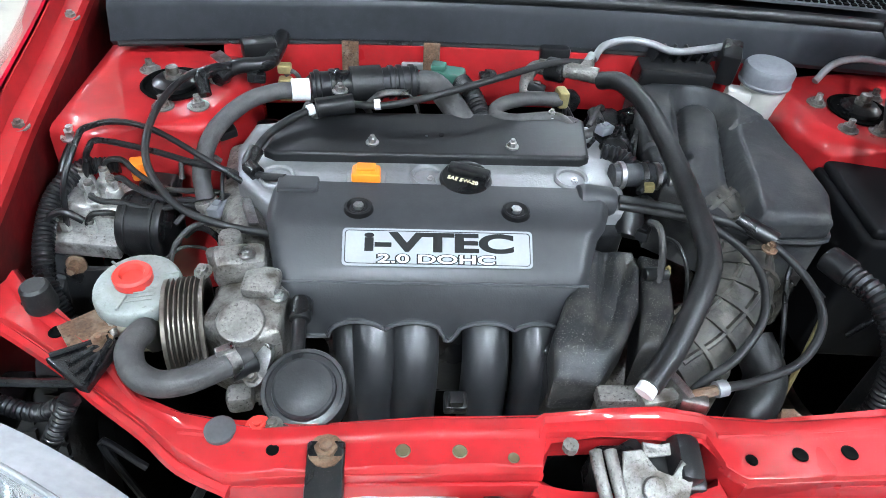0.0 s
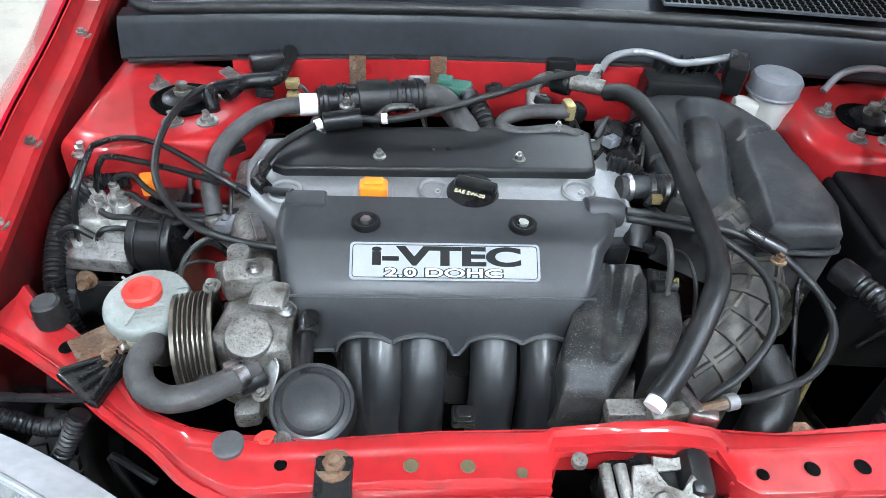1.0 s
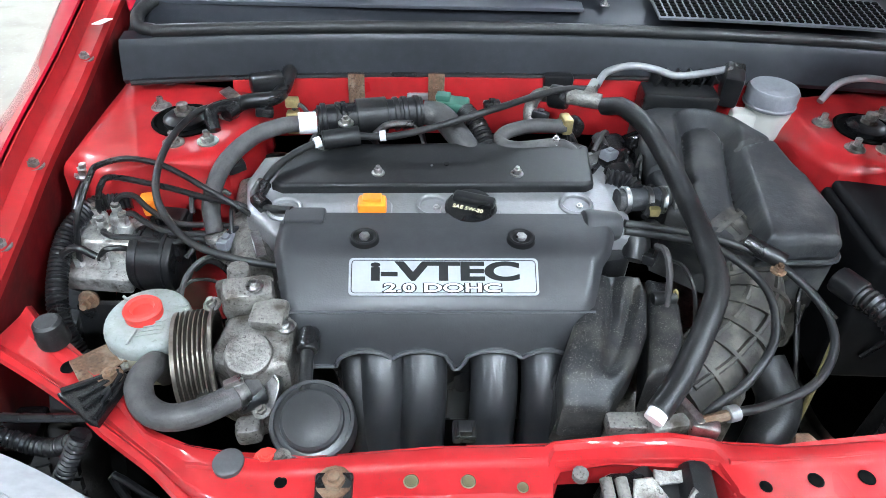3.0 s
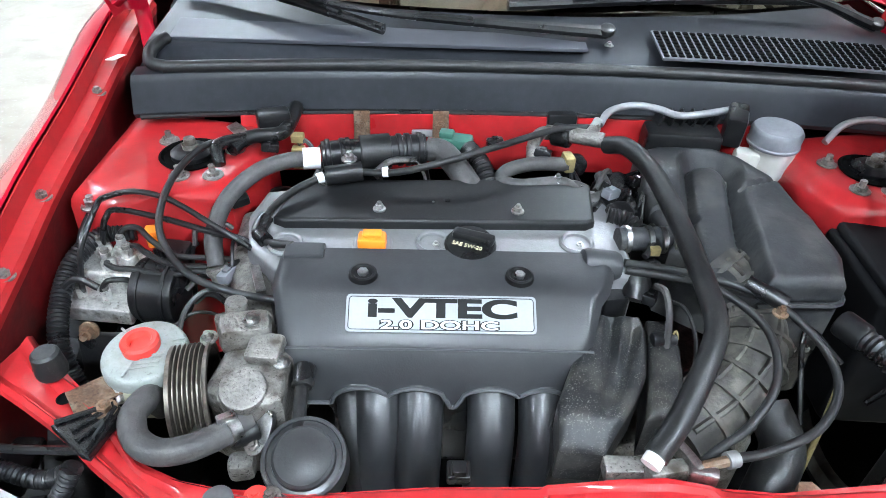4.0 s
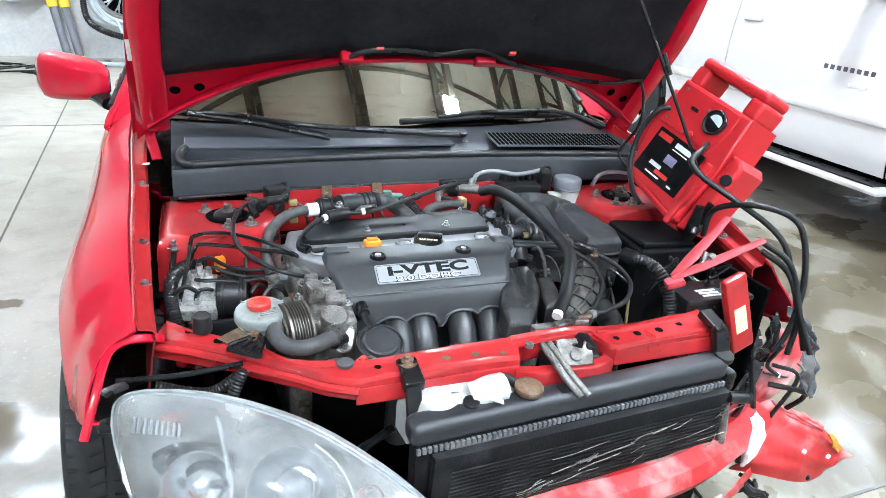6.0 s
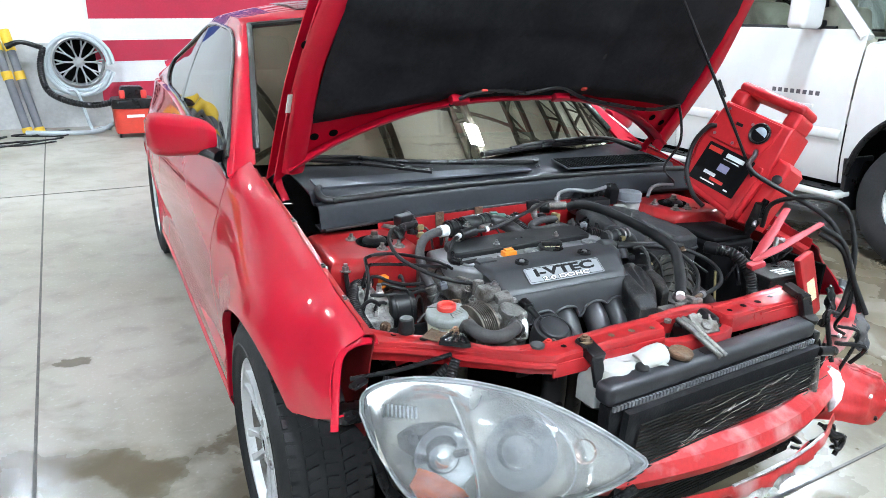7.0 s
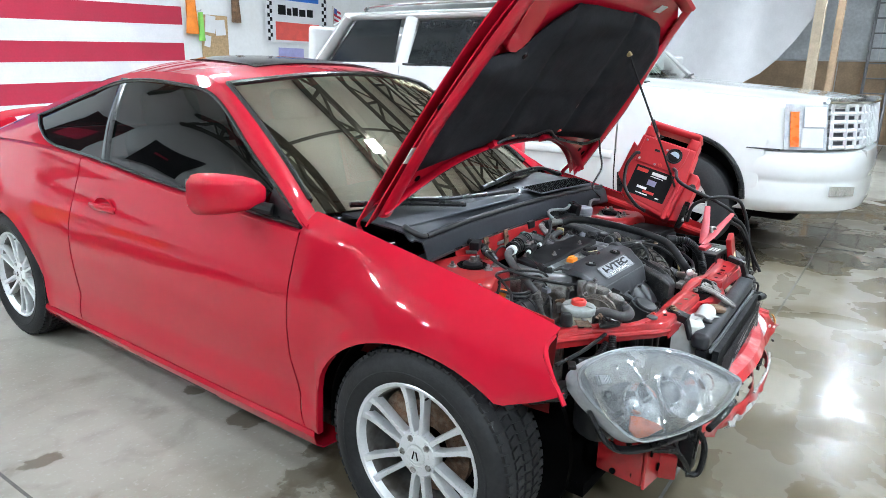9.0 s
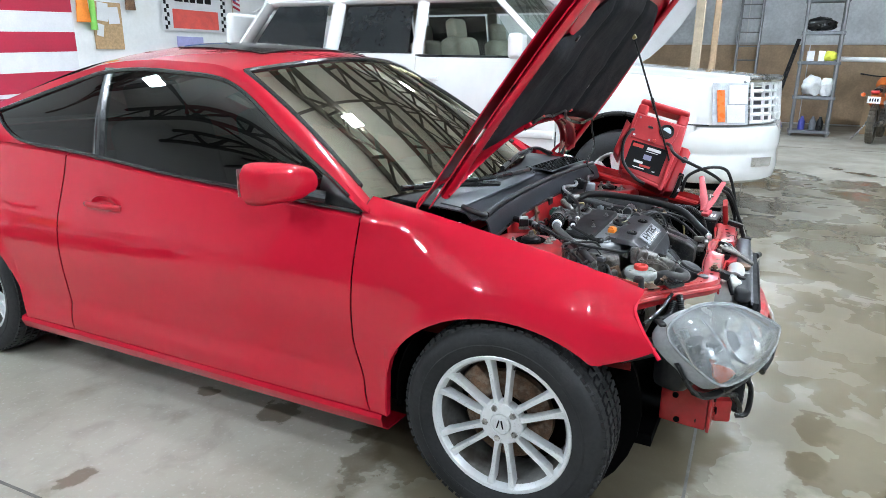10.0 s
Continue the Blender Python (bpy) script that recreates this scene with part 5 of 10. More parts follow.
strut_tower(1)
strut_tower(-1)
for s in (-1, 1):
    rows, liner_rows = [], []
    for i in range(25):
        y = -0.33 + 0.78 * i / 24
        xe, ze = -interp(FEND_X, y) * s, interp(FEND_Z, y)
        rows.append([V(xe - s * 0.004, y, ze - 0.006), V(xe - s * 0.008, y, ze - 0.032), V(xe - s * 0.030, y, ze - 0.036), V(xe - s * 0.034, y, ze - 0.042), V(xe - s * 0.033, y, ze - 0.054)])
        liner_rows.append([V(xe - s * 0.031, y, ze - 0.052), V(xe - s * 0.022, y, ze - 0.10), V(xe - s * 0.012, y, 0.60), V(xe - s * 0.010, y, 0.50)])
    # Darker copy of the bay red: the cavity's shade in the colour, plus dirt.
    part("wing_liner", thicken(sheet(liner_rows), 0.003), mat("grimy_red_wall", (0.14, 0.009, 0.010), 0.6, 0, 0.2, 9, 0.3, 60, dirt=(0.03, 0.018, 0.015), dirt_amt=0.85, dirt_scale=9, spec=0.1), car, "red inner wheel house wall, shade and dirt in its colour")
    wing = part("inner_wing", thicken(sheet(rows), 0.003), PAINT_IN, car, "red inner wing panel")
    for y in (-0.20, -0.07, 0.16):
        bolt((s * (-interp(FEND_X, y) - 0.024), y, interp(FEND_Z, y) - 0.037), wing, 0.008, 0.008, material=ALU)
part("paper_label", box((-0.676, 0.235, 0.858), (0.014, 0.05, 0.001), rotm(-12, 0, 0)), WHITE_TAPE, car)

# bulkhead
# The lower part is coloured as deep shade.
part("bulkhead", box((0, 0.235, 0.56), (1.10, 0.03, 0.46), None, 0.01), DARK, car, "near-black lower bulkhead, shade in the colour")
rows = [[V(x, 0.160 - 0.05 * (abs(x) / 0.65) ** 2.2 + dy, z) for dy, z in ((0.012, 0.70), (0.0, 0.73), (-0.002, 0.785), (0.002, 0.806), (0.03, 0.812))] for x in ladder(-0.46, 0.40, 30)]
part("bulkhead_panel", thicken(sheet(rows), 0.003), PAINT_IN, car, "red upper bulkhead panel")
for x, hgt in ((-0.270, 0.055), (-0.143, 0.06)):
    b = part("bulkhead_bracket", box((x, 0.148, 0.788), (0.026, 0.004, hgt), rotm(-8), 0.001), RUST, car, "rusty steel bracket on the bulkhead")
    bolt((x, 0.144, 0.796), b, 0.005, 0.005, (0, -1, 0.2), RUST)
part("bracket_plate", box((-0.165, 0.165, 0.775), (0.05, 0.03, 0.012), rotm(-10), 0.003), ALU_CLEAN, car)
part("rubber_block", box((0.055, 0.17, 0.80), (0.05, 0.03, 0.03), None, 0.006), BLACK, car)
part("harness", tube([(-0.445, 0.022, 0.812), (-0.425, 0.055, 0.815), (-0.385, 0.075, 0.812), (-0.375, 0.11, 0.815), (-0.372, 0.15, 0.82)], 0.011, 10, 6), BLACK, car, "taped black wiring harness")
part("harness_plug", box((-0.400, 0.105, 0.820), (0.05, 0.032, 0.03), rotm(0, 0, 20), 0.006), BLACK, car)
cl = bmesh.new()
for k in range(3):
    box((-0.362, 0.085 - 0.004 * k, 0.800 - 0.02 * k), (0.020, 0.016, 0.014), None, 0.003, bm=cl)
part("zinc_clip", cl, BRASS, car)
part("harness", tube([(-0.455, -0.01, 0.805), (-0.462, 0.01, 0.822), (-0.450, 0.028, 0.822), (-0.43, 0.045, 0.818)], 0.009, 10, 5), BLACK, car)
part("speed_cable", tube([(-0.452, 0.028, 0.822), (-0.478, 0.010, 0.824), (-0.502, -0.040, 0.814), (-0.508, -0.100, 0.800), (-0.492, -0.160, 0.790), (-0.450, -0.210, 0.776), (-0.400, -0.226, 0.762), (-0.345, -0.226, 0.748), (-0.31, -0.23, 0.745)], 0.0048, 10, 6), RUBBER, car, "thin black cable looped across the bay")

# ABS unit
ALLOY_DAMP = mat("dull_bright_alloy", (0.62, 0.61, 0.59), 0.34, 0.75, 0.2, 40, 0.5, 160, dirt=(0.08, 0.06, 0.045), dirt_amt=0.7, dirt_scale=55, speck=(0.06, 0.05, 0.04), speck_amt=0.6, speck_scale=240)
ab = part("abs_pump", box((-0.594, -0.154, 0.670), (0.092, 0.046, 0.026), rotm(4, 0, -6), 0.004), ALLOY_DAMP, car, "dirty alloy ABS pump with brake lines")
part("abs_valve_body", box((-0.582, -0.114, 0.692), (0.078, 0.056, 0.046), rotm(4, 0, -6), 0.006, 3), ALLOY_DAMP, ab)
part("abs_step", box((-0.566, -0.140, 0.692), (0.046, 0.020, 0.020), rotm(4, 0, -6), 0.004), ALLOY_DAMP, ab)
part("abs_cap", cyl((-0.632, -0.108, 0.702), 0.013, 0.030, (1, 0.1, 0.1), 18, 0.004), ALLOY_DAMP, ab)
for x, y, r, h in ((-0.604, -0.100, 0.012, 0.016), (-0.578, -0.098, 0.013, 0.014), (-0.562, -0.120, 0.011, 0.014), (-0.588, -0.126, 0.010, 0.012)):
    part("abs_port", lathe([(r, -0.004), (r, h * 0.7), (r * 0.8, h), (r * 0.5, h), (r * 0.45, h * 0.6), (0, h * 0.6)], 18, Matrix.Translation((x, y, 0.713))), ALLOY_DAMP, ab)
part("abs_motor", cyl((-0.548, -0.136, 0.684), 0.044, 0.060, (1, -0.12, 0), 32, 0.006), BLACK, ab, "glossy black pump motor")
for d in (0.010, 0.044):
    part("motor_ring", cyl((-0.548 + d, -0.136 - 0.12 * d, 0.684), 0.0462, 0.005, (1, -0.12, 0), 32, 0.001), BLACK, ab)
part("abs_plug", box((-0.512, -0.092, 0.712), (0.046, 0.030, 0.026), rotm(6, 0, -8), 0.005), BLACK, ab)
for k in range(5):
    part("plug_rib", box((-0.530 + 0.009 * k, -0.108 - 0.001 * k, 0.718), (0.003, 0.006, 0.024), rotm(6, 0, -8), 0.001), BLACK, ab)
part("orange_connector", box((-0.537, -0.086, 0.735), (0.020, 0.018, 0.030), rotm(8, 0, 14), 0.003), ORANGE, ab, "orange plastic connector")
part("connector_latch", box((-0.537, -0.096, 0.738), (0.010, 0.004, 0.014), rotm(8, 0, 14), 0.001), ORANGE, ab)
for k, pts in enumerate((
        ((-0.620, -0.154, 0.684), (-0.612, -0.157, 0.715), (-0.600, -0.152, 0.765), (-0.590, -0.110, 0.797), (-0.584, -0.092, 0.801), (-0.553, -0.076, 0.801), (-0.501, -0.092, 0.800), (-0.431, -0.136, 0.790), (-0.392, -0.148, 0.770), (-0.372, -0.150, 0.750)),
        ((-0.604, -0.100, 0.724), (-0.594, -0.104, 0.755), (-0.584, -0.104, 0.778), (-0.570, -0.096, 0.785), (-0.500, -0.110, 0.780), (-0.451, -0.124, 0.775), (-0.400, -0.131, 0.766), (-0.380, -0.135, 0.745)),
        ((-0.578, -0.098, 0.724), (-0.579, -0.094, 0.742), (-0.570, -0.088, 0.750), (-0.552, -0.090, 0.750), (-0.529, -0.108, 0.741), (-0.490, -0.128, 0.735), (-0.431, -0.126, 0.730), (-0.400, -0.120, 0.715)),
        ((-0.588, -0.126, 0.722), (-0.582, -0.140, 0.728), (-0.566, -0.148, 0.728), (-0.546, -0.148, 0.727), (-0.499, -0.153, 0.722), (-0.463, -0.141, 0.720), (-0.430, -0.140, 0.705)),
        ((-0.562, -0.120, 0.724), (-0.560, -0.116, 0.738), (-0.548, -0.118, 0.742), (-0.530, -0.128, 0.736), (-0.495, -0.140, 0.728), (-0.450, -0.134, 0.722), (-0.420, -0.128, 0.705)),
        ((-0.586, -0.158, 0.684), (-0.588, -0.160, 0.700), (-0.580, -0.156, 0.712), (-0.566, -0.152, 0.712), (-0.556, -0.146, 0.706)))):
    part("brake_line", tube(pts, 0.0040, 8, 6), BLACK if k < 2 else RUBBER, ab)
    part("line_nut", cyl(pts[0], 0.0072, 0.016, (0, 0, 1), 6, 0.001), ALLOY_DAMP, ab)
    part("line_collar", cyl(V(*pts[0]) + V(0, 0, 0.015), 0.0055, 0.006, (0, 0, 1), 10, 0.001), ALU, ab)
part("loom", tube([(-0.565, -0.075, 0.735), (-0.605, -0.085, 0.735), (-0.630, -0.130, 0.725), (-0.632, -0.185, 0.70), (-0.620, -0.235, 0.67), (-0.60, -0.26, 0.62)], 0.0135, 12, 6, rib=0.0022, rib_len=0.0055), BLACK, car, "black corrugated wiring loom")
bolt((-0.587, -0.215, 0.682), car, 0.008, 0.014, (0, -1, 0.2), RUST)
part("abs_bracket", box((-0.545, -0.222, 0.64), (0.12, 0.012, 0.07), rotm(-15, 0, 0), 0.003), BLACK, car)
bolt((-0.622, -0.062, 0.765), car, 0.009, 0.012)
part("stay", tube([(-0.622, -0.062, 0.760), (-0.628, -0.090, 0.745), (-0.632, -0.115, 0.72)], 0.006, 8, 4), BLACK, car)

# slam panel
def slab(poly, z, h, bev=0.006):
    return prism(poly, h, Matrix.Translation((0, 0, z)), bev, 2)


SLAM_IN = [(-0.645, -0.235), (-0.600, -0.287), (-0.545, -0.326), (-0.490, -0.368), (-0.463, -0.408), (-0.446, -0.427), (-0.405, -0.438), (-0.365, -0.446), (-0.325, -0.455), (-0.276, -0.452), (-0.16, -0.443), (-0.035, -0.441), (0.03, -0.434), (0.085, -0.431), (0.125, -0.440), (0.20, -0.446), (0.36, -0.436), (0.405, -0.425)]
SLAM_OUT = [(0.425, -0.45), (0.400, -0.510), (0.30, -0.515), (0.15, -0.520), (0.130, -0.500), (0.126, -0.468), (0.02, -0.466), (-0.040, -0.468), (-0.046, -0.505), (-0.25, -0.508), (-0.35, -0.511), (-0.395, -0.488), (-0.437, -0.454), (-0.5, -0.41), (-0.536, -0.381), (-0.597, -0.341), (-0.665, -0.30)]
sp = part("slam_panel", slab(SLAM_IN + SLAM_OUT, 0.662, 0.034, 0.006), PAINT_IN, car, "red painted slam panel with holes and plugs")
part("panel_arm_lip", tube([(-0.66, -0.304, 0.685), (-0.597, -0.342, 0.685), (-0.536, -0.382, 0.684), (-0.500, -0.411, 0.682), (-0.437, -0.455, 0.680), (-0.395, -0.490, 0.680), (-0.345, -0.513, 0.678)], 0.008, 8, 5), PAINT_IN, sp)
RELIEF = [(0.0, 0.684), (0.05, 0.697), (0.10, 0.703), (0.16, 0.7065), (0.34, 0.7075), (0.42, 0.7055), (0.50, 0.7025), (0.90, 0.7025), (0.95, 0.7005), (1.0, 0.690)]
IN_Y = sorted(SLAM_IN)
OUT_Y = sorted(SLAM_OUT)


def poly_y(pts, x):
    for (xa, ya), (xb, yb) in zip(pts, pts[1:]):
        if xa <= x <= xb:
            return ya + (yb - ya) * (x - xa) / max(1e-6, xb - xa)
    return pts[-1][1] if x > pts[-1][0] else pts[0][1]


rows = []
for i in range(121):
    x = -0.64 + 1.045 * i / 120
    ya, yb = poly_y(IN_Y, x), poly_y(OUT_Y, x)
    dent = 0.0012 * noise.noise((x * 14, 0.3, 1.0)) + 0.0016 * math.exp(-((abs(x + 0.20) - 0.10) / 0.012) ** 2)
    rows.append([V(x, ya + (yb - ya) * t, z + (dent if 0.3 < t < 0.95 else 0.0) + 0.0008 * noise.noise((x * 30, t * 4, 2.0))) for t, z in RELIEF])
part("panel_pressing", thicken(sheet(rows), 0.002), PAINT_IN, sp)
part("panel_front", slab([(-0.050, -0.500), (-0.02, -0.522), (0.10, -0.528), (0.135, -0.500), (0.14, -0.530), (0.10, -0.545), (-0.02, -0.540), (-0.06, -0.520)], 0.640, 0.040), PAINT_IN, sp)
part("panel_flange", box((-0.20, -0.511, 0.668), (0.30, 0.006, 0.03), rotm(-8), 0.002), PAINT_IN, sp)
part("panel_flange", box((0.27, -0.516, 0.672), (0.24, 0.006, 0.03), rotm(-8), 0.002), PAINT_IN, sp)
part("panel_crease", tube([(-0.40, -0.464, 0.702), (-0.31, -0.470, 0.7035), (-0.05, -0.462, 0.7035)], 0.0035, 6, 6), PAINT_IN, sp)
part("panel_crease", tube([(0.135, -0.470, 0.7045), (0.26, -0.466, 0.7050), (0.40, -0.452, 0.7045)], 0.0035, 6, 6), PAINT_IN, sp)
for x, y, r, z, mt in ((-0.183, -0.486, 0.0066, 0.7032, PLUG), (-0.128, -0.487, 0.0066, 0.7032, PLUG), (-0.076, -0.494, 0.0051, 0.7032, PLUG), (-0.307, -0.485, 0.0055, 0.7032, DARK), (0.162, -0.497, 0.0055, 0.7032, DARK), (0.215, -0.491, 0.0070, 0.7032, DARK), (0.268, -0.489, 0.0074, 0.7032, DARK), (0.325, -0.478, 0.0062, 0.7032, DARK), (-0.555, -0.345, 0.008, 0.706, DARK), (-0.603, -0.302, 0.006, 0.706, DARK)):
    part("plug" if mt is PLUG else "hole", lathe([(r * 1.15, 0.0004), (r, 0.0012), (r * 0.8, 0.0008), (0, 0.0006)], 18, Matrix.Translation((x, y, z))), mt, sp)
part("bump_stop", lathe([(0.0165, 0), (0.0175, 0.006), (0.015, 0.030), (0.012, 0.033), (0, 0.033)], 24, Matrix.Translation((-0.580, -0.313, 0.712))), RUBBER, car, "black rubber bump stop")
part("bump_stop", lathe([(0.015, 0), (0.015, 0.005), (0.012, 0.007), (0, 0.0072)], 24, Matrix.Translation((-0.359, -0.466, 0.7045))), mat("plug_rubber", (0.05, 0.05, 0.052), 0.6, 0, 0.2, 30), car, "grey rubber plug")
br2 = part("corner_bracket", prism([(-0.545, -0.392), (-0.488, -0.362), (-0.478, -0.372), (-0.492, -0.428), (-0.502, -0.425)], 0.010, Matrix.Translation((0, 0, 0.712)), 0.003), BLACK, car, "black plastic corner bracket")
for p, q in (((-0.54, -0.391), (-0.49, -0.366)), ((-0.487, -0.37), (-0.496, -0.424)), ((-0.52, -0.40), (-0.495, -0.375)), ((-0.51, -0.412), (-0.49, -0.385))):
    part("bracket_rib", tube([(*p, 0.724), (*q, 0.724)], 0.003, 6, 1, smooth=False), BLACK, br2)
bolt((-0.497, -0.372, 0.722), br2, 0.008, 0.008, material=RUST)
bolt((-0.325, -0.458, 0.700), sp, 0.008, 0.007, material=RED_CAP)
bolt((-0.312, -0.457, 0.700), sp, 0.007, 0.005, material=ALU)
bk = part("radiator_mount", box((-0.256, -0.506, 0.694), (0.036, 0.060, 0.022), rotm(14), 0.003), BLACK, car, "black steel radiator mount")
part("mount_leg", box((-0.258, -0.540, 0.660), (0.028, 0.012, 0.062), rotm(-20), 0.004), BLACK, bk)
bolt((-0.256, -0.488, 0.706), bk, 0.011, 0.009, material=RUST)
bk = part("radiator_mount", box((0.385, -0.505, 0.715), (0.030, 0.060, 0.018), rotm(14), 0.003), BLACK, car, "black steel radiator mount")
part("mount_leg", box((0.388, -0.538, 0.675), (0.034, 0.016, 0.07), rotm(-20), 0.003), BLACK, bk)
part("mount_rubber", cyl((0.388, -0.548, 0.655), 0.02, 0.016, (0, -0.3, 1), 18, 0.004), RUBBER, bk)

# latch in the slam panel
la = part("bonnet_latch", box((0.065, -0.490, 0.655), (0.11, 0.05, 0.07), rotm(10), 0.008), BLACK, car, "greasy bonnet latch with steel jaws")
part("latch_plate", prism([(-0.035, -0.03), (0.03, -0.034), (0.04, 0.0), (0.028, 0.012), (0.018, -0.004), (0.002, 0.002), (-0.012, 0.022), (-0.03, 0.02)], 0.004, Matrix.Translation((0.060, -0.508, 0.700)) @ rotm(38), 0.001), ALU, la)
part("latch_jaw", prism([(-0.02, 0), (0.02, 0.004), (0.034, 0.016), (0.03, 0.02), (0.0, 0.012), (-0.018, 0.016)], 0.005, Matrix.Translation((0.075, -0.490, 0.694)) @ rotm(18), 0.001), ALU, la)
part("latch_pivot", cyl((0.058, -0.522, 0.694), 0.012, 0.006, (0, -0.5, 0.8), 16, 0.002), ALU, la)
part("latch_spring", box((0.046, -0.478, 0.684), (0.03, 0.02, 0.02), rotm(0, 0, 30), 0.005), BLACK, la)
part("latch_side", box((0.095, -0.49, 0.685), (0.03, 0.05, 0.05), rotm(10, 15, 0), 0.01), BLACK, la)
for x in (0.005, 0.020):
    part("latch_lever", tube([(x, -0.488, 0.706), (x + 0.002, -0.520, 0.700), (x + 0.012, -0.560, 0.680), (x + 0.032, -0.590, 0.655)], 0.0065, 10, 5), ALU, la)
part("latch_bolt", cyl((-0.018, -0.482, 0.70), 0.008, 0.008, (0, 0, 1), 10), ALU, la)

# washer tank, radiator and condenser
wt = part("washer_tank", prism([(-0.275, -0.500), (-0.20, -0.512), (-0.09, -0.505), (-0.055, -0.53), (-0.075, -0.565), (-0.12, -0.555), (-0.16, -0.575), (-0.215, -0.568), (-0.27, -0.55)], 0.082, Matrix.Translation((0, 0, 0.585)), 0.034, 6), WHITE_PL, car, "white plastic expansion tank")
part("tank_bulge", lathe([(0.040, -0.02), (0.041, 0.012), (0.034, 0.024), (0.018, 0.029), (0, 0.030)], 24, Matrix.Translation((-0.215, -0.535, 0.640))), WHITE_PL, wt)
part("tank_bulge", lathe([(0.026, -0.02), (0.027, 0.006), (0.022, 0.015), (0, 0.018)], 24, Matrix.Translation((-0.135, -0.532, 0.645))), WHITE_PL, wt)
part("tank_neck", tube([(-0.150, -0.545, 0.655), (-0.125, -0.548, 0.668), (-0.098, -0.545, 0.668)], 0.026, 16, 5), WHITE_PL, wt)
part("tank_cap", cyl((-0.165, -0.565, 0.655), 0.015, 0.012, (0, -0.2, 1), 18, 0.003), BLACK, wt)
part("tank_hose", tube([(-0.103, -0.525, 0.668), (-0.085, -0.530, 0.675), (-0.065, -0.545, 0.665), (-0.05, -0.56, 0.66)], 0.009, 10, 5), RUBBER, wt)
part("tank_clip", box((-0.225, -0.575, 0.625), (0.05, 0.035, 0.04), rotm(0, 20, 20), 0.01), BLACK, wt)
rad = part("radiator", box((0.072, -0.562, 0.616), (0.675, 0.050, 0.048), rotm(0, -0.5, 3), 0.016, 4), TANK, car, "radiator with grey plastic top tank and dark fins")
part("radiator_core", box((0.075, -0.567, 0.43), (0.66, 0.030, 0.32), rotm(0, -0.5, 3)), FINS, rad)
crimp = bmesh.new()
for k in range(67):
    x = -0.255 + 0.0098 * k
    box((x, -0.592 + (x - 0.085) * 0.052, 0.594), (0.006, 0.006, 0.010), rotm(0, 0, 3), bm=crimp)
tagged(part("tank_crimp", crimp, ALU_CLEAN, rad), kind="stuff")
part("filler_cap", cyl((-0.040, -0.562, 0.643), 0.026, 0.012, (0, -0.1, 1), 24, 0.004), RUST, rad, "tarnished radiator cap")
part("filler_neck", cyl((-0.040, -0.560, 0.630), 0.024, 0.02, (0, -0.1, 1), 20), BLACK, rad)
part("tank_label", box((0.035, -0.57, 0.6412), (0.035, 0.022, 0.001), rotm(0, 0, 3)), BLACK, rad)
con = part("condenser", box((0.082, -0.598, 0.445), (0.63, 0.016, 0.285), rotm(4, 0, 3)), FINS, car, "scuffed condenser with bent fins")
cf = bmesh.new()
for k in range(30):
    z = 0.305 + 0.0088 * k
    box((0.090, -0.6115 - (z - 0.435) * 0.10, z), (0.59, 0.003, 0.0032), rotm(6, 0, 3), bm=cf)
tagged(part("condenser_tubing", cf, FINS, con), kind="stuff")
rr = random.Random(9)
sc = bmesh.new()
for k in range(60):
    x, z = rr.uniform(-0.10, 0.40), rr.uniform(0.36, 0.55)
    ln = rr.uniform(0.02, 0.12)
    pts = [(x + ln * j / 3, -0.6165 - (z - 0.435) * 0.10 + (x + ln * j / 3 - 0.12) * 0.052, z + 0.014 * j / 3 + rr.uniform(-0.003, 0.003)) for j in range(4)]
    tube(pts, rr.uniform(0.0005, 0.0015), 5, 3, bm=sc, flat=0.5)
tagged(part("bent_finning", sc, ALU, con), kind="stuff")
part("condenser_pipe", tube([(-0.20, -0.605, 0.585), (0.10, -0.600, 0.575), (0.30, -0.59, 0.580), (0.385, -0.585, 0.575), (0.400, -0.585, 0.52)], 0.007, 8, 6), ALU, con)
part("radiator_side", box((0.412, -0.545, 0.47), (0.035, 0.05, 0.28), rotm(0, 4, 3), 0.012), BLACK, rad)
part("side_pipe", tube([(0.395, -0.590, 0.56), (0.405, -0.595, 0.48), (0.408, -0.592, 0.40)], 0.010, 10, 5), ALU, rad)
part("side_stub", cyl((0.395, -0.595, 0.575), 0.012, 0.05, (1, -0.2, -0.1), 12, 0.003), BLACK, rad)

rad.location = (-0.015, 0, 0.022)
con.location = (-0.015, 0.004, 0.022)

# bumper beam and torn corner
WORN = mat("scuffed_red", (0.42, 0.015, 0.018), 0.42, 0, 0.15, 10, 0.4, 60, coat=0.3, dirt=(0.5, 0.42, 0.40), dirt_amt=0.5, dirt_scale=11)
beam_pts = [(-0.40, -0.545, 0.380), (-0.20, -0.605, 0.392), (0.05, -0.645, 0.402), (0.28, -0.640, 0.412), (0.46, -0.590, 0.418), (0.58, -0.535, 0.415)]
beam = part("bumper_beam", tube([(x, y, z + 0.02) for x, y, z in beam_pts], 0.046, 8, 6, flat=0.85), WORN, car, "bent and scuffed red bumper beam")
part("beam_plate", box((0.268, -0.602, 0.444), (0.25, 0.034, 0.010), rotm(10, 4, 10), 0.003), RUST, beam)


beam.location = (-0.01, 0.028, 0.018)


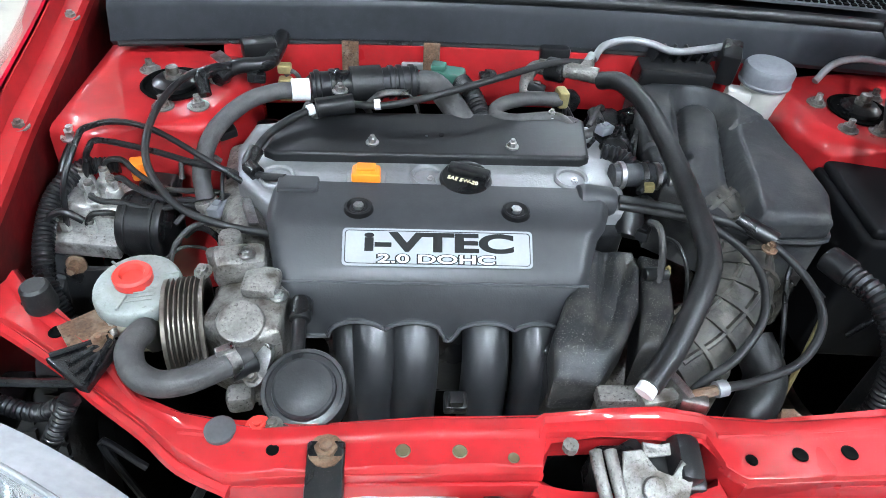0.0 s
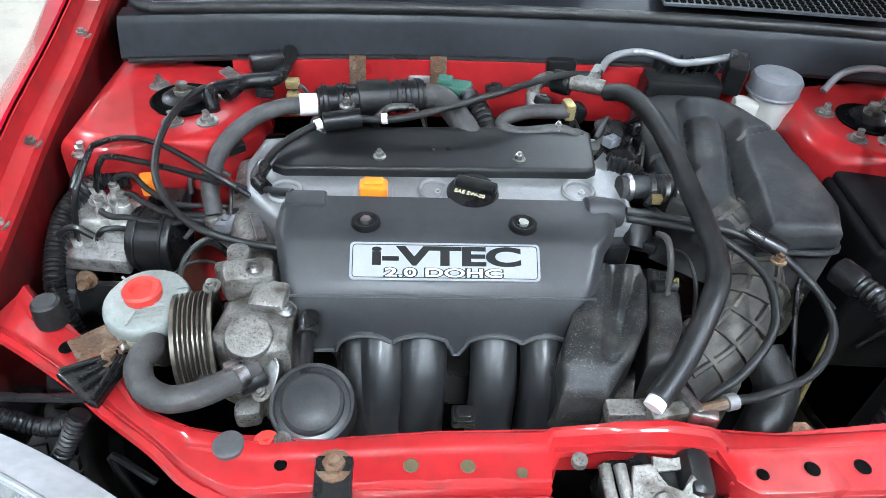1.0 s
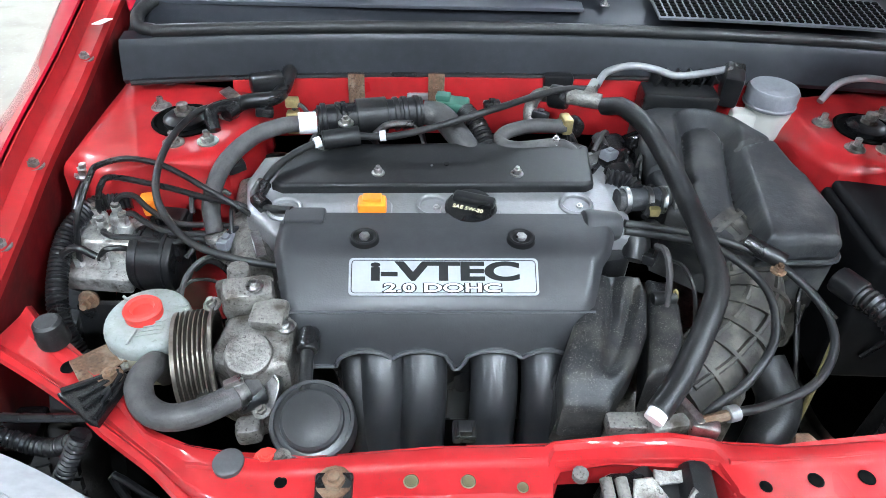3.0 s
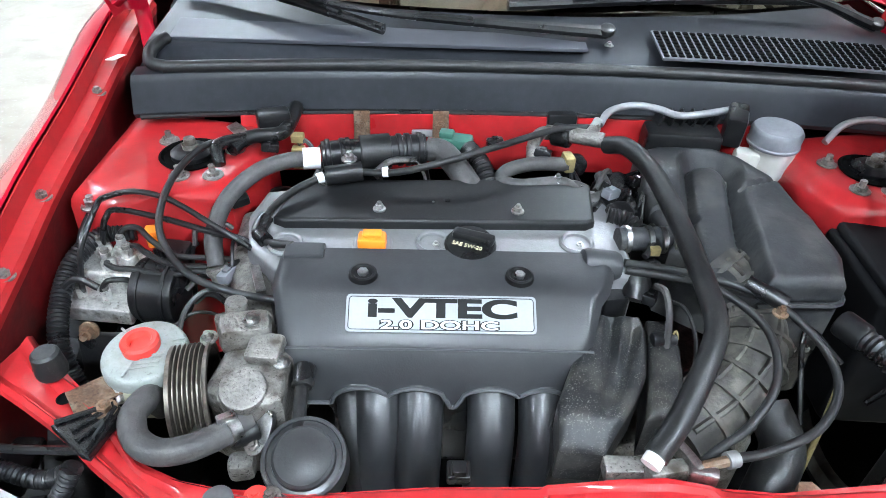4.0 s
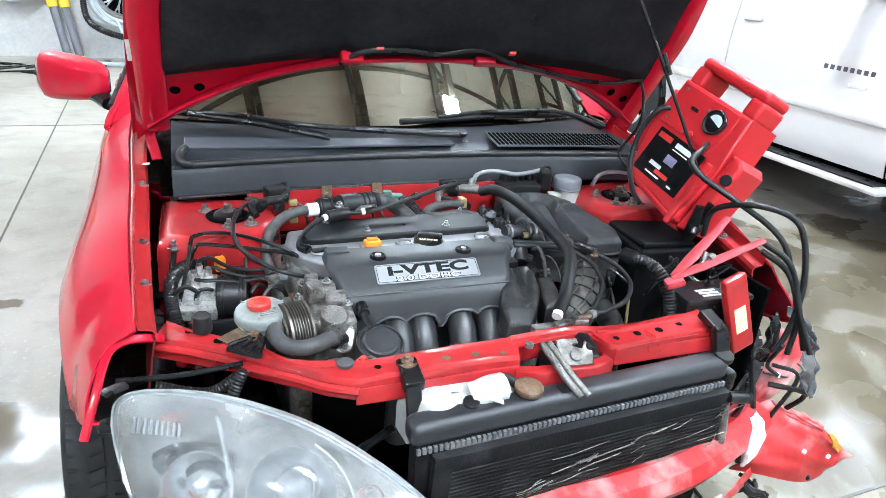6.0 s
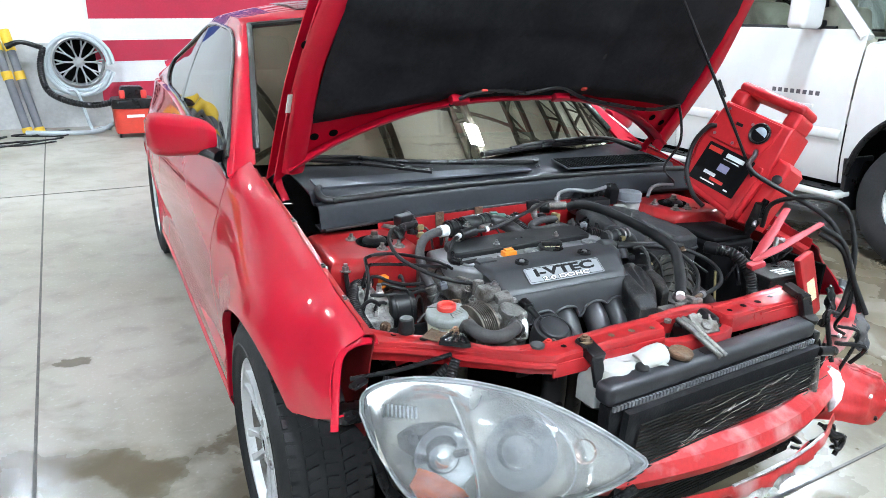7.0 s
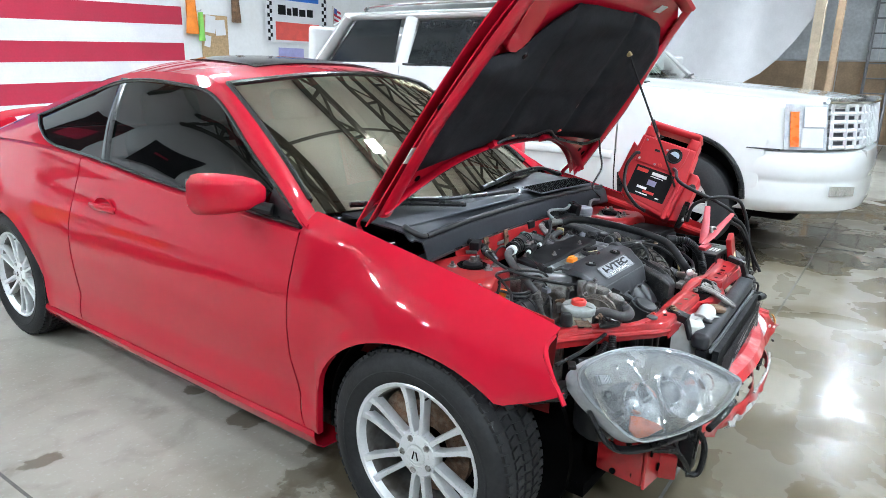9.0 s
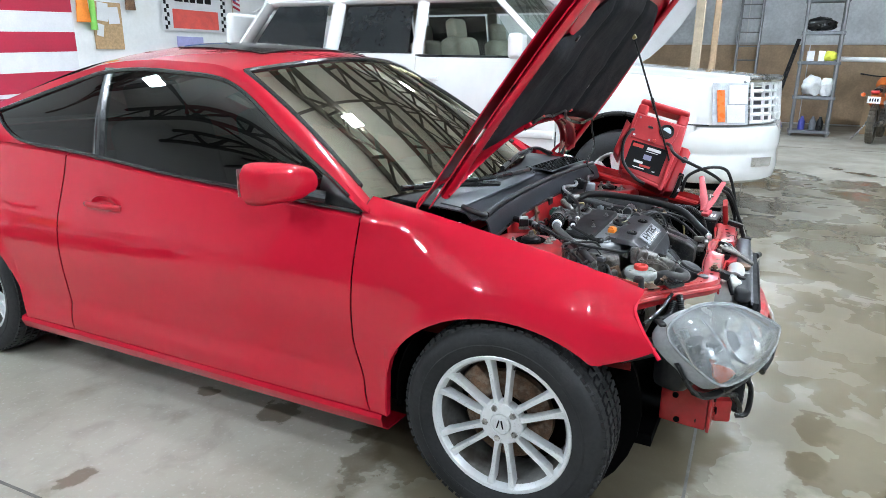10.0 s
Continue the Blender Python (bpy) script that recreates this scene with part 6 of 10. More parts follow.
def torn_panel(name, top, low, bulge, seedv, material, label="", fold=0.012, n=30):
    """A bent panel between two edges, pushed out and creased."""
    ta, tb = spline(top, 12), spline(low, 12)
    rows = []
    for i in range(n + 1):
        u = i / n
        a, b = ta[round(u * (len(ta) - 1))], tb[round(u * (len(tb) - 1))]
        row = []
        for k in range(n + 1):
            v = k / n
            q = a.lerp(b, v)
            crease = abs((u * 2.3 + v * 1.1 + seedv) % 1.0 - 0.5) + abs((v * 2.6 - u * 0.9 + 0.3 * noise.noise((u * 3, v * 3, seedv))) % 1.0 - 0.5)
            d = bulge * math.sin(math.pi * v) + fold * (crease - 0.5) + fold * 0.7 * noise.noise((u * 4 + seedv, v * 4, seedv))
            row.append(q + V(0.25 * d, -d, 0.3 * d) + V(0, 0, 0.006 * noise.noise((u * 12, seedv, 2.0)) * (1 - v)))
        rows.append(row)
    return part(name, thicken(sheet(rows), 0.003), material, car, label, smooth=50)


corner = torn_panel("bumper_corner", [(0.515, -0.530, 0.452), (0.570, -0.512, 0.470), (0.615, -0.508, 0.483), (0.660, -0.540, 0.468), (0.699, -0.572, 0.449), (0.750, -0.585, 0.412), (0.800, -0.590, 0.372)],
                    [(0.500, -0.558, 0.352), (0.560, -0.580, 0.345), (0.610, -0.592, 0.330), (0.660, -0.598, 0.314), (0.717, -0.588, 0.297), (0.755, -0.590, 0.318), (0.790, -0.590, 0.350)], 0.020, 0.37, WORN, "crumpled red bumper corner with white scuffs")
torn_panel("wing_edge", [(0.655, -0.436, 0.632), (0.690, -0.462, 0.624), (0.722, -0.486, 0.598)], [(0.556, -0.484, 0.448), (0.580, -0.490, 0.452), (0.604, -0.494, 0.462)], 0.016, 1.9, WORN, "bent red front edge of the torn wing", 0.007, 20)
part("edge_strap", tube([(0.600, -0.482, 0.545), (0.628, -0.496, 0.542), (0.655, -0.497, 0.534), (0.680, -0.485, 0.528)], 0.005, 6, 5, flat=0.5), BLACK, car)
part("strap_clip", box((0.622, -0.500, 0.546), (0.014, 0.010, 0.012), rotm(0, 20, 20), 0.003), WHITE_TAPE, car)
torn_panel("wing_flap", [(0.616, -0.506, 0.486), (0.660, -0.538, 0.474), (0.705, -0.572, 0.454)], [(0.625, -0.530, 0.462), (0.665, -0.560, 0.450), (0.708, -0.586, 0.436)], 0.006, 4.4, WORN, "folded red flap", 0.004, 14)
SHARD = mat("torn_amber", (0.55, 0.24, 0.03), 0.4, 0, 0.3, 40, 0.5, 90)
torn_panel("amber_shard", [(0.716, -0.594, 0.438), (0.735, -0.598, 0.428), (0.752, -0.600, 0.408)], [(0.728, -0.606, 0.405), (0.742, -0.608, 0.395), (0.757, -0.606, 0.384)], 0.004, 2.2, SHARD, "broken amber lens shard", 0.004, 8)
for k, (x, y, z) in enumerate(((0.658, -0.622, 0.350), (0.718, -0.610, 0.385), (0.640, -0.606, 0.412))):
    part("corner_clip", box((x, y, z), (0.012, 0.008, 0.010), rotm(10, 25 * k, 30), 0.002), BLACK if k == 0 else WHITE_TAPE, corner)
GREYPL = mat("torn_grey_plastic", (0.05, 0.052, 0.058), 0.45, 0, 0.3, 20, 0.4, 90, dirt=(0.16, 0.15, 0.14), dirt_amt=0.5, dirt_scale=25)
for k, (top, low) in enumerate((
        ([(0.668, -0.428, 0.680), (0.700, -0.440, 0.672), (0.722, -0.462, 0.640)], [(0.705, -0.455, 0.575), (0.720, -0.470, 0.570), (0.738, -0.488, 0.575)]),
        ([(0.672, -0.478, 0.585), (0.700, -0.486, 0.590), (0.728, -0.490, 0.588)], [(0.690, -0.510, 0.500), (0.705, -0.520, 0.492), (0.716, -0.530, 0.486)]),
        ([(0.620, -0.440, 0.650), (0.640, -0.436, 0.660), (0.660, -0.430, 0.665)], [(0.600, -0.450, 0.560), (0.620, -0.450, 0.550), (0.640, -0.450, 0.560)]))):
    torn_panel("liner_shred", top, low, 0.010, 1.3 * k, GREYPL if k != 2 else BLACK, "torn dark plastic wheel liner", 0.014, 14)
FOAM = mat("torn_foam", (0.42, 0.41, 0.39), 0.9, 0, 0.3, 20, 0.9, 60, dirt=(0.10, 0.09, 0.08), dirt_amt=0.8, dirt_scale=22)
tr_r = random.Random(31)


def torn_strip(pts, w, material, label="", jag=0.010):
    """A ragged hanging strip with a torn lower edge."""
    line = spline(pts, 10)
    rows = []
    for q in line:
        d = w * (0.75 + 0.5 * tr_r.random())
        rows.append([q, q + V(tr_r.uniform(-jag, jag) * 0.4, -0.006, -d * 0.5), q + V(tr_r.uniform(-jag, jag), tr_r.uniform(-jag, jag), -d)])
    return part("torn_strip", thicken(sheet(rows), 0.003), material, beam, label, smooth=70)


torn_strip([(-0.30, -0.60, 0.375), (-0.10, -0.655, 0.380), (0.12, -0.685, 0.385), (0.34, -0.665, 0.395), (0.50, -0.60, 0.395)], 0.034, WORN, "torn red lower lip")
torn_strip([(-0.12, -0.655, 0.345), (0.08, -0.680, 0.345), (0.26, -0.670, 0.350)], 0.026, FOAM, "torn grey foam strip")
torn_strip([(-0.26, -0.585, 0.335), (-0.05, -0.640, 0.330), (0.20, -0.650, 0.330), (0.42, -0.60, 0.335)], 0.036, WORN, "torn red lower lip")
part("beam_tear", tube([(0.02, -0.690, 0.398), (0.14, -0.690, 0.404), (0.26, -0.682, 0.408), (0.36, -0.662, 0.412)], 0.004, 6, 6, flat=0.6), FOAM, beam)
for k in range(9):
    a = V(tr_r.uniform(0.28, 0.56), tr_r.uniform(-0.62, -0.54), tr_r.uniform(0.28, 0.36))
    part("torn_wire", tube([a, a + V(tr_r.uniform(-0.03, 0.05), tr_r.uniform(-0.05, 0.02), tr_r.uniform(-0.05, 0.01)), a + V(tr_r.uniform(-0.03, 0.07), tr_r.uniform(-0.04, 0.03), tr_r.uniform(-0.09, -0.02))], tr_r.uniform(0.003, 0.007), 7, 5), BLACK, beam)
rows = []
for i in range(19):
    t = i / 18
    c = V(0.522, -0.545, 0.490).lerp(V(0.462, -0.610, 0.422), t) + V(-0.004, -0.020, 0.004) * math.sin(math.pi * t)
    w = 0.006 + 0.028 * math.sin(math.pi * min(1, t * 0.9 + 0.08)) ** 0.7
    row = []
    for k in range(20):
        a = 2 * math.pi * k / 20
        r = w * (1 + 0.35 * noise.noise((3 * math.cos(a), 3 * math.sin(a), 5 * t)) + 0.25 * noise.noise((2 * math.cos(a), t * 2, 9.0)))
        row.append(c + V(0.80, 0.25, 0.30) * (r * math.cos(a)) + V(-0.1, -0.5, 0.35) * (r * math.sin(a)))
    rows.append(row)
part("white_rag", sheet(rows, wrap=True), WHITE_TAPE, car, "crumpled white paper stuck to the corner", smooth=60)
part("hook_clip", tube([(0.505, -0.585, 0.345), (0.520, -0.598, 0.325), (0.548, -0.605, 0.318), (0.560, -0.608, 0.298), (0.545, -0.608, 0.280), (0.528, -0.605, 0.286)], [0.010, 0.012, 0.007, 0.006, 0.007, 0.004], 8, 5), BLACK, car, "hanging black plastic hook")
for k in range(12):
    a = V(0.50 + rr.uniform(0, 0.12), -0.49 + rr.uniform(-0.06, 0.05), 0.62 + rr.uniform(-0.2, 0.05))
    part("torn_wire", tube([a, a + V(rr.uniform(-0.05, 0.08), rr.uniform(-0.08, 0.03), rr.uniform(-0.08, 0.02)), a + V(rr.uniform(-0.05, 0.06), rr.uniform(-0.05, 0.02), rr.uniform(-0.14, -0.05))], rr.uniform(0.003, 0.007), 7, 5), BLACK, car)
part("wing_stay", box((0.492, -0.462, 0.70), (0.062, 0.022, 0.18), rotm(-8, -18, 6), 0.008), PAINT_IN, car, "bent red wing support")
part("caution_label", box((0.495, -0.4745, 0.69), (0.032, 0.001, 0.06), rotm(-8, -18, 6)), mat("worn_label", (0.62, 0.50, 0.30), 0.6, 0, 0.3, 30), car)

# battery and fuse box
bat = part("battery", box((0.470, -0.392, 0.632), (0.17, 0.085, 0.17), rotm(0, 0, -2), 0.008), BLACK, car, "black car battery with ribbed case")
for k in range(4):
    part("battery_rib", box((0.41 + 0.04 * k, -0.436 - 0.001 * k, 0.632), (0.006, 0.006, 0.15), None, 0.002), BLACK, bat)
part("battery_lid", box((0.470, -0.392, 0.718), (0.175, 0.090, 0.014), rotm(0, 0, -2), 0.005), BLACK, bat)
for k in range(3):
    part("battery_label", box((0.455, -0.420 + 0.012 * k, 0.7257), (0.05, 0.007, 0.001), rotm(0, 0, -2)), WHITE_INK, bat)
# Darker copy of the black plastic: the fuse box's shade is in it.
DULL = mat("dull_black_plastic", (0.005, 0.005, 0.0055), 0.6, 0, 0.3, 12, spec=0.10)
fb = part("fuse_box", box((0.502, -0.130, 0.630), (0.165, 0.18, 0.23), rotm(0, 0, -3), 0.012, 3), DULL, car, "black plastic fuse box")
part("fuse_box_lid", box((0.502, -0.130, 0.750), (0.150, 0.165, 0.018), rotm(0, 0, -3), 0.008, 3), DULL, fb)
part("main_loom", tube([(0.335, -0.292, 0.765), (0.350, -0.325, 0.765), (0.364, -0.352, 0.750), (0.375, -0.379, 0.714), (0.378, -0.395, 0.66), (0.37, -0.41, 0.58)], 0.0155, 12, 6, rib=0.0025, rib_len=0.007), BLACK, car, "black corrugated main loom")
part("loom_plug", cyl((0.322, -0.265, 0.766), 0.017, 0.035, (0.4, -0.8, 0), 14, 0.004), BLACK, car)
for k in range(8):
    a = V(rr.uniform(0.35, 0.58), rr.uniform(-0.38, -0.22), rr.uniform(0.66, 0.74))
    part("wire", tube([a, a + V(rr.uniform(-0.06, 0.06), rr.uniform(-0.05, 0.05), 0.025), a + V(rr.uniform(-0.08, 0.08), rr.uniform(-0.09, 0.05), -0.05)], rr.uniform(0.003, 0.007), 7, 5), BLACK, car)
part("dipstick", tube([(0.30, -0.355, 0.56), (0.315, -0.33, 0.64), (0.318, -0.315, 0.715)], 0.0035, 8, 4), BRASS, car)
part("lower_fastener", cyl((0.245, -0.432, 0.665), 0.014, 0.012, (0, 0, 1), 6), RUST, car)
# Black sheet added where the bay falls into shade, with a floor likewise.
part("bay_shield", box((0.605, -0.22, 0.58), (0.012, 0.42, 0.30), None, 0.004), DARK, car, "added black sheet standing for the bay's side shade")
part("bay_floor", box((0, -0.06, 0.22), (1.1, 0.66, 0.04)), DARK, car, "added near-black bay floor, shade in the colour")


# cowl panel
def cowl_y(x):
    return 0.175 - 0.05 * (abs(x) / 0.65) ** 2.2


rows = []
for x in ladder(-0.620, 0.660, 44):
    y0 = cowl_y(x)
    yb = 0.525 - 0.175 * (1 - (x / 0.7) ** 2) - 0.008
    zb = 0.905 + 0.010 * (1 - (x / 0.7) ** 2) - 0.004
    rows.append([V(x, y0 + 0.05, 0.806), V(x, y0, 0.803), V(x, y0 - 0.006, 0.812), V(x, y0 + 0.010, 0.856), V(x, y0 + 0.018, 0.866), V(x, y0 + 0.046, 0.868), V(x, y0 + 0.056, 0.862), V(x, y0 + 0.070, 0.866), V(x, y0 + 0.085, 0.882), V(x, y0 + 0.12, 0.884 + (zb - 0.884) * 0.2), V(x, yb, zb)])
cowl = part("cowl_panel", thicken(sheet(rows), 0.005), mat("cowl_plastic", (0.016, 0.0175, 0.021), 0.34, 0, 0.2, 8, 0.03, 300, dirt=(0.03, 0.03, 0.032), dirt_amt=0.05, dirt_scale=60, spec=0.16, speck=(0.08, 0.08, 0.08), speck_amt=0.15, speck_scale=800), car, "faded black plastic cowl panel with rubber seal")
part("cowl_seal", tube([V(x, cowl_y(x) + 0.030, 0.872) for x in ladder(-0.575, 0.655, 24)], 0.010, 10, 3), RUBBER, cowl)
part("cowl_seal_end", tube([V(-0.572, 0.170, 0.872), V(-0.594, 0.172, 0.876), V(-0.602, 0.195, 0.884), V(-0.596, 0.225, 0.890), V(-0.588, 0.240, 0.892)], 0.010, 10, 5), RUBBER, cowl)
part("cowl_lip", tube([V(x, cowl_y(x) - 0.006, 0.808) for x in ladder(-0.61, 0.40, 20)], 0.005, 8, 3), BLACK, cowl)
# Lighter, bluer copy of the cowl plastic: the top's sheen is in its colour.
part("cowl_step", prism([(-0.59, 0.235), (-0.59, 0.31), (-0.05, 0.285), (0.10, 0.262), (0.10, 0.235)], 0.006, Matrix.Translation((0, 0.012, 0.8605)) @ rotm(6), 0.003), mat("cowl_top", (0.034, 0.036, 0.044), 0.46, 0, 0.15, 6, 0.06, 250, spec=0.35, speck=(0.08, 0.08, 0.08), speck_amt=0.15, speck_scale=800), cowl)
def grille_z(k):
    return 0.8935 + 0.0016 * k


def grille_y(x, k):
    return 0.214 + 0.0105 * k - 0.05 * (x / 0.65) ** 2.2 + 0.01


rows = [[V(x, grille_y(x, k), grille_z(k)) for k in (-0.8, 2, 4, 7.8)] for x in ladder(0.215, 0.600, 18)]
mesh_panel = part("grille_panel", thicken(sheet(rows), 0.004), mat("grille_plastic", (0.07, 0.073, 0.08), 0.4, 0, 0.2, 30, spec=0.4), cowl, "fresh-air grille with small square holes")
gr = bmesh.new()
for i in range(31):
    for k in range(8):
        x = 0.222 + 0.0123 * i
        box((x, grille_y(x, k), grille_z(k) + 0.0012), (0.0080, 0.0068, 0.0022), rotm(8), bm=gr)
tagged(part("grille_opening", gr, DARK, mesh_panel), kind="stuff")
bolt((0.137, 0.262, 0.8915), cowl, 0.005, 0.005, material=STEEL)


def wiper(p0, p1, arm0):
    w = part("wiper_blade", tube([V(*p0), V(*p0).lerp(V(*p1), 0.5) + V(0, 0.006, 0.004), V(*p1)], 0.0095, 8, 5), BLACK, car, "black windscreen wiper blade and arm")
    part("wiper_bridge", tube([V(*p0).lerp(V(*p1), 0.2) + V(0, -0.004, 0.010), V(*p0).lerp(V(*p1), 0.5) + V(0, -0.002, 0.020), V(*p0).lerp(V(*p1), 0.8) + V(0, -0.004, 0.010)], 0.006, 8, 5), BLACK, w)
    part("wiper_arm", tube([V(*p0).lerp(V(*p1), 0.45) + V(0, 0, 0.018), V(*p0).lerp(V(*p1), 0.8) + V(0.06, -0.02, 0.018), V(*arm0)], [0.006, 0.007, 0.011], 8, 5), BLACK, w)
    part("arm_cap", cyl(arm0, 0.014, 0.012, (0, -0.4, 1), 14, 0.004), BLACK, w)


wiper((-0.612, 0.450, 0.935), (-0.240, 0.262, 0.908), (0.135, 0.285, 0.905))
wiper((-0.03, 0.335, 0.930), (0.540, 0.420, 0.930), (0.640, 0.360, 0.905))


# small wiring, plugs and fixings that fill the bay
cw = random.Random(77)


def loose_plug(at, rz, m=BLACK):
    p = part("wiring_plug", box(at, (0.026, 0.017, 0.014), rotm(cw.uniform(-15, 15), cw.uniform(-15, 15), rz), 0.003), m, car)
    part("plug_latch", box(V(*at) + V(0, 0, 0.008), (0.010, 0.008, 0.004), rotm(0, 0, rz), 0.001), m, p)
    return p


for at, rz, m in (((-0.425, -0.045, 0.770), 30, BLACK), ((-0.398, 0.055, 0.800), 10, BLACK), ((-0.418, -0.165, 0.735), 70, GREY_CAP), ((-0.330, -0.246, 0.742), 80, BLACK), ((0.128, -0.155, 0.755), 20, BLACK), ((0.118, -0.205, 0.745), 60, BLACK), ((0.150, 0.020, 0.775), 15, BLACK), ((-0.300, -0.305, 0.702), 85, BLACK), ((0.098, -0.030, 0.786), 40, GREY_CAP), ((-0.060, 0.085, 0.800), 5, BLACK), ((0.010, 0.055, 0.800), -20, BLACK)):
    loose_plug(at, rz, m)
for k in range(26):
    zone = ((-0.46, -0.39, -0.22, 0.02, 0.70, 0.77), (-0.38, -0.02, 0.02, 0.12, 0.76, 0.80), (0.08, 0.16, -0.24, 0.06, 0.73, 0.785), (-0.62, -0.48, -0.20, -0.05, 0.66, 0.72))[k % 4]
    a = V(cw.uniform(zone[0], zone[1]), cw.uniform(zone[2], zone[3]), cw.uniform(zone[4], zone[5]))
    d = V(cw.uniform(-0.05, 0.05), cw.uniform(-0.06, 0.06), cw.uniform(-0.02, 0.01))
    part("wire", tube([a, a + d * 0.5 + V(0, 0, 0.014), a + d, a + d * 1.3 - V(0, 0, 0.035)], cw.uniform(0.0022, 0.0048), 7, 6), cw.choice((BLACK, RUBBER, HOSE)), car)
for x, y, z in ((-0.408, -0.286, 0.742), (-0.352, -0.262, 0.752), (-0.330, -0.330, 0.722), (-0.392, -0.232, 0.745), (-0.342, -0.392, 0.690)):
    bolt((x, y, z), car, 0.0065, 0.008, (cw.uniform(-0.3, 0.3), cw.uniform(-0.5, 0), 1), material=ALU)
for x in (-0.30, -0.225, -0.10, -0.02):
    bolt((x, -0.2715, 0.700), man, 0.005, 0.006, (0, -1, 0.4), material=STEEL)
for x, y in ((-0.268, -0.462), (-0.10, -0.458), (0.165, -0.462), (0.30, -0.455)):
    part("spot_weld", lathe([(0.0045, 0), (0.004, 0.0008), (0, 0.0012)], 12, Matrix.Translation((x, y, 0.702))), PAINT_IN, sp)
part("hose_bracket", box((-0.372, -0.19, 0.752), (0.012, 0.050, 0.004), rotm(0, 10, 20), 0.001), STEEL, car)
part("hose_bracket", box((-0.452, 0.085, 0.812), (0.018, 0.035, 0.004), rotm(0, -10, 40), 0.001), STEEL, car)


# ---- bonnet lining, catches and stay ----
FELT = mat("felt_liner", (0.012, 0.0122, 0.014), 0.85, 0, 0.35, 9, 0.5, 160, spec=0.15, dirt=(0.030, 0.030, 0.032), dirt_amt=0.3, dirt_scale=14)


def liner_lo(s):
    return 0.232 + 0.045 * (1 - s * s)


rows = []
for i in range(57):
    t = i / 56
    row = []
    for k in range(61):
        s = -1 + 2 * k / 60
        a, b = liner_lo(s), interp([(-1.0, 0.60), (-0.85, 0.615), (-0.67, 0.635), (-0.60, 0.70), (-0.53, 0.74), (-0.36, 0.785), (0, 0.79), (0.62, 0.785), (0.78, 0.76), (0.90, 0.71), (1.0, 0.66)], s)
        v = a + (b - a) * t
        wx = 0.615 * interp([(0, 1.0), (0.3, 1.0), (0.6, 0.95), (0.85, 0.90)], v)
        edge = min(1.0, min(t, 1 - t) / 0.08, (1 - abs(s)) / 0.06)
        quilt = 0.005 * noise.noise((s * 4, v * 9, 0.3)) + 0.002 * noise.noise((s * 15, v * 24, 1.3)) - 0.012 * math.exp(-((abs(s) - 0.38) / 0.040) ** 2) + 0.004 * math.exp(-((v - 0.50 - 0.08 * s * s) / 0.030) ** 2)
        row.append(hood_pt(s * wx, v, 0.040 + 0.018 * edge + quilt))
    rows.append(row)
liner = part("bonnet_liner", thicken(sheet(rows), 0.012), FELT, car, "black felt bonnet liner with moulded ribs")
for x, v in ((-0.266, 0.415), (0.20, 0.42), (-0.02, 0.66), (-0.40, 0.62), (0.42, 0.60), (-0.02, 0.30)):
    part("liner_clip", lathe([(0.012, 0), (0.010, 0.004), (0, 0.005)], 14, Matrix.Translation(hood_pt(x, v, 0.062)) @ HN.to_track_quat("Z", "Y").to_matrix().to_4x4()), BLACK, liner)
# lower rail of the inner panel, with its notches
for sgn in (-1, 1):
    part("bonnet_rail", tube([hood_pt(sgn * x, 0.035 + 0.222 * (1 - (x / 0.70) ** 2.7), 0.042) for x in ladder(0.0, 0.66, 10)], 0.022, 8, 3, flat=0.45), PAINT, car)
    part("bonnet_rail", tube([hood_pt(sgn * (0.648 if v < 0.4 else 0.648 - (v - 0.4) * 0.22), v, 0.045) for v in ladder(0.06, 0.86, 10)], 0.030, 8, 3, flat=0.4), PAINT, car)
for x in (-0.21, 0.13):
    part("liner_notch", box(hood_pt(x, 0.272, 0.055), (0.055, 0.03, 0.03), rotm(-34), 0.006), PAINT, car)
    part("washer_clip", box(hood_pt(x + 0.06, 0.31, 0.066), (0.018, 0.012, 0.014), rotm(-34), 0.002), RED_CAP, car)
part("washer_tube", tube([hood_pt(-0.235, 0.255, 0.06), hood_pt(-0.19, 0.30, 0.07), hood_pt(-0.09, 0.305, 0.068), hood_pt(0.0, 0.295, 0.068), hood_pt(0.10, 0.315, 0.07), hood_pt(0.20, 0.275, 0.066), hood_pt(0.33, 0.245, 0.062), hood_pt(0.50, 0.225, 0.06), hood_pt(0.60, 0.25, 0.06)], 0.0058, 8, 6), BLACK, car, "black washer tube along the bonnet")
part("washer_tube", tube([hood_pt(0.60, 0.25, 0.06), V(0.625, 0.16, 1.03), V(0.610, 0.14, 0.96), V(0.575, 0.16, 0.88), V(0.60, 0.13, 0.835)], 0.0045, 8, 6), BLACK, car)
part("paper_label", box(hood_pt(-0.676, 0.285, 0.034), (0.022, 0.002, 0.055), rotm(-34 + 68, 0, 0)), WHITE_TAPE, car)
for x, v in ((-0.548, 0.17), (-0.60, 0.165), (0.56, 0.17), (0.61, 0.15), (-0.66, 0.45), (0.655, 0.42)):
    part("bonnet_hole", lathe([(0.012, 0), (0.011, 0.0015), (0, 0.001)], 16, Matrix.Translation(hood_pt(x, v, 0.0335)) @ HN.to_track_quat("Z", "Y").to_matrix().to_4x4()), DARK, car)
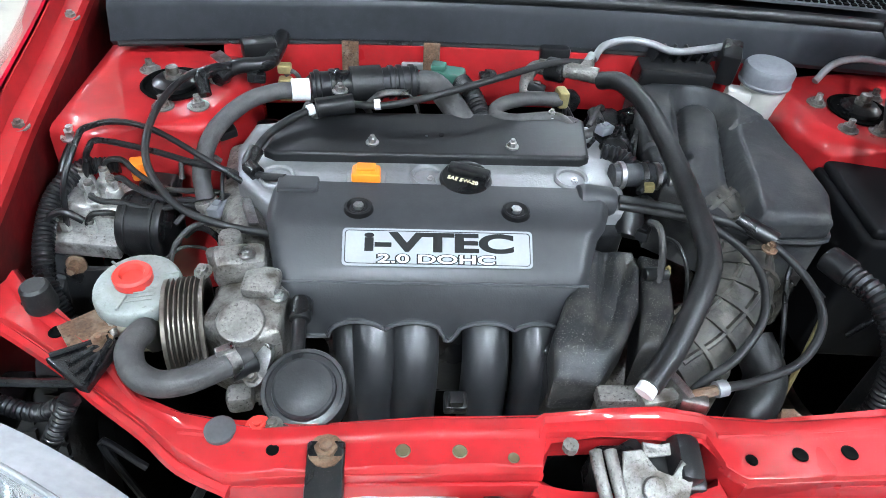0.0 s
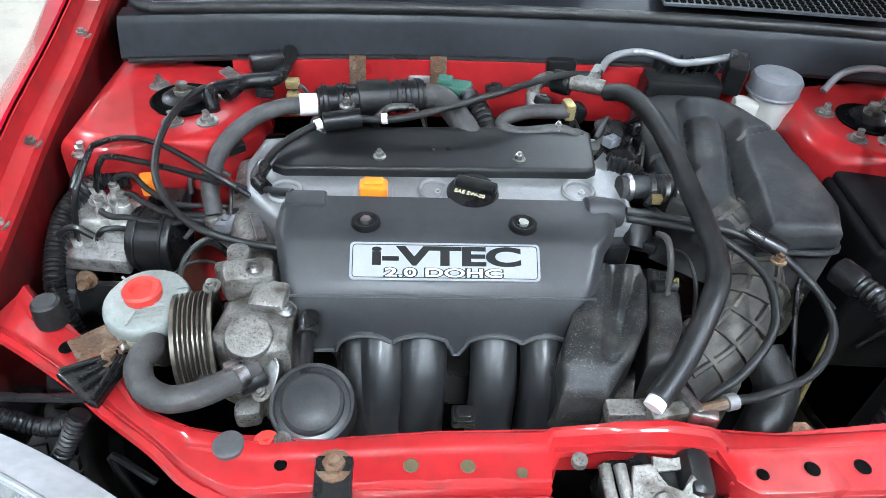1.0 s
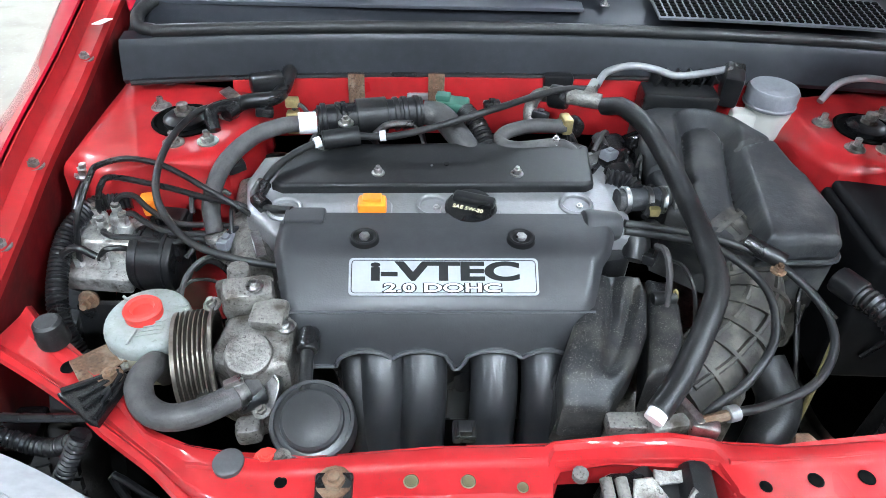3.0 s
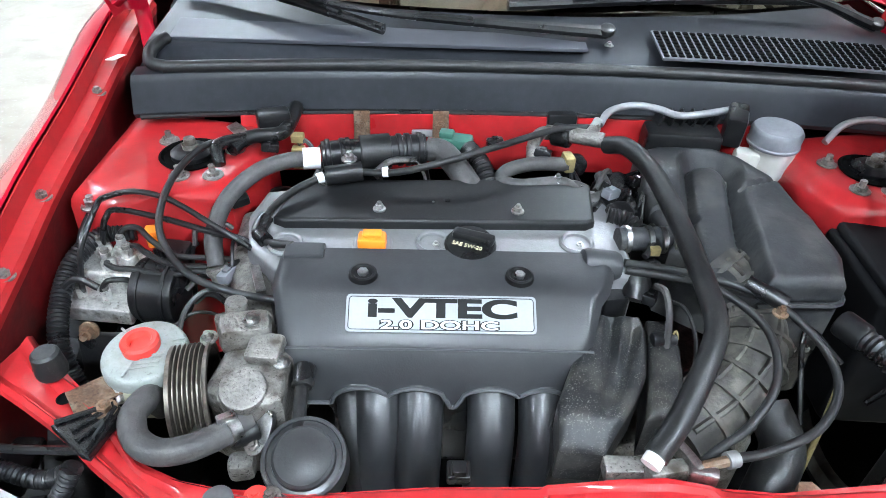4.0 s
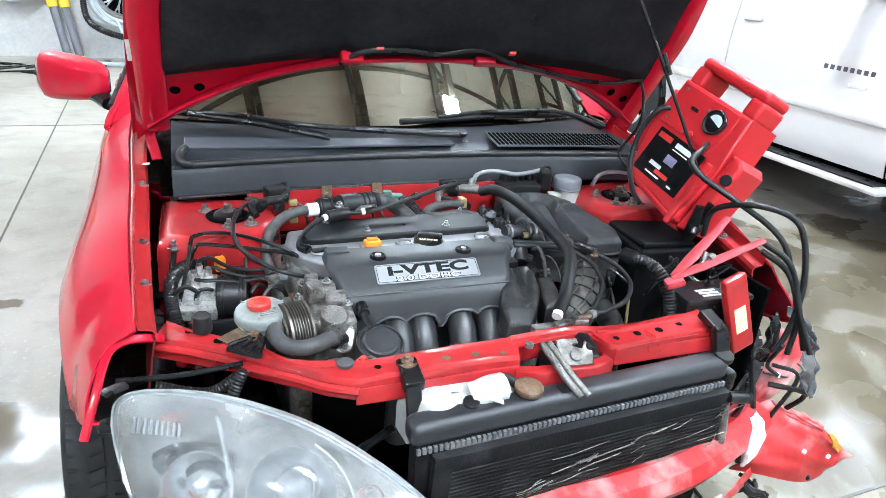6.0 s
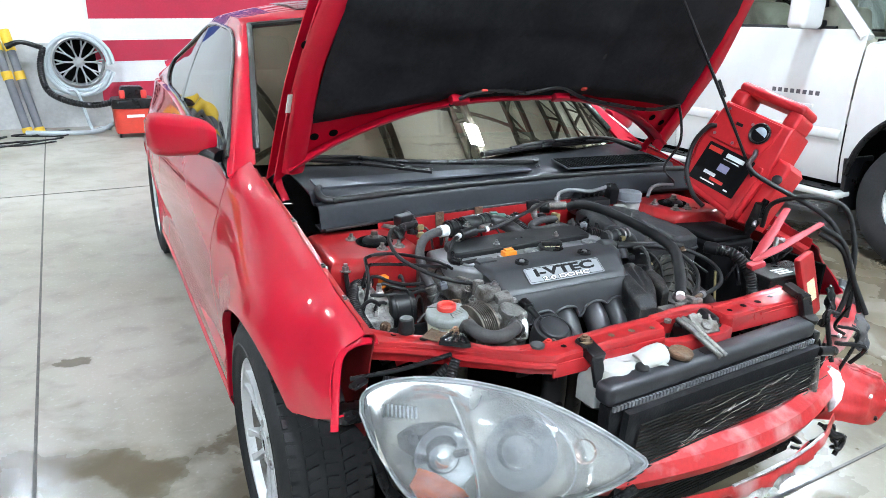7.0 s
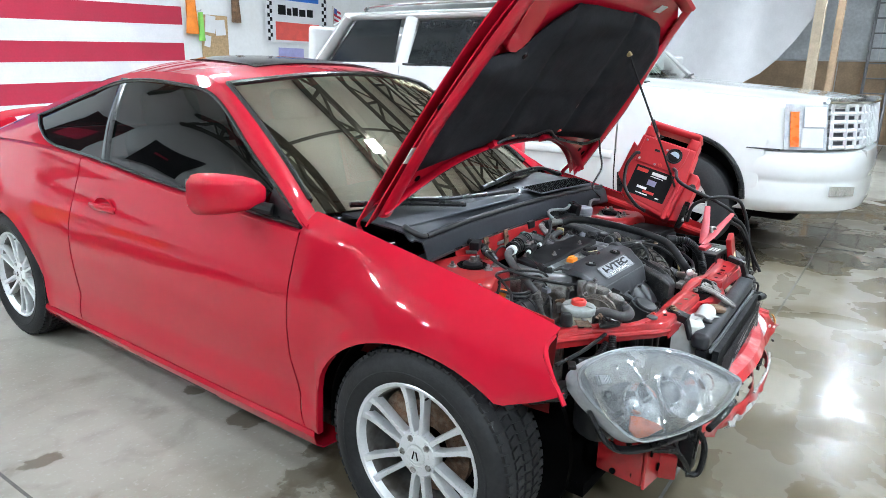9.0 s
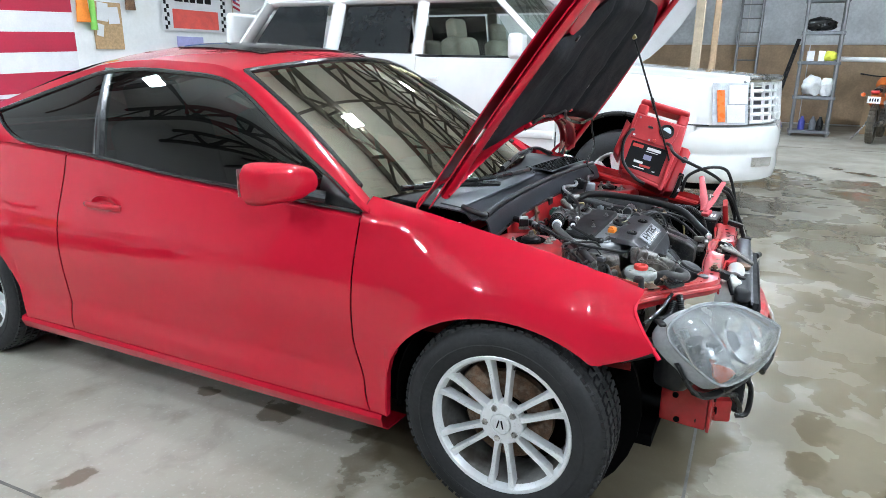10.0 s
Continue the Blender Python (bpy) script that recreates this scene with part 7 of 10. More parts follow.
# upper pressing of the inner panel
part("bonnet_nose", tube([hood_pt(x, 0.855 + 0.075 * (1 - (x / 0.55) ** 2), 0.05) for x in ladder(-0.52, 0.52, 14)], 0.030, 8, 3, flat=0.5), PAINT, car)
part("bonnet_pressing", prism(rounded(0.10, 0.17, 0.035, 5), 0.02, Matrix.Translation(hood_pt(-0.475, 0.715, 0.034)) @ (-HN).to_track_quat("Z", "X").to_matrix().to_4x4() @ rotm(180, 0, 90), 0.008), PAINT, car)
part("bonnet_striker", box(hood_pt(0.05, 0.90, 0.065), (0.07, 0.04, 0.02), rotm(-34), 0.006), ALU, car)
part("maker_sticker", box(hood_pt(0.30, 0.835, 0.062), (0.06, 0.002, 0.035), rotm(-34 + 90, 0, 0)), WHITE_TAPE, car)
for s in (-1, 1):
    part("bonnet_hinge", tube([V(s * 0.655, 0.33, 0.84), V(s * 0.668, 0.36, 0.90), V(s * 0.655, 0.30, 0.965), hood_pt(s * 0.64, 0.14, 0.04)], 0.013, 8, 5, flat=0.4), PAINT, car)
rod_top = hood_pt(0.305, 0.655, 0.07)
rod = part("bonnet_stay", tube([V(0.585, -0.235, 0.80), V(0.52, -0.19, 0.98), rod_top], 0.0042, 8, 5), BLACK, car, "slim black bonnet prop rod")
part("stay_clip", box(rod_top, (0.022, 0.016, 0.022), rotm(-34), 0.004), BRASS, rod)
part("stay_sleeve", tube([V(0.452, -0.14, 1.145), V(0.433, -0.128, 1.19)], 0.007, 8, 2, smooth=False), BLACK, rod)

# ---- headlamp ----
HU, HW = V(0.916, -0.391, -0.086).normalized(), V(-0.01, 0.556, 0.832).normalized()
HNN = HU.cross(HW).normalized()
HO = V(-0.726, -0.482, 0.605)
LAMP = [(-0.008, 0.045), (0.004, 0.080), (0.045, 0.104), (0.120, 0.118), (0.220, 0.116), (0.330, 0.094), (0.430, 0.048), (0.495, 0.004), (0.514, -0.016), (0.495, -0.034), (0.42, -0.072), (0.33, -0.100), (0.22, -0.117), (0.12, -0.120), (0.070, -0.116), (0.042, -0.098), (0.020, -0.055), (0.000, 0.0)]


def lamp_pt(u, w, d=0.0):
    return HO + HU * u + HW * w + HNN * d


def lamp_shell(k_out, d0, dome, rings=7):
    c = (0.235, -0.015)
    dense = [p for p in spline([V(u, w, 0) for u, w in LAMP + LAMP[:1]], 4)][:-1]
    rows = []
    for r in range(rings + 1):
        f = r / rings
        row = []
        for p in dense:
            u, w = c[0] + (p.x - c[0]) * f * k_out, c[1] + (p.y - c[1]) * f * k_out
            wrap = -0.10 * max(0.0, (0.10 - u) / 0.11) ** 2 if dome > 0 else 0.0
            row.append(lamp_pt(u, w, d0 + dome * (1 - f ** 2.4) + wrap * f * f * 0.35))
        rows.append(row)
    return sheet(rows, wrap=True)


LENS = bpy.data.materials.new("hazed_lens")
LENS.use_nodes = True
nt = LENS.node_tree
nt.nodes.clear()
lo = nt.nodes.new("ShaderNodeOutputMaterial")
ltr = nt.nodes.new("ShaderNodeBsdfTransparent")
ltr.inputs[0].default_value = (0.93, 0.95, 0.95, 1)
lgl = nt.nodes.new("ShaderNodeBsdfGlossy")
lgl.inputs["Roughness"].default_value = 0.06
ldf = nt.nodes.new("ShaderNodeBsdfDiffuse")
ldf.inputs[0].default_value = (0.56, 0.58, 0.60, 1)
lno = nt.nodes.new("ShaderNodeTexNoise")
lno.inputs["Scale"].default_value = 7.0
lno.inputs["Detail"].default_value = 7.0
lno.inputs["Distortion"].default_value = 1.2
lmr = nt.nodes.new("ShaderNodeMapRange")
for k, v in zip((1, 2, 3, 4), (0.34, 0.68, 0.11, 0.32)):
    lmr.inputs[k].default_value = v
nt.links.new(lno.outputs[0], lmr.inputs[0])
lm1, lm2, lfr = nt.nodes.new("ShaderNodeMixShader"), nt.nodes.new("ShaderNodeMixShader"), nt.nodes.new("ShaderNodeFresnel")
lfr.inputs[0].default_value = 1.5
nt.links.new(lmr.outputs[0], lm1.inputs[0])
nt.links.new(ltr.outputs[0], lm1.inputs[1])
nt.links.new(ldf.outputs[0], lm1.inputs[2])
nt.links.new(lfr.outputs[0], lm2.inputs[0])
nt.links.new(lm1.outputs[0], lm2.inputs[1])
nt.links.new(lgl.outputs[0], lm2.inputs[2])
nt.links.new(lm2.outputs[0], lo.inputs[0])

SILVER = mat("lamp_reflector", (0.86, 0.87, 0.88), 0.16, 0.9, 0.06, 12)
LAMPGREY = mat("lamp_housing", (0.36, 0.37, 0.38), 0.5, 0, 0.15, 10)
AMBER = mat("amber_reflector", (0.80, 0.13, 0.012), 0.25, 0, 0.1, 30, coat=0.6)
hl = part("headlamp", lamp_shell(0.97, -0.035, -0.055), mat("lamp_inner_shell", (0.17, 0.175, 0.18), 0.35, 0.6, 0.1, 8), car, "hazy teardrop headlamp hanging loose")
part("lens", lamp_shell(1.0, 0.004, 0.050), LENS, hl, "scratched clear lens")
dense = [p for p in spline([V(u, w, 0) for u, w in LAMP + LAMP[:1]], 4)]
rim_rows = [[lamp_pt(p.x, p.y, d - 0.035 * max(0.0, (0.10 - p.x) / 0.11) ** 2) for d in (0.005, -0.045)] for p in dense]
part("lamp_rim", thicken(sheet(rim_rows), 0.006), LAMPGREY, hl)
part("lens_edge", tube([lamp_pt(p.x, p.y, 0.004 - 0.035 * max(0.0, (0.10 - p.x) / 0.11) ** 2) for p in dense], 0.0030, 8, 1, smooth=False, cap=False), mat("lens_edge", (0.22, 0.23, 0.23), 0.25, 0, 0.1, 20), hl)
QL = HNN.to_track_quat("Z", "Y").to_matrix().to_4x4()
PROJ = mat("projector_glass", (0.09, 0.096, 0.105), 0.06, 0.2, 0.1, 10, coat=1.0)
WARM = mat("warm_reflector", (0.68, 0.655, 0.60), 0.20, 0.85, 0.08, 14)
for u, w, r, deep in ((0.130, -0.030, 0.054, 0.050), (0.278, -0.012, 0.066, 0.052)):
    at = Matrix.Translation(lamp_pt(u, w, -0.006)) @ QL
    bowl = part("reflector_bowl", lathe([(0.018, -deep), (r * 0.55, -deep * 0.80), (r * 0.85, -deep * 0.40), (r, 0.0), (r * 1.05, 0.004), (r * 1.08, -0.004), (r * 0.92, -deep * 0.45), (r * 0.6, -deep * 0.90)], 36, at), SILVER, hl, "bright reflector bowl")
    part("projector", lathe([(r * 0.52, -deep * 0.75), (r * 0.50, -deep * 0.45), (r * 0.40, -deep * 0.22), (r * 0.22, -deep * 0.10), (0, -deep * 0.06)], 28, at), PROJ if r > 0.06 else SILVER, bowl)
part("reflector_bowl", lathe([(0, -0.022), (0.014, -0.016), (0.021, 0.0), (0.023, 0.002), (0.022, -0.010)], 24, Matrix.Translation(lamp_pt(0.402, -0.004, -0.010)) @ QL), mat("pink_reflector", (0.75, 0.55, 0.48), 0.2, 0.7, 0.1, 20), hl)
part("reflector_arc", tube([lamp_pt(0.278 + 0.100 * math.cos(radians(q)), -0.012 + 0.092 * math.sin(radians(q)), -0.004) for q in ladder(-58, 62, 16)], 0.0026, 6, 1, smooth=False), SILVER, hl)


def lamp_wall(u, w):
    """The mirrored inside of the lamp: two dishes with a ridge between them."""
    a = math.hypot((u - 0.130) / 0.110, (w + 0.020) / 0.115)
    b = math.hypot((u - 0.280) / 0.125, (w + 0.012) / 0.105)
    d = -0.012 - 0.050 * max(0.0, 1 - a * a, 1 - b * b)
    return d + 0.004 * math.sin(u * 70) * max(0.0, w)


rows = []
for i in range(41):
    u = 0.010 + 0.475 * i / 40
    hi = interp([(0.0, 0.070), (0.045, 0.098), (0.12, 0.110), (0.22, 0.108), (0.33, 0.086), (0.43, 0.042), (0.50, 0.0)], u)
    lw = interp([(0.0, -0.02), (0.042, -0.090), (0.07, -0.108), (0.12, -0.112), (0.22, -0.109), (0.33, -0.092), (0.42, -0.066), (0.50, -0.028)], u)
    rows.append([lamp_pt(u, lw + (hi - lw) * k / 20, lamp_wall(u, lw + (hi - lw) * k / 20)) for k in range(21)])
part("reflector_wall", thicken(sheet(rows), 0.002), WARM, hl, "mirrored lamp reflector")
for k in range(9):
    part("reflector_bar", box(lamp_pt(0.036 + 0.0078 * k, 0.052, lamp_wall(0.036 + 0.0078 * k, 0.052) + 0.003), (0.0036, 0.024, 0.006), QL, 0.001), LAMPGREY, hl)
part("divider", tube([lamp_pt(0.168, 0.088, -0.018), lamp_pt(0.178, 0.03, -0.010), lamp_pt(0.182, -0.05, -0.012), lamp_pt(0.176, -0.112, -0.020)], 0.004, 8, 5), SILVER, hl)
part("side_reflector", prism([(0.0, 0.0), (0.018, 0.030), (0.050, 0.018), (0.098, -0.012), (0.108, -0.026), (0.050, -0.030), (0.016, -0.026)], 0.006, Matrix.Translation(lamp_pt(0.052, -0.082, -0.006)) @ QL, 0.002), AMBER, hl, "amber side reflector")
part("lamp_tab", box(lamp_pt(0.0, 0.10, -0.03), (0.04, 0.02, 0.010), rotm(0, 0, 30), 0.005), BLACK, hl)
part("lamp_shroud", tube([lamp_pt(0.0, -0.02, -0.05), lamp_pt(0.02, -0.11, -0.06), lamp_pt(0.10, -0.138, -0.055), lamp_pt(0.30, -0.128, -0.055)], 0.013, 8, 6, flat=0.5), BLACK, hl)
part("lamp_back", box(lamp_pt(0.10, -0.02, -0.10), (0.16, 0.10, 0.14), rotm(0, 0, -20), 0.03), BLACK, hl)
part("lamp_bracket", tube([lamp_pt(0.34, -0.13, -0.03), lamp_pt(0.43, -0.10, -0.03), lamp_pt(0.49, -0.07, -0.03)], 0.009, 8, 4), BLACK, hl)

# wing front edge, liner and chassis horn
part("wing_return", tube([V(-0.772, -0.416, 0.590), V(-0.754, -0.372, 0.640), V(-0.738, -0.342, 0.685), V(-0.724, -0.334, 0.708), V(-0.700, -0.336, 0.722), V(-0.672, -0.328, 0.718), V(-0.645, -0.310, 0.704)], 0.008, 8, 5, flat=0.5), PAINT, car)
# Liner and arch discs: arch shade is put into their near-black colour.
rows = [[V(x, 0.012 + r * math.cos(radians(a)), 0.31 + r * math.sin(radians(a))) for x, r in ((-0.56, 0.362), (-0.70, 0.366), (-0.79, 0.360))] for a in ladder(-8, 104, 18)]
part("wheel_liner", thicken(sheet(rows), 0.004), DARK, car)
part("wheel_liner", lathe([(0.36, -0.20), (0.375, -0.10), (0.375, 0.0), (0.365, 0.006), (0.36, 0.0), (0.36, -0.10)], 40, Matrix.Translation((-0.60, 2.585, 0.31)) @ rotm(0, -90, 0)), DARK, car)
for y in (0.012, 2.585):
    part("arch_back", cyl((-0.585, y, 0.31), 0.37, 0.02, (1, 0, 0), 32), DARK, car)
part("liner_edge", box((-0.70, -0.345, 0.575), (0.13, 0.10, 0.03), rotm(-20, 10, 10), 0.01), BLACK, car)
horn = part("chassis_rail", box((-0.450, -0.470, 0.335), (0.10, 0.14, 0.13), rotm(0, 0, -6), 0.008), PAINT_IN, car, "red chassis rail end with bolt holes")
part("rail_plate", box((-0.385, -0.560, 0.305), (0.075, 0.055, 0.075), rotm(0, 0, 20), 0.008), PAINT_IN, horn)
part("rail_plate", box((-0.452, -0.545, 0.335), (0.112, 0.010, 0.135), rotm(0, 0, -6), 0.003), PAINT_IN, horn)
for x, y, z in ((-0.49, -0.548, 0.377), (-0.44, -0.553, 0.312), (-0.40, -0.590, 0.310), (-0.368, -0.580, 0.290)):
    part("rail_hole", cyl((x, y, z), 0.011, 0.004, (0.1, -1, 0), 14), DARK, horn)
for y, z in ((-0.44, 0.367), (-0.49, 0.387), (-0.51, 0.297), (-0.45, 0.287)):
    part("rail_hole", cyl((-0.499, y, z), 0.009, 0.005, (-1, 0, 0), 14), DARK, horn)
part("rail_tube", tube([(-0.44, -0.54, 0.40), (-0.42, -0.60, 0.36), (-0.38, -0.62, 0.30), (-0.36, -0.60, 0.29)], 0.008, 8, 5), BLACK, car)
for k in range(10):
    a = V(rr.uniform(-0.60, -0.28), rr.uniform(-0.60, -0.42), rr.uniform(0.36, 0.58))
    part("wire", tube([a, a + V(rr.uniform(-0.08, 0.08), rr.uniform(-0.04, 0.04), rr.uniform(-0.05, 0.05)), a + V(rr.uniform(-0.1, 0.1), rr.uniform(-0.05, 0.05), rr.uniform(-0.12, 0.04))], rr.uniform(0.004, 0.010), 7, 5), BLACK, car)
part("fog_bracket", box((-0.33, -0.60, 0.36), (0.05, 0.05, 0.16), rotm(0, 15, 0), 0.012), BLACK, car)
part("tow_hook", tube([(-0.34, -0.60, 0.42), (-0.32, -0.64, 0.36), (-0.34, -0.64, 0.28), (-0.36, -0.61, 0.27)], 0.009, 8, 5), BLACK, car)
for p in (((-0.66, -0.385, 0.655), (-0.58, -0.402, 0.64), (-0.53, -0.41, 0.67)), ((-0.52, -0.42, 0.69), (-0.56, -0.44, 0.62), (-0.60, -0.42, 0.58), (-0.58, -0.40, 0.52))):
    part("lamp_loom", tube(p, 0.011, 10, 6, rib=0.002, rib_len=0.006), BLACK, car)
part("front_wire", tube([(-0.72, -0.36, 0.66), (-0.62, -0.385, 0.672), (-0.52, -0.40, 0.69)], 0.005, 8, 5), BLACK, car)

# ---- wheels ----
# Barrel behind the spokes: much darker than the rim, with brown patches.
BARREL = mat("dirty_wheel_barrel", (0.17, 0.165, 0.155), 0.5, 0.4, 0.2, 9, dirt=(0.05, 0.038, 0.026), dirt_amt=0.8, dirt_scale=12)


def wheel_at(x, y, s):
    """A tyre on a six-pair spoke alloy wheel; s is the side that faces out."""
    m = Matrix.Translation((x, y, 0.312)) @ rotm(0, 90 * s, 0)
    R = 0.314
    tp = [(0.214, -0.085), (0.226, -0.098), (0.262, -0.106), (0.290, -0.100), (0.306, -0.086), (R, -0.066), (R, 0.066), (0.306, 0.086), (0.290, 0.100), (0.262, 0.106), (0.226, 0.098), (0.214, 0.085)]
    ty = part("tyre", lathe(tp, 64, m), TYRE, car, "worn black tyre")
    tr = bmesh.new()
    for k in range(72):
        a = 360 * k / 72
        mm = m @ rotm(0, 0, a)
        for zz, tw in ((-0.074, 10), (-0.040, -14), (0.0, 12), (0.040, -14), (0.074, 10)):
            b0 = len(tr.verts)
            box((R + 0.0005 - (0.006 if abs(zz) > 0.06 else 0), 0, zz), (0.010, 0.0195, 0.027), None, bm=tr)
            tr.verts.ensure_lookup_table()
            for v in tr.verts[b0:]:
                v.co.y += (v.co.z - zz) * math.tan(radians(tw))
                v.co = mm @ v.co
    tagged(part("tread", tr, TYRE, ty), kind="stuff")
    part("sidewall_ring", lathe([(0.250, 0.1055), (0.252, 0.1068), (0.256, 0.1068), (0.258, 0.1052)], 64, m), TYRE, ty)
    rim = part("rim", lathe([(0.219, 0.078), (0.221, 0.088), (0.216, 0.092), (0.207, 0.090), (0.201, 0.080), (0.197, 0.070)], 64, m), RIM, car, "silver six-pair spoke alloy wheel")
    part("barrel", lathe([(0.198, 0.072), (0.192, 0.060), (0.186, -0.02), (0.190, -0.08), (0.215, -0.088)], 64, m), BARREL, rim)
    for k in range(6):
        for d in (-1, 1):
            a = radians(60 * k + 3)
            c, s2 = math.cos(a), math.sin(a)
            rows = []
            line = [(0.050, 0.010, 0.070, 0.0120), (0.072, 0.0155, 0.073, 0.0092), (0.095, 0.0195, 0.075, 0.0080), (0.125, 0.0235, 0.076, 0.0080), (0.155, 0.0270, 0.077, 0.0086), (0.180, 0.0305, 0.080, 0.0100), (0.198, 0.0335, 0.085, 0.0125), (0.210, 0.0355, 0.088, 0.0160)]
            for r, off, z, w in line:
                rows.append([m @ V(r * c - d * (off + q) * s2, r * s2 + d * (off + q) * c, z + dz) for q, dz in ((-w, -0.030), (-w, -0.005), (-w * 0.75, 0.0), (w * 0.75, 0.0), (w, -0.005), (w, -0.030))])
            part("spoke", sheet(rows, wrap=True), RIM, rim)
    part("hub", lathe([(0.070, 0.045), (0.070, 0.066), (0.064, 0.074), (0.034, 0.078), (0.031, 0.074), (0.030, 0.079), (0.024, 0.081), (0, 0.081)], 36, m), RIM, rim)
    for k in range(5):
        a = radians(72 * k + 25)
        q = m @ V(0.050 * math.cos(a), 0.050 * math.sin(a), 0.066)
        part("wheel_nut", cyl(q, 0.0105, 0.014, (s, 0, 0), 6, 0.002), STEEL, rim)
        part("nut_seat", lathe([(0.016, 0.0745), (0.0165, 0.076), (0.013, 0.0745), (0.012, 0.066)], 16, m @ Matrix.Translation((0.050 * math.cos(a), 0.050 * math.sin(a), 0))), RIM, rim)
    for d in (-1, 1):
        part("badge_bar", box(m @ V(0.0, d * 0.0065, 0.0815), (0.0015, 0.004, 0.026), rotm(d * 14, 0, 0)), INK, rim)
    part("badge_ring", lathe([(0.020, 0.0812), (0.0205, 0.0822), (0.0215, 0.0822), (0.022, 0.0808)], 28, m), RIM, rim)
    part("brake_disc", lathe([(0.062, 0.0), (0.062, 0.012), (0.138, 0.012), (0.138, -0.012), (0.062, -0.012)], 40, m), RUST, car, "rust-filmed brake disc")
    part("brake_caliper", box(m @ V(0.10, 0.085, 0.0), (0.09, 0.10, 0.07), rotm(40, 0, 0), 0.015), RUST, car)
    # Disc behind the spokes, coloured as the shade inside the wheel.
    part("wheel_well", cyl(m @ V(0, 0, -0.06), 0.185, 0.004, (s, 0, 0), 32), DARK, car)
    part("valve", cyl(m @ V(0.19, -0.04, 0.07), 0.003, 0.02, (s, 0, 0), 6), BLACK, rim)


wheel_at(-0.742, 0.0, -1)
wheel_at(-0.748, 2.575, -1)
wheel_at(0.742, 0.0, 1)
wheel_at(0.748, 2.575, 1)

# ---- mirrors, handles ----
for s in (-1, 1):
    rows = []
    for i in range(13):
        t = i / 12
        xx = 0.775 + 0.190 * t
        hh = interp([(0, 0.030), (0.06, 0.044), (0.2, 0.054), (0.5, 0.063), (0.85, 0.066), (0.96, 0.056), (1, 0.040)], t)
        dd = interp([(0, 0.040), (0.15, 0.060), (0.5, 0.072), (0.85, 0.062), (0.96, 0.050), (1, 0.030)], t)
        yc, zc = 0.700 + 0.090 * t, 0.965 + 0.004 * t
        row = []
        for k in range(20):
            a = 2 * math.pi * k / 20
            ca, sa = math.cos(a), math.sin(a)
            px = abs(ca) ** 0.6 * (1 if ca > 0 else -1)
            pz = abs(sa) ** 0.5 * (1 if sa > 0 else -1)
            row.append(V(s * xx, yc + px * dd * (0.45 if px > 0 else 1.0), zc + pz * hh * (1.0 - 0.10 * max(0, -px))))
        rows.append(row)
    bm = sheet(rows, wrap=True)
    bm.faces.new([v for v in bm.verts][:20])
    bm.faces.new([v for v in bm.verts][-20:])
    mi = part("door_mirror", bm, PAINT, car, "glossy red door mirror")
    part("mirror_glass", box((s * 0.885, 0.815, 0.970), (0.13, 0.004, 0.085), rotm(0, 0, s * 12), 0.002), STEEL, mi)
    part("mirror_foot", tube([V(s * 0.772, 0.635, 0.915), V(s * 0.80, 0.675, 0.925), V(s * 0.83, 0.71, 0.935)], [0.028, 0.026, 0.03], 10, 4, flat=0.7), BLACK, mi)
    hx = side_x(1.64, 0.785)
    hd = part("door_handle", tube([V(-s * (hx + 0.002), 1.545, 0.785), V(-s * (hx - 0.010), 1.575, 0.788), V(-s * (hx - 0.016), 1.64, 0.789), V(-s * (hx - 0.010), 1.71, 0.788), V(-s * (hx + 0.002), 1.738, 0.786)], 0.010, 10, 5, flat=1.3), PAINT, car, "red door pull")
    part("handle_cup", lathe([(0.060, 0.0), (0.056, 0.0025), (0.044, -0.006), (0, -0.014)], 28, Matrix.Translation((-s * (hx - 0.002), 1.63, 0.783)) @ rotm(0, 90 * s, 0) @ Matrix.Diagonal((0.8, 1.35, 1, 1))), PAINT, hd)
    part("door_lock", cyl((-s * (hx - 0.004), 1.735, 0.787), 0.009, 0.004, (s, 0, 0), 14), BLACK, hd)

# ---- cabin ----
SEAT = mat("grey_seat_cloth", (0.07, 0.07, 0.075), 0.85, 0, 0.2, 20, 0.4, 200)
part("dashboard", prism([(-0.66, 0.46), (0.66, 0.46), (0.66, 0.86), (0.2, 0.90), (-0.66, 0.86)], 0.20, Matrix.Translation((0, 0, 0.70)), 0.05, 4), BLACK, car, "black dashboard")
for x in (-0.36, 0.36):
    st = part("front_seat", box((x, 1.45, 0.47), (0.50, 0.52, 0.18), rotm(4), 0.06, 3), SEAT, car, "grey cloth front seat")
    part("seat_back", box((x, 1.74, 0.78), (0.48, 0.16, 0.62), rotm(-14), 0.06, 3), SEAT, st)
    part("headrest", box((x, 1.84, 1.15), (0.26, 0.10, 0.17), rotm(-14), 0.04, 3), SEAT, st)
part("rear_bench", box((0, 2.35, 0.62), (1.15, 0.5, 0.5), rotm(-12), 0.08, 3), SEAT, car, "grey cloth rear bench")
part("steering_wheel", lathe([(0.170, 0.0), (0.185, 0.012), (0.198, 0.0), (0.185, -0.012)], 32, Matrix.Translation((0.36, 1.02, 0.90)) @ rotm(62), close=True), BLACK, car, "black steering wheel")


# ---- jump starter on the far wing ----
JRED = mat("jump_red", (0.50, 0.016, 0.022), 0.40, 0, 0.06, 14, 0.25, 260)
ja = V(0.11, -0.96, -0.25).normalized()
jc = V(0.40, -0.17, 0.90)
jc = (jc - ja * jc.dot(ja)).normalized()
jn = ja.cross(jc).normalized()
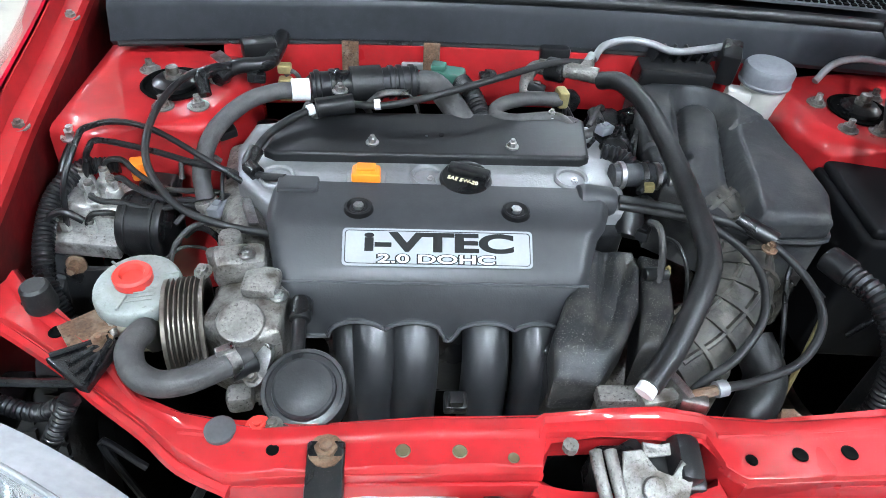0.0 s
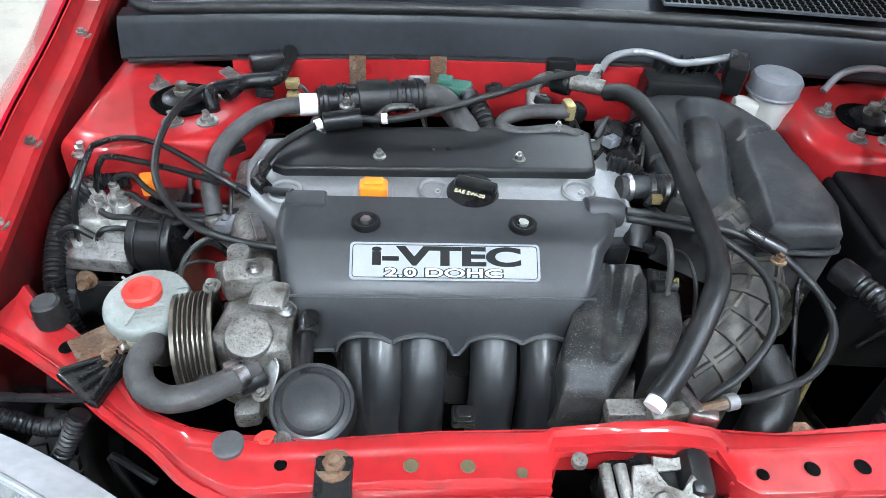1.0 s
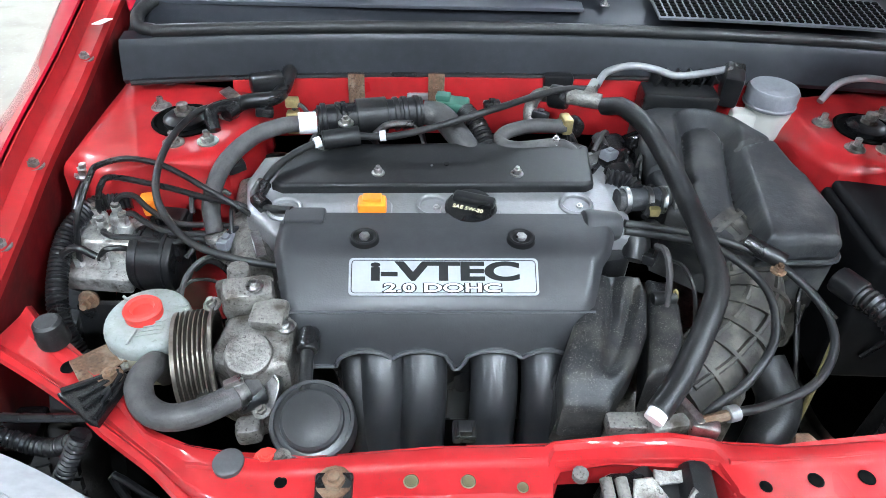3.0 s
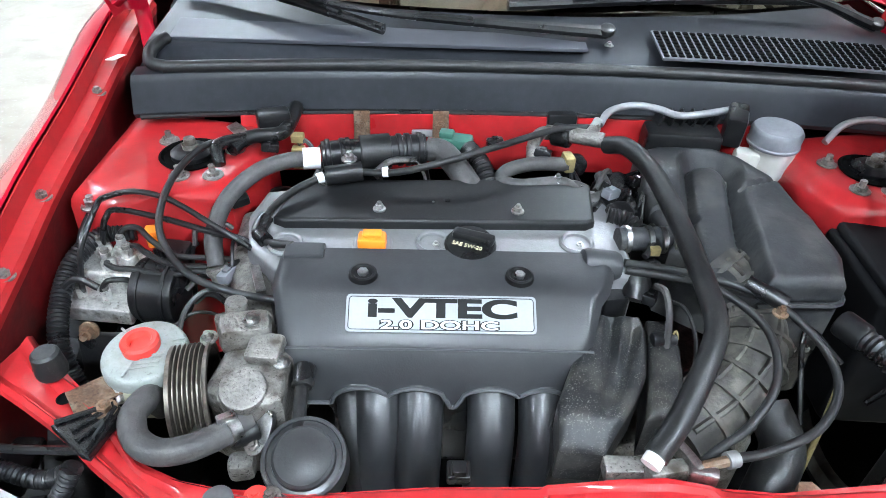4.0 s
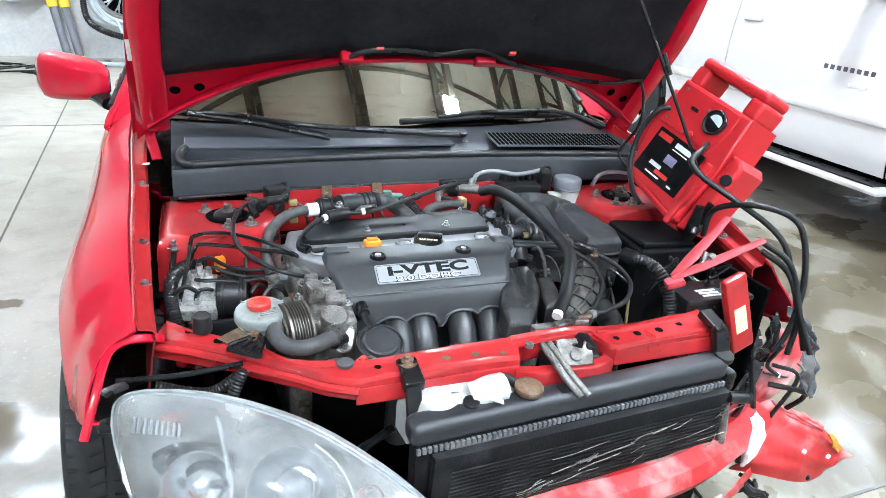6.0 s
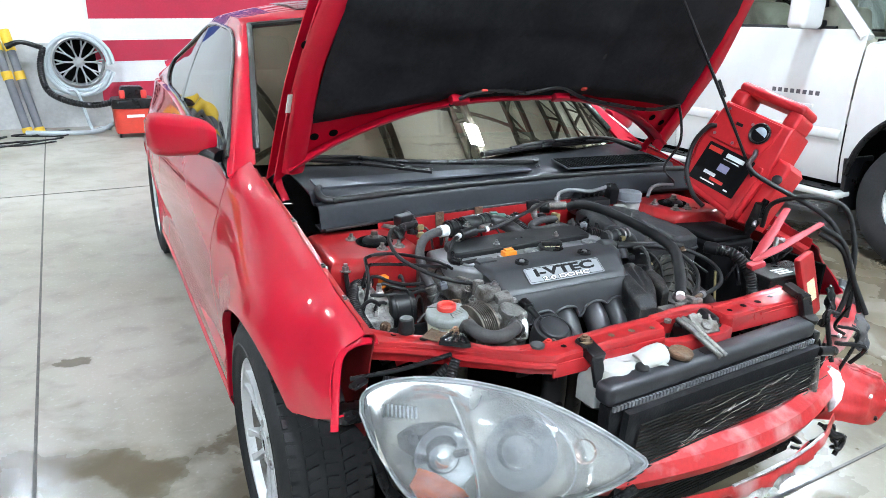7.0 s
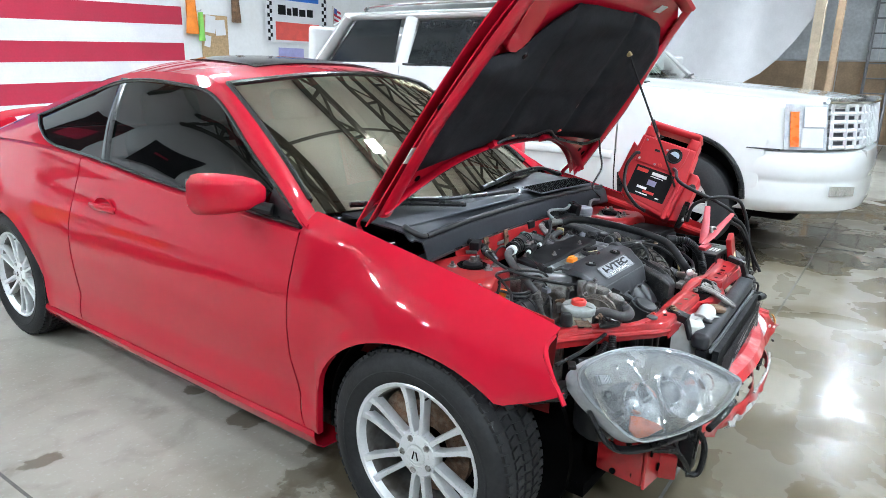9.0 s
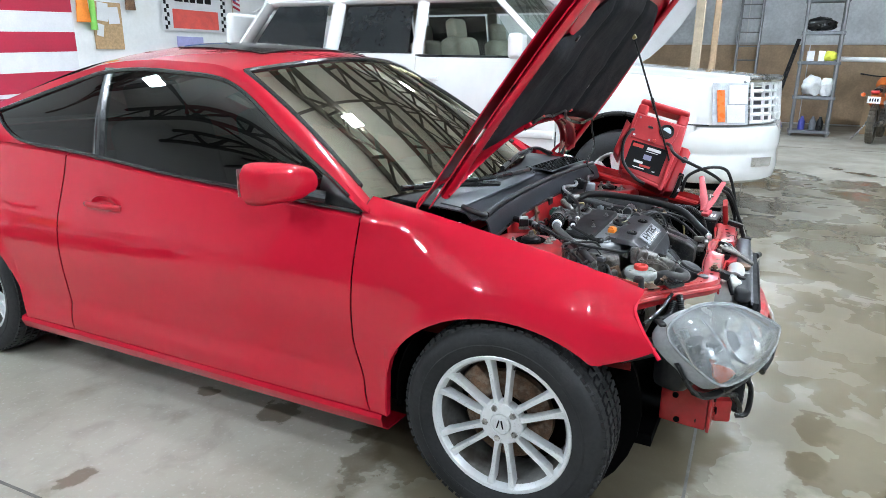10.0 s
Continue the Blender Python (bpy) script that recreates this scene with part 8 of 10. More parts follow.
JM = Matrix.Translation((0.527, -0.112, 0.930)) @ Matrix((ja, jc, jn)).transposed().to_4x4()
js = thing("jump_starter", "red portable jump starter with cables, leaning on the wing", "jump starter")


def jpart(name, bm, m, parent=js, label=""):
    bm.transform(JM)
    return part(name, bm, m, parent, label)


def jp(a, c, d=0.0):
    return JM @ V(a, c, d)


T = Matrix.Translation
case = jpart("case", prism([(-0.096, -0.074), (0.116, -0.100), (0.122, 0.05), (0.112, 0.185), (-0.112, 0.185), (-0.120, 0.05)], 0.12, T((0, 0, -0.12)), 0.010, 3), JRED, label="moulded red plastic case")
for a in (-0.088, 0.088):
    jpart("handle_post", box((a, 0.205, -0.055), (0.045, 0.05, 0.10), None, 0.012, 3), JRED)
jpart("handle", box((0, 0.240, -0.055), (0.215, 0.030, 0.10), None, 0.013, 3), JRED)
jpart("side_holder", prism([(-0.146, 0.00), (-0.116, -0.030), (-0.110, 0.13), (-0.140, 0.15)], 0.11, T((0, 0, -0.13)), 0.010, 3), JRED)
jpart("side_holder", prism([(0.118, -0.11), (0.160, -0.10), (0.165, 0.085), (0.150, 0.10), (0.120, 0.10)], 0.10, T((0, 0, -0.11)), 0.012, 3), JRED)
jpart("foot", box((0.014, -0.090, -0.06), (0.19, 0.020, 0.12), rotm(0, 0, -7), 0.008), JRED)
jpart("raised_panel", prism([(-0.098, 0.070), (0.070, 0.070), (0.085, 0.125), (0.085, 0.178), (-0.098, 0.178)], 0.006, T((0, 0, -0.001)), 0.004, 2), JRED)
jpart("side_groove", box((0.098, -0.03, 0.002), (0.018, 0.17, 0.012), None, 0.005), JRED)
lab = jpart("front_label", prism(rounded(0.158, 0.120, 0.004), 0.0018, T((-0.004, 0.0, 0.0002)), 0), INK, case, "black front label with red and white marks")
for a, c, w, h, m in ((-0.052, 0.044, 0.046, 0.014, RED_CAP), (0.018, 0.043, 0.060, 0.013, WHITE_INK), (0.012, 0.030, 0.052, 0.003, WHITE_INK), (-0.028, -0.024, 0.040, 0.010, WHITE_INK), (0.004, -0.036, 0.046, 0.010, RED_CAP), (-0.02, -0.048, 0.050, 0.004, WHITE_INK), (0.045, -0.048, 0.014, 0.005, WHITE_INK), (0.002, 0.004, 0.034, 0.022, mat("lilac_ink", (0.36, 0.34, 0.52), 0.5))):
    jpart("label_mark", box((a, c, 0.0024), (w, h, 0.0008)), m, lab)
gauge = jpart("gauge", lathe([(0.030, 0.004), (0.031, 0.012), (0.028, 0.015), (0.025, 0.012), (0.024, 0.008), (0, 0.008)], 32, T((0.040, 0.135, 0))), BLACK, case, "round battery gauge")
jpart("dial", prism([(x, y) for x, y in arc(0, 0, 0.019, -15, 165, 14)], 0.001, T((0.040, 0.135, 0.0085)), 0), mat("dial_face", (0.55, 0.62, 0.72), 0.3), gauge)
jpart("button", cyl((0.004, 0.082, 0.005), 0.008, 0.006, (0, 0, 1), 16, 0.002), RED_CAP, case)
jpart("switch", box((-0.030, 0.135, 0.006), (0.022, 0.009, 0.004), None, 0.001), BLACK, case)
for a, c in ((-0.085, 0.165), (0.005, 0.150), (-0.085, 0.085), (-0.018, 0.080)):
    jpart("screw", cyl((a, c, 0.004), 0.0048, 0.003, (0, 0, 1), 10), STEEL, case)
jpart("socket", cyl((0.150, 0.045, -0.012), 0.014, 0.006, (0.2, 0, 1), 16, 0.002), BLACK, case)
part("cable_left", tube([jp(-0.095, 0.105, 0.004), jp(-0.105, 0.09, 0.022), jp(-0.115, 0.03, 0.022), jp(-0.085, -0.05, 0.022), jp(-0.02, -0.10, 0.03), jp(0.03, -0.115, 0.035)], 0.0068, 10, 6), RUBBER, js, "black power cable")
part("cable_right", tube([jp(0.058, 0.088, 0.004), jp(0.075, 0.075, 0.03), jp(0.12, 0.03, 0.07), V(0.60, -0.40, 0.86), V(0.63, -0.45, 0.78), V(0.64, -0.49, 0.68), V(0.63, -0.50, 0.60)], 0.0068, 10, 6), RUBBER, js, "black power cable")
part("cable_loop", tube([V(0.535, -0.27, 0.80), V(0.53, -0.29, 0.87), V(0.56, -0.36, 0.905), V(0.61, -0.42, 0.90), V(0.635, -0.45, 0.86), V(0.64, -0.48, 0.76), V(0.625, -0.49, 0.66), V(0.60, -0.49, 0.60)], 0.0068, 10, 6), RUBBER, js)
for o in (0.0, 0.018):
    part("cable_loop", tube([V(0.56, -0.42, 0.84 - o), V(0.61, -0.46, 0.80 - o), V(0.63, -0.50, 0.70), V(0.65, -0.52 - o, 0.62)], 0.0066, 10, 6), RUBBER, js)


def clamp(tip, e1, e2, m):
    c = part("clamp_jaw", tube([V(*tip), V(*tip).lerp(V(*e1), 0.35), V(*e1)], [0.008, 0.016, 0.010], 8, 5, flat=0.45), m, js, "red toothed battery clamp")
    part("clamp_arm", tube([V(*tip) + V(0.01, 0.012, 0.0), V(*tip).lerp(V(*e2), 0.35), V(*e2)], [0.008, 0.016, 0.010], 8, 5, flat=0.45), m, js)
    p = V(*tip).lerp((V(*e1) + V(*e2)) / 2, 0.42)
    part("clamp_pivot", cyl(p - V(0.01, 0.01, 0.012), 0.006, 0.03, (0.4, 0.3, 0.8), 10), STEEL, c)
    part("clamp_spring", cyl(p - V(-0.004, 0.012, 0.0), 0.010, 0.016, (0.8, 0.3, 0.2), 12), ALU, c)


JCL = mat("faded_red_clamp", (0.40, 0.03, 0.04), 0.5, 0, 0.12, 20, 0.3, 200)
clamp((0.365, -0.388, 0.758), (0.545, -0.432, 0.852), (0.520, -0.345, 0.872), JCL)
clamp((0.52, -0.24, 0.770), (0.545, -0.262, 0.875), (0.515, -0.262, 0.870), BLACK)
part("clamp_tooth", box((0.368, -0.394, 0.752), (0.040, 0.03, 0.016), rotm(0, -20, -20), 0.005), JCL, js)


# ---- things along the walls ----
FLAG_RED = mat("flag_red", (0.42, 0.02, 0.05), 0.8, 0, 0.08, 5, 0.2, 300)
FLAG_WHITE = mat("flag_white", (0.70, 0.69, 0.70), 0.8, 0, 0.05, 5, 0.2, 300)
FLAG_BLUE = mat("flag_blue", (0.05, 0.08, 0.26), 0.8, 0, 0.08, 5, 0.2, 300)
WY = HB - 0.03


def wall_y(x, z, amp=0.010):
    return WY - 0.02 - amp * (1 + math.sin(x * 5.1 + 0.7 * math.sin(z * 2.1)) + 0.5 * math.sin(x * 13 + z))


def cloth(x0, x1, z0, z1, nx, nz, off=0.0, shear=0.0, xo=0.0):
    rows = []
    for i in range(nx + 1):
        x = x0 + (x1 - x0) * i / nx
        rows.append([g(x, wall_y(x, z0 + (z1 - z0) * k / nz) - off, z0 + (z1 - z0) * k / nz + shear * (x - xo)) for k in range(nz + 1)])
    return sheet(rows)


FX0, FX1, FZ0, SH = -0.72, 3.80, 0.27, 0.030
flag = thing("wall_flag", "large red, white and blue striped flag hung on the wall", "flag", g(1.5, WY, 1.8))
for k in range(13):
    a, b = FZ0 + 0.2425 * k, FZ0 + 0.2425 * (k + 1)
    part("stripe", thicken(cloth(FX0 - 0.012 * k, FX1, a, b, 60, 3, 0, SH, FX0), 0.003), FLAG_RED if k % 2 == 0 else FLAG_WHITE, flag)
part("canton", thicken(cloth(FX0 - 0.14, 1.06, FZ0 + 6 * 0.2425, FZ0 + 13 * 0.2425, 26, 6, 0.006, SH, FX0), 0.003), FLAG_BLUE, flag, "blue field with white stars")
for r in range(9):
    for c in range(6 if r % 2 == 0 else 5):
        x = FX0 - 0.02 + (c + 0.5 + (0.5 if r % 2 else 0)) * 0.29
        z = FZ0 + 6 * 0.2425 + 0.11 + r * 0.183 + SH * (x - FX0)
        star = [(0.062 * math.cos(radians(90 + 36 * i)) * (1 if i % 2 == 0 else 0.4), 0.062 * math.sin(radians(90 + 36 * i)) * (1 if i % 2 == 0 else 0.4)) for i in range(10)]
        part("star", prism(star, 0.003, GM @ Matrix.Translation((x, wall_y(x, z) - 0.008, z)) @ rotm(90), 0), FLAG_WHITE, flag)

part("wall_base", box(((HL + HR) / 2, HB - 0.012, 0.48), (HR - HL - 0.1, 0.022, 0.96)), mat("grey_block", (0.50, 0.50, 0.49), 0.8, 0, 0.12, 3, 0.4, 40, dirt=(0.3, 0.28, 0.25), dirt_amt=0.5, dirt_scale=3), smooth=0).matrix_basis = GM
tagged(bpy.data.objects["wall_base"], "grey concrete plinth along the white wall", "wall", kind="structure")

# banner with checked edges
BX0, BX1 = 5.30, 6.66
ban = thing("wall_banner", "white workshop banner with blue and red panels and checked edges", "banner", g(6, WY, 2.2))
part("banner_cloth", thicken(cloth(BX0, BX1, 1.70, 3.10, 16, 8), 0.003), FLAG_WHITE, ban)
part("banner_panel", thicken(cloth(BX0 + 0.20, BX1 - 0.20, 1.74, 2.02, 12, 3, 0.006), 0.003), mat("banner_red", (0.72, 0.10, 0.08), 0.7), ban)
part("banner_panel", thicken(cloth(BX0 + 0.20, BX1 - 0.20, 2.36, 2.70, 12, 3, 0.006), 0.003), mat("banner_blue", (0.03, 0.16, 0.55), 0.7), ban)
for i, (a, b, h) in enumerate(((0.26, 0.42, 0.15), (0.45, 0.55, 0.11), (0.58, 0.70, 0.13), (0.73, 0.86, 0.11), (0.89, 1.02, 0.12))):
    part("banner_mark", thicken(cloth(BX0 + a, BX0 + b, 2.13, 2.13 + h, 3, 2, 0.006), 0.003), INK, ban)
for e in (BX0 + 0.03, BX1 - 0.13):
    for k in range(22):
        part("check", thicken(cloth(e + (0.05 if k % 2 else 0.0), e + 0.05 + (0.05 if k % 2 else 0.0), 1.72 + 0.06 * k, 1.78 + 0.06 * k, 1, 1, 0.006), 0.002), INK, ban)
sg = part("small_sign", thicken(cloth(5.55, 6.10, 1.42, 1.62, 3, 2, 0.0), 0.006), mat("lilac_sign", (0.36, 0.36, 0.62), 0.6), None)
tagged(sg, "small lilac sign on the white wall", "sign")
sf = thing("hand_flag", "small striped flag on a stick on the wall", "flag", g(6.95, WY, 2.2))
for k in range(5):
    part("stripe", thicken(cloth(6.84, 7.02, 2.12 + 0.04 * k, 2.16 + 0.04 * k, 4, 1, 0, -0.3, 6.84), 0.002), FLAG_RED if k % 2 == 0 else FLAG_WHITE, sf)
part("canton", thicken(cloth(6.84, 6.92, 2.24, 2.33, 2, 1, 0.004, -0.3, 6.84), 0.002), FLAG_BLUE, sf)
part("stick", tube([g(6.83, WY - 0.02, 2.36), g(6.85, WY - 0.02, 1.95)], 0.006, 6, 1, smooth=False), PLY, sf)

# coats, cork board and papers
cb2 = thing("notice_board", "cork notice board with papers pinned on it", "notice board", g(4.4, WY, 1.7))
part("board", box((0, 0, 0), (0.46, 0.02, 0.62), None, 0.004), mat("cork", (0.45, 0.30, 0.16), 0.9, 0, 0.2, 30, 0.3, 90), cb2).matrix_basis = GM @ Matrix.Translation((4.36, WY, 1.72))
for x, z, w, h, rz in ((4.28, 1.90, 0.17, 0.24, 6), (4.45, 1.86, 0.18, 0.22, -5), (4.22, 1.66, 0.10, 0.16, 12)):
    part("paper", box((0, 0, 0), (w, 0.003, h), rotm(0, rz, 0)), FLAG_WHITE, cb2).matrix_basis = GM @ Matrix.Translation((x, WY - 0.016, z))
for x, z0, z1, w, m, lab in ((3.95, 1.75, 2.55, 0.19, mat("hi_vis_orange", (0.85, 0.25, 0.03), 0.7), "orange high-visibility vest on a hook"), (4.10, 1.66, 2.05, 0.09, mat("lime_cloth", (0.25, 0.65, 0.12), 0.7), "lime green cloth on a hook"), (4.72, 1.95, 2.60, 0.16, mat("camo_cloth", (0.16, 0.09, 0.05), 0.8, 0, 0.6, 12), "patterned jacket on a hook")):
    rows = []
    for i in range(15):
        a = 2 * math.pi * i / 14
        rows.append([g(x + w * (0.55 + 0.45 * t) * math.cos(a) * (1 + 0.12 * math.sin(5 * a + 4 * t)) * 0.5, WY - 0.05 + 0.045 * math.sin(a), z1 + (z0 - z1) * t) for t in ladder(0, 1, 7)])
    tagged(part("hanging_cloth", sheet(rows), m), lab, "clothing")
    tagged(part("coat_hook", tube([g(x, WY + 0.02, z1 + 0.02), g(x, WY - 0.05, z1 + 0.02), g(x, WY - 0.07, z1 + 0.04)], 0.006, 6, 3), STEEL), "steel coat hook fixed to the wall", "hook", "coat hooks")

# wheel with a coiled hose, vacuum, poles
SPARE = mat("dusty_spare_wheel", (0.36, 0.365, 0.37), 0.4, 0.5, 0.1, 8, dirt=(0.12, 0.11, 0.10), dirt_amt=0.6, dirt_scale=14)


def wall_wheel(x, z, r, label):
    t = thing("spare_wheel", label, "wheel", g(x, WY - 0.1, z), "spare wheels on the wall")
    m = GM @ Matrix.Translation((x, WY - 0.10, z)) @ rotm(90)
    part("rim", lathe([(r * 0.82, -0.08), (r * 0.86, 0.06), (r * 0.90, 0.07), (r * 0.90, 0.05), (r * 0.84, -0.08)], 40, m), SPARE, t)
    for k in range(10):
        a = radians(36 * k)
        for d in (-0.11, 0.11):
            part("spoke", tube([m @ V(0.04 * math.cos(a), 0.04 * math.sin(a), 0.05), m @ V(r * 0.5 * math.cos(a), r * 0.5 * math.sin(a), 0.055), m @ V(r * 0.84 * math.cos(a + d), r * 0.84 * math.sin(a + d), 0.055)], [0.012, 0.011, 0.010], 6, 2, smooth=False), SPARE, t)
    part("hub", cyl(m @ V(0, 0, 0.03), 0.06, 0.03, tuple((m.to_3x3() @ V(0, 0, 1))), 18, 0.006), SPARE, t)
    # Near-black disc stands for the shade in the spoke gaps.
    part("backing", cyl(m @ V(0, 0, -0.085), r * 0.84, 0.01, tuple((m.to_3x3() @ V(0, 0, 1))), 32), DARK, t)
    return m


m1 = wall_wheel(-0.93, 0.76, 0.30, "silver multi-spoke wheel inside a coiled hose")
wall_wheel(-2.02, 0.86, 0.28, "silver multi-spoke wheel leaning on the wall")
HOSE_GREY = mat("pale_hose", (0.45, 0.50, 0.52), 0.5, 0, 0.1, 10)
for k, (dx, dz, r) in enumerate(((0.0, 0.0, 0.31), (0.02, -0.02, 0.335), (-0.02, -0.03, 0.325))):
    pts = [m1 @ V(dx + r * math.cos(radians(a)), dz + r * math.sin(radians(a)) * 1.02, 0.09 + 0.02 * k) for a in ladder(0, 345, 22)]
    tagged(part("hose_coil", tube(pts, 0.022, 8, 2), HOSE_GREY), "pale grey air hose coiled on the wall", "hose", "hose coils")
tagged(part("floor_hose", tube([g(-1.3, WY - 0.14, 0.48), g(-1.15, WY - 0.2, 0.42), g(-1.0, WY - 0.25, 0.44)] + [g(-0.9 + 0.1 * k, WY - 0.35 - 0.04 * k, 0.03) for k in range(3)], 0.020, 8, 5), HOSE_GREY), "pale grey hose trailing to the floor", "hose")
tagged(part("floor_hose", tube([g(-1.55, WY - 0.5, 0.028), g(-1.2, WY - 0.62, 0.028), g(-0.85, WY - 0.60, 0.028), g(-0.6, WY - 0.45, 0.12)], 0.026, 8, 6), HOSE_GREY), "pale grey hose on the floor", "hose")
vac = thing("shop_vacuum", "red and black wet-dry shop vacuum on castors", "vacuum cleaner", g(-0.45, 6.85, 0))
VO = V(-0.47, 6.90, 0)
part("tub", prism(rounded(0.40, 0.36, 0.06), 0.27, GM @ Matrix.Translation(VO + V(0, 0, 0.05)), 0.01, 2, taper=1.06), mat("vac_red", (0.60, 0.05, 0.03), 0.45), vac, "red tub")
part("lid", prism(rounded(0.45, 0.40, 0.07), 0.10, GM @ Matrix.Translation(VO + V(0, 0, 0.322)), 0.03, 3), BLACK, vac)
part("motor_head", prism(rounded(0.24, 0.22, 0.05), 0.13, GM @ Matrix.Translation(VO + V(0, 0, 0.42)), 0.04, 3), BLACK, vac)
for dx in (-0.11, 0.11):
    part("latch", box((0, 0, 0), (0.06, 0.05, 0.09), None, 0.015), RED_CAP, vac).matrix_basis = GM @ Matrix.Translation(VO + V(dx, -0.13, 0.47))
for dx in (-0.17, 0.17):
    for dy in (-0.14, 0.14):
        part("castor", cyl(GM @ (VO + V(dx - 0.012, dy, 0.03)), 0.03, 0.024, (1, 0, 0), 14, 0.004), BLACK, vac)
part("label_bar", box((0, 0, 0), (0.18, 0.003, 0.03)), WHITE_INK, vac).matrix_basis = GM @ Matrix.Translation(VO + V(0, -0.188, 0.24))
part("hose", tube([GM @ (VO + V(-0.10, -0.05, 0.40)), GM @ (VO + V(-0.45, -0.08, 0.36)), GM @ (VO + V(-0.78, 0.2, 0.46)), GM @ (VO + V(-0.85, 0.45, 0.70)), GM @ (VO + V(-0.80, 0.6, 0.92))], 0.036, 10, 6, rib=0.006, rib_len=0.03), BLACK, vac)
part("nozzle", tube([GM @ (VO + V(-0.80, 0.58, 0.92)), GM @ (VO + V(-1.0, 0.6, 0.98)), GM @ (VO + V(-1.15, 0.6, 0.93))], [0.03, 0.025, 0.035], 10, 4), BLACK, vac)
YEL = mat("yellow_plastic", (0.75, 0.48, 0.03), 0.5)
for k, x in enumerate((-1.66, -1.54)):
    p = thing("support_pole", "black adjustable support pole with yellow ends", "pole", g(x, WY - 0.3, 0), "support poles")
    a, b = V(x + 0.12, WY - 0.32, 0.0), V(x - 0.08, WY - 0.06, 1.10)
    part("tube", tube([g(*a), g(*a.lerp(b, 0.88))], 0.045, 10, 1, smooth=False), GREY_CAP, p)
    part("grip", tube([g(*a.lerp(b, 0.80)), g(*b)], 0.055, 10, 1, smooth=False), YEL, p)
    part("collar", tube([g(*a.lerp(b, 0.52)), g(*a.lerp(b, 0.60))], 0.055, 10, 1, smooth=False), YEL, p)
    part("foot", tube([g(*a), g(*a.lerp(b, 0.05))], 0.055, 10, 1, smooth=False), YEL, p)
cr = random.Random(21)
for k in range(5):
    x0, y0 = cr.uniform(-2.3, -1.4), cr.uniform(6.6, 7.3)
    pts = [g(x0 + cr.uniform(-0.35, 0.35), y0 + cr.uniform(-0.3, 0.3), 0.010) for _ in range(6)]
    tagged(part("floor_cable", tube(pts, 0.009, 6, 5), BLACK), "loose black cable lying on the floor", "cable", "cables on the floor")

# tool chest, tool rail and dark banners further along the wall
ORANGE_STEEL = mat("orange_steel", (0.72, 0.26, 0.02), 0.35, 0, 0.08, 4, coat=0.4)
chest = thing("tool_chest", "orange steel tool chest against the white wall", "tool chest", g(-3.75, WY - 0.3, 0))
part("cabinet_body", box((0, 0, 0), (1.50, 0.50, 0.86), None, 0.012), ORANGE_STEEL, chest).matrix_basis = GM @ Matrix.Translation((-3.75, WY - 0.28, 0.53))
for k in range(4):
    for dx in (-0.37, 0.37):
        dr = part("drawer", box((0, 0, 0), (0.70, 0.02, 0.18), None, 0.006), ORANGE_STEEL, chest)
        dr.matrix_basis = GM @ Matrix.Translation((-3.75 + dx, WY - 0.54, 0.22 + 0.205 * k))
        part("drawer_pull", box((0, 0, 0), (0.60, 0.02, 0.02), None, 0.005), STEEL, chest).matrix_basis = GM @ Matrix.Translation((-3.75 + dx, WY - 0.56, 0.295 + 0.205 * k))
part("worktop", box((0, 0, 0), (1.54, 0.54, 0.04), None, 0.006), BLACK, chest).matrix_basis = GM @ Matrix.Translation((-3.75, WY - 0.28, 0.982))
for dx in (-0.68, 0.68):
    for dy in (-0.48, -0.08):
        part("castor", cyl(g(-3.75 + dx - 0.015, WY + dy, 0.05), 0.05, 0.03, (1, 0, 0), 14, 0.006), BLACK, chest)
for o in chest.children:
    o.matrix_parent_inverse = chest.matrix_basis.inverted()
rail = thing("tool_rail", "black wall rail with steel spanners hung on it", "tool rail", g(-3.6, WY, 1.5))
part("rail", box((0, 0, 0), (1.5, 0.03, 0.09), None, 0.006), BLACK, rail).matrix_basis = rail.matrix_basis.inverted() @ GM @ Matrix.Translation((-3.6, WY, 1.55))
for k in range(14):
    ln = 0.16 + 0.012 * k
    part("spanner", box((0, 0, 0), (0.028, 0.012, ln), None, 0.004), STEEL, rail).matrix_basis = rail.matrix_basis.inverted() @ GM @ Matrix.Translation((-4.28 + 0.105 * k, WY - 0.024, 1.56 - ln / 2))
for o in rail.children:
    o.matrix_parent_inverse = Matrix()
BANNER_BLACK = mat("black_banner_cloth", (0.012, 0.012, 0.013), 0.8, 0, 0.1, 5)
for x0, x1, z0, z1 in ((-3.05, -1.95, 2.35, 3.15), (-4.35, -3.55, 2.45, 3.10)):
    bb = thing("wall_banner", "black cloth banner with a red mark on the wall", "banner", g((x0 + x1) / 2, WY, z0), "black banners")
    part("banner_cloth", thicken(cloth(x0, x1, z0, z1, 12, 6), 0.003), BANNER_BLACK, bb)
    part("banner_mark", thicken(cloth(x0 + 0.25, x1 - 0.25, z0 + 0.30, z1 - 0.30, 8, 3, 0.006), 0.003), FLAG_RED, bb)

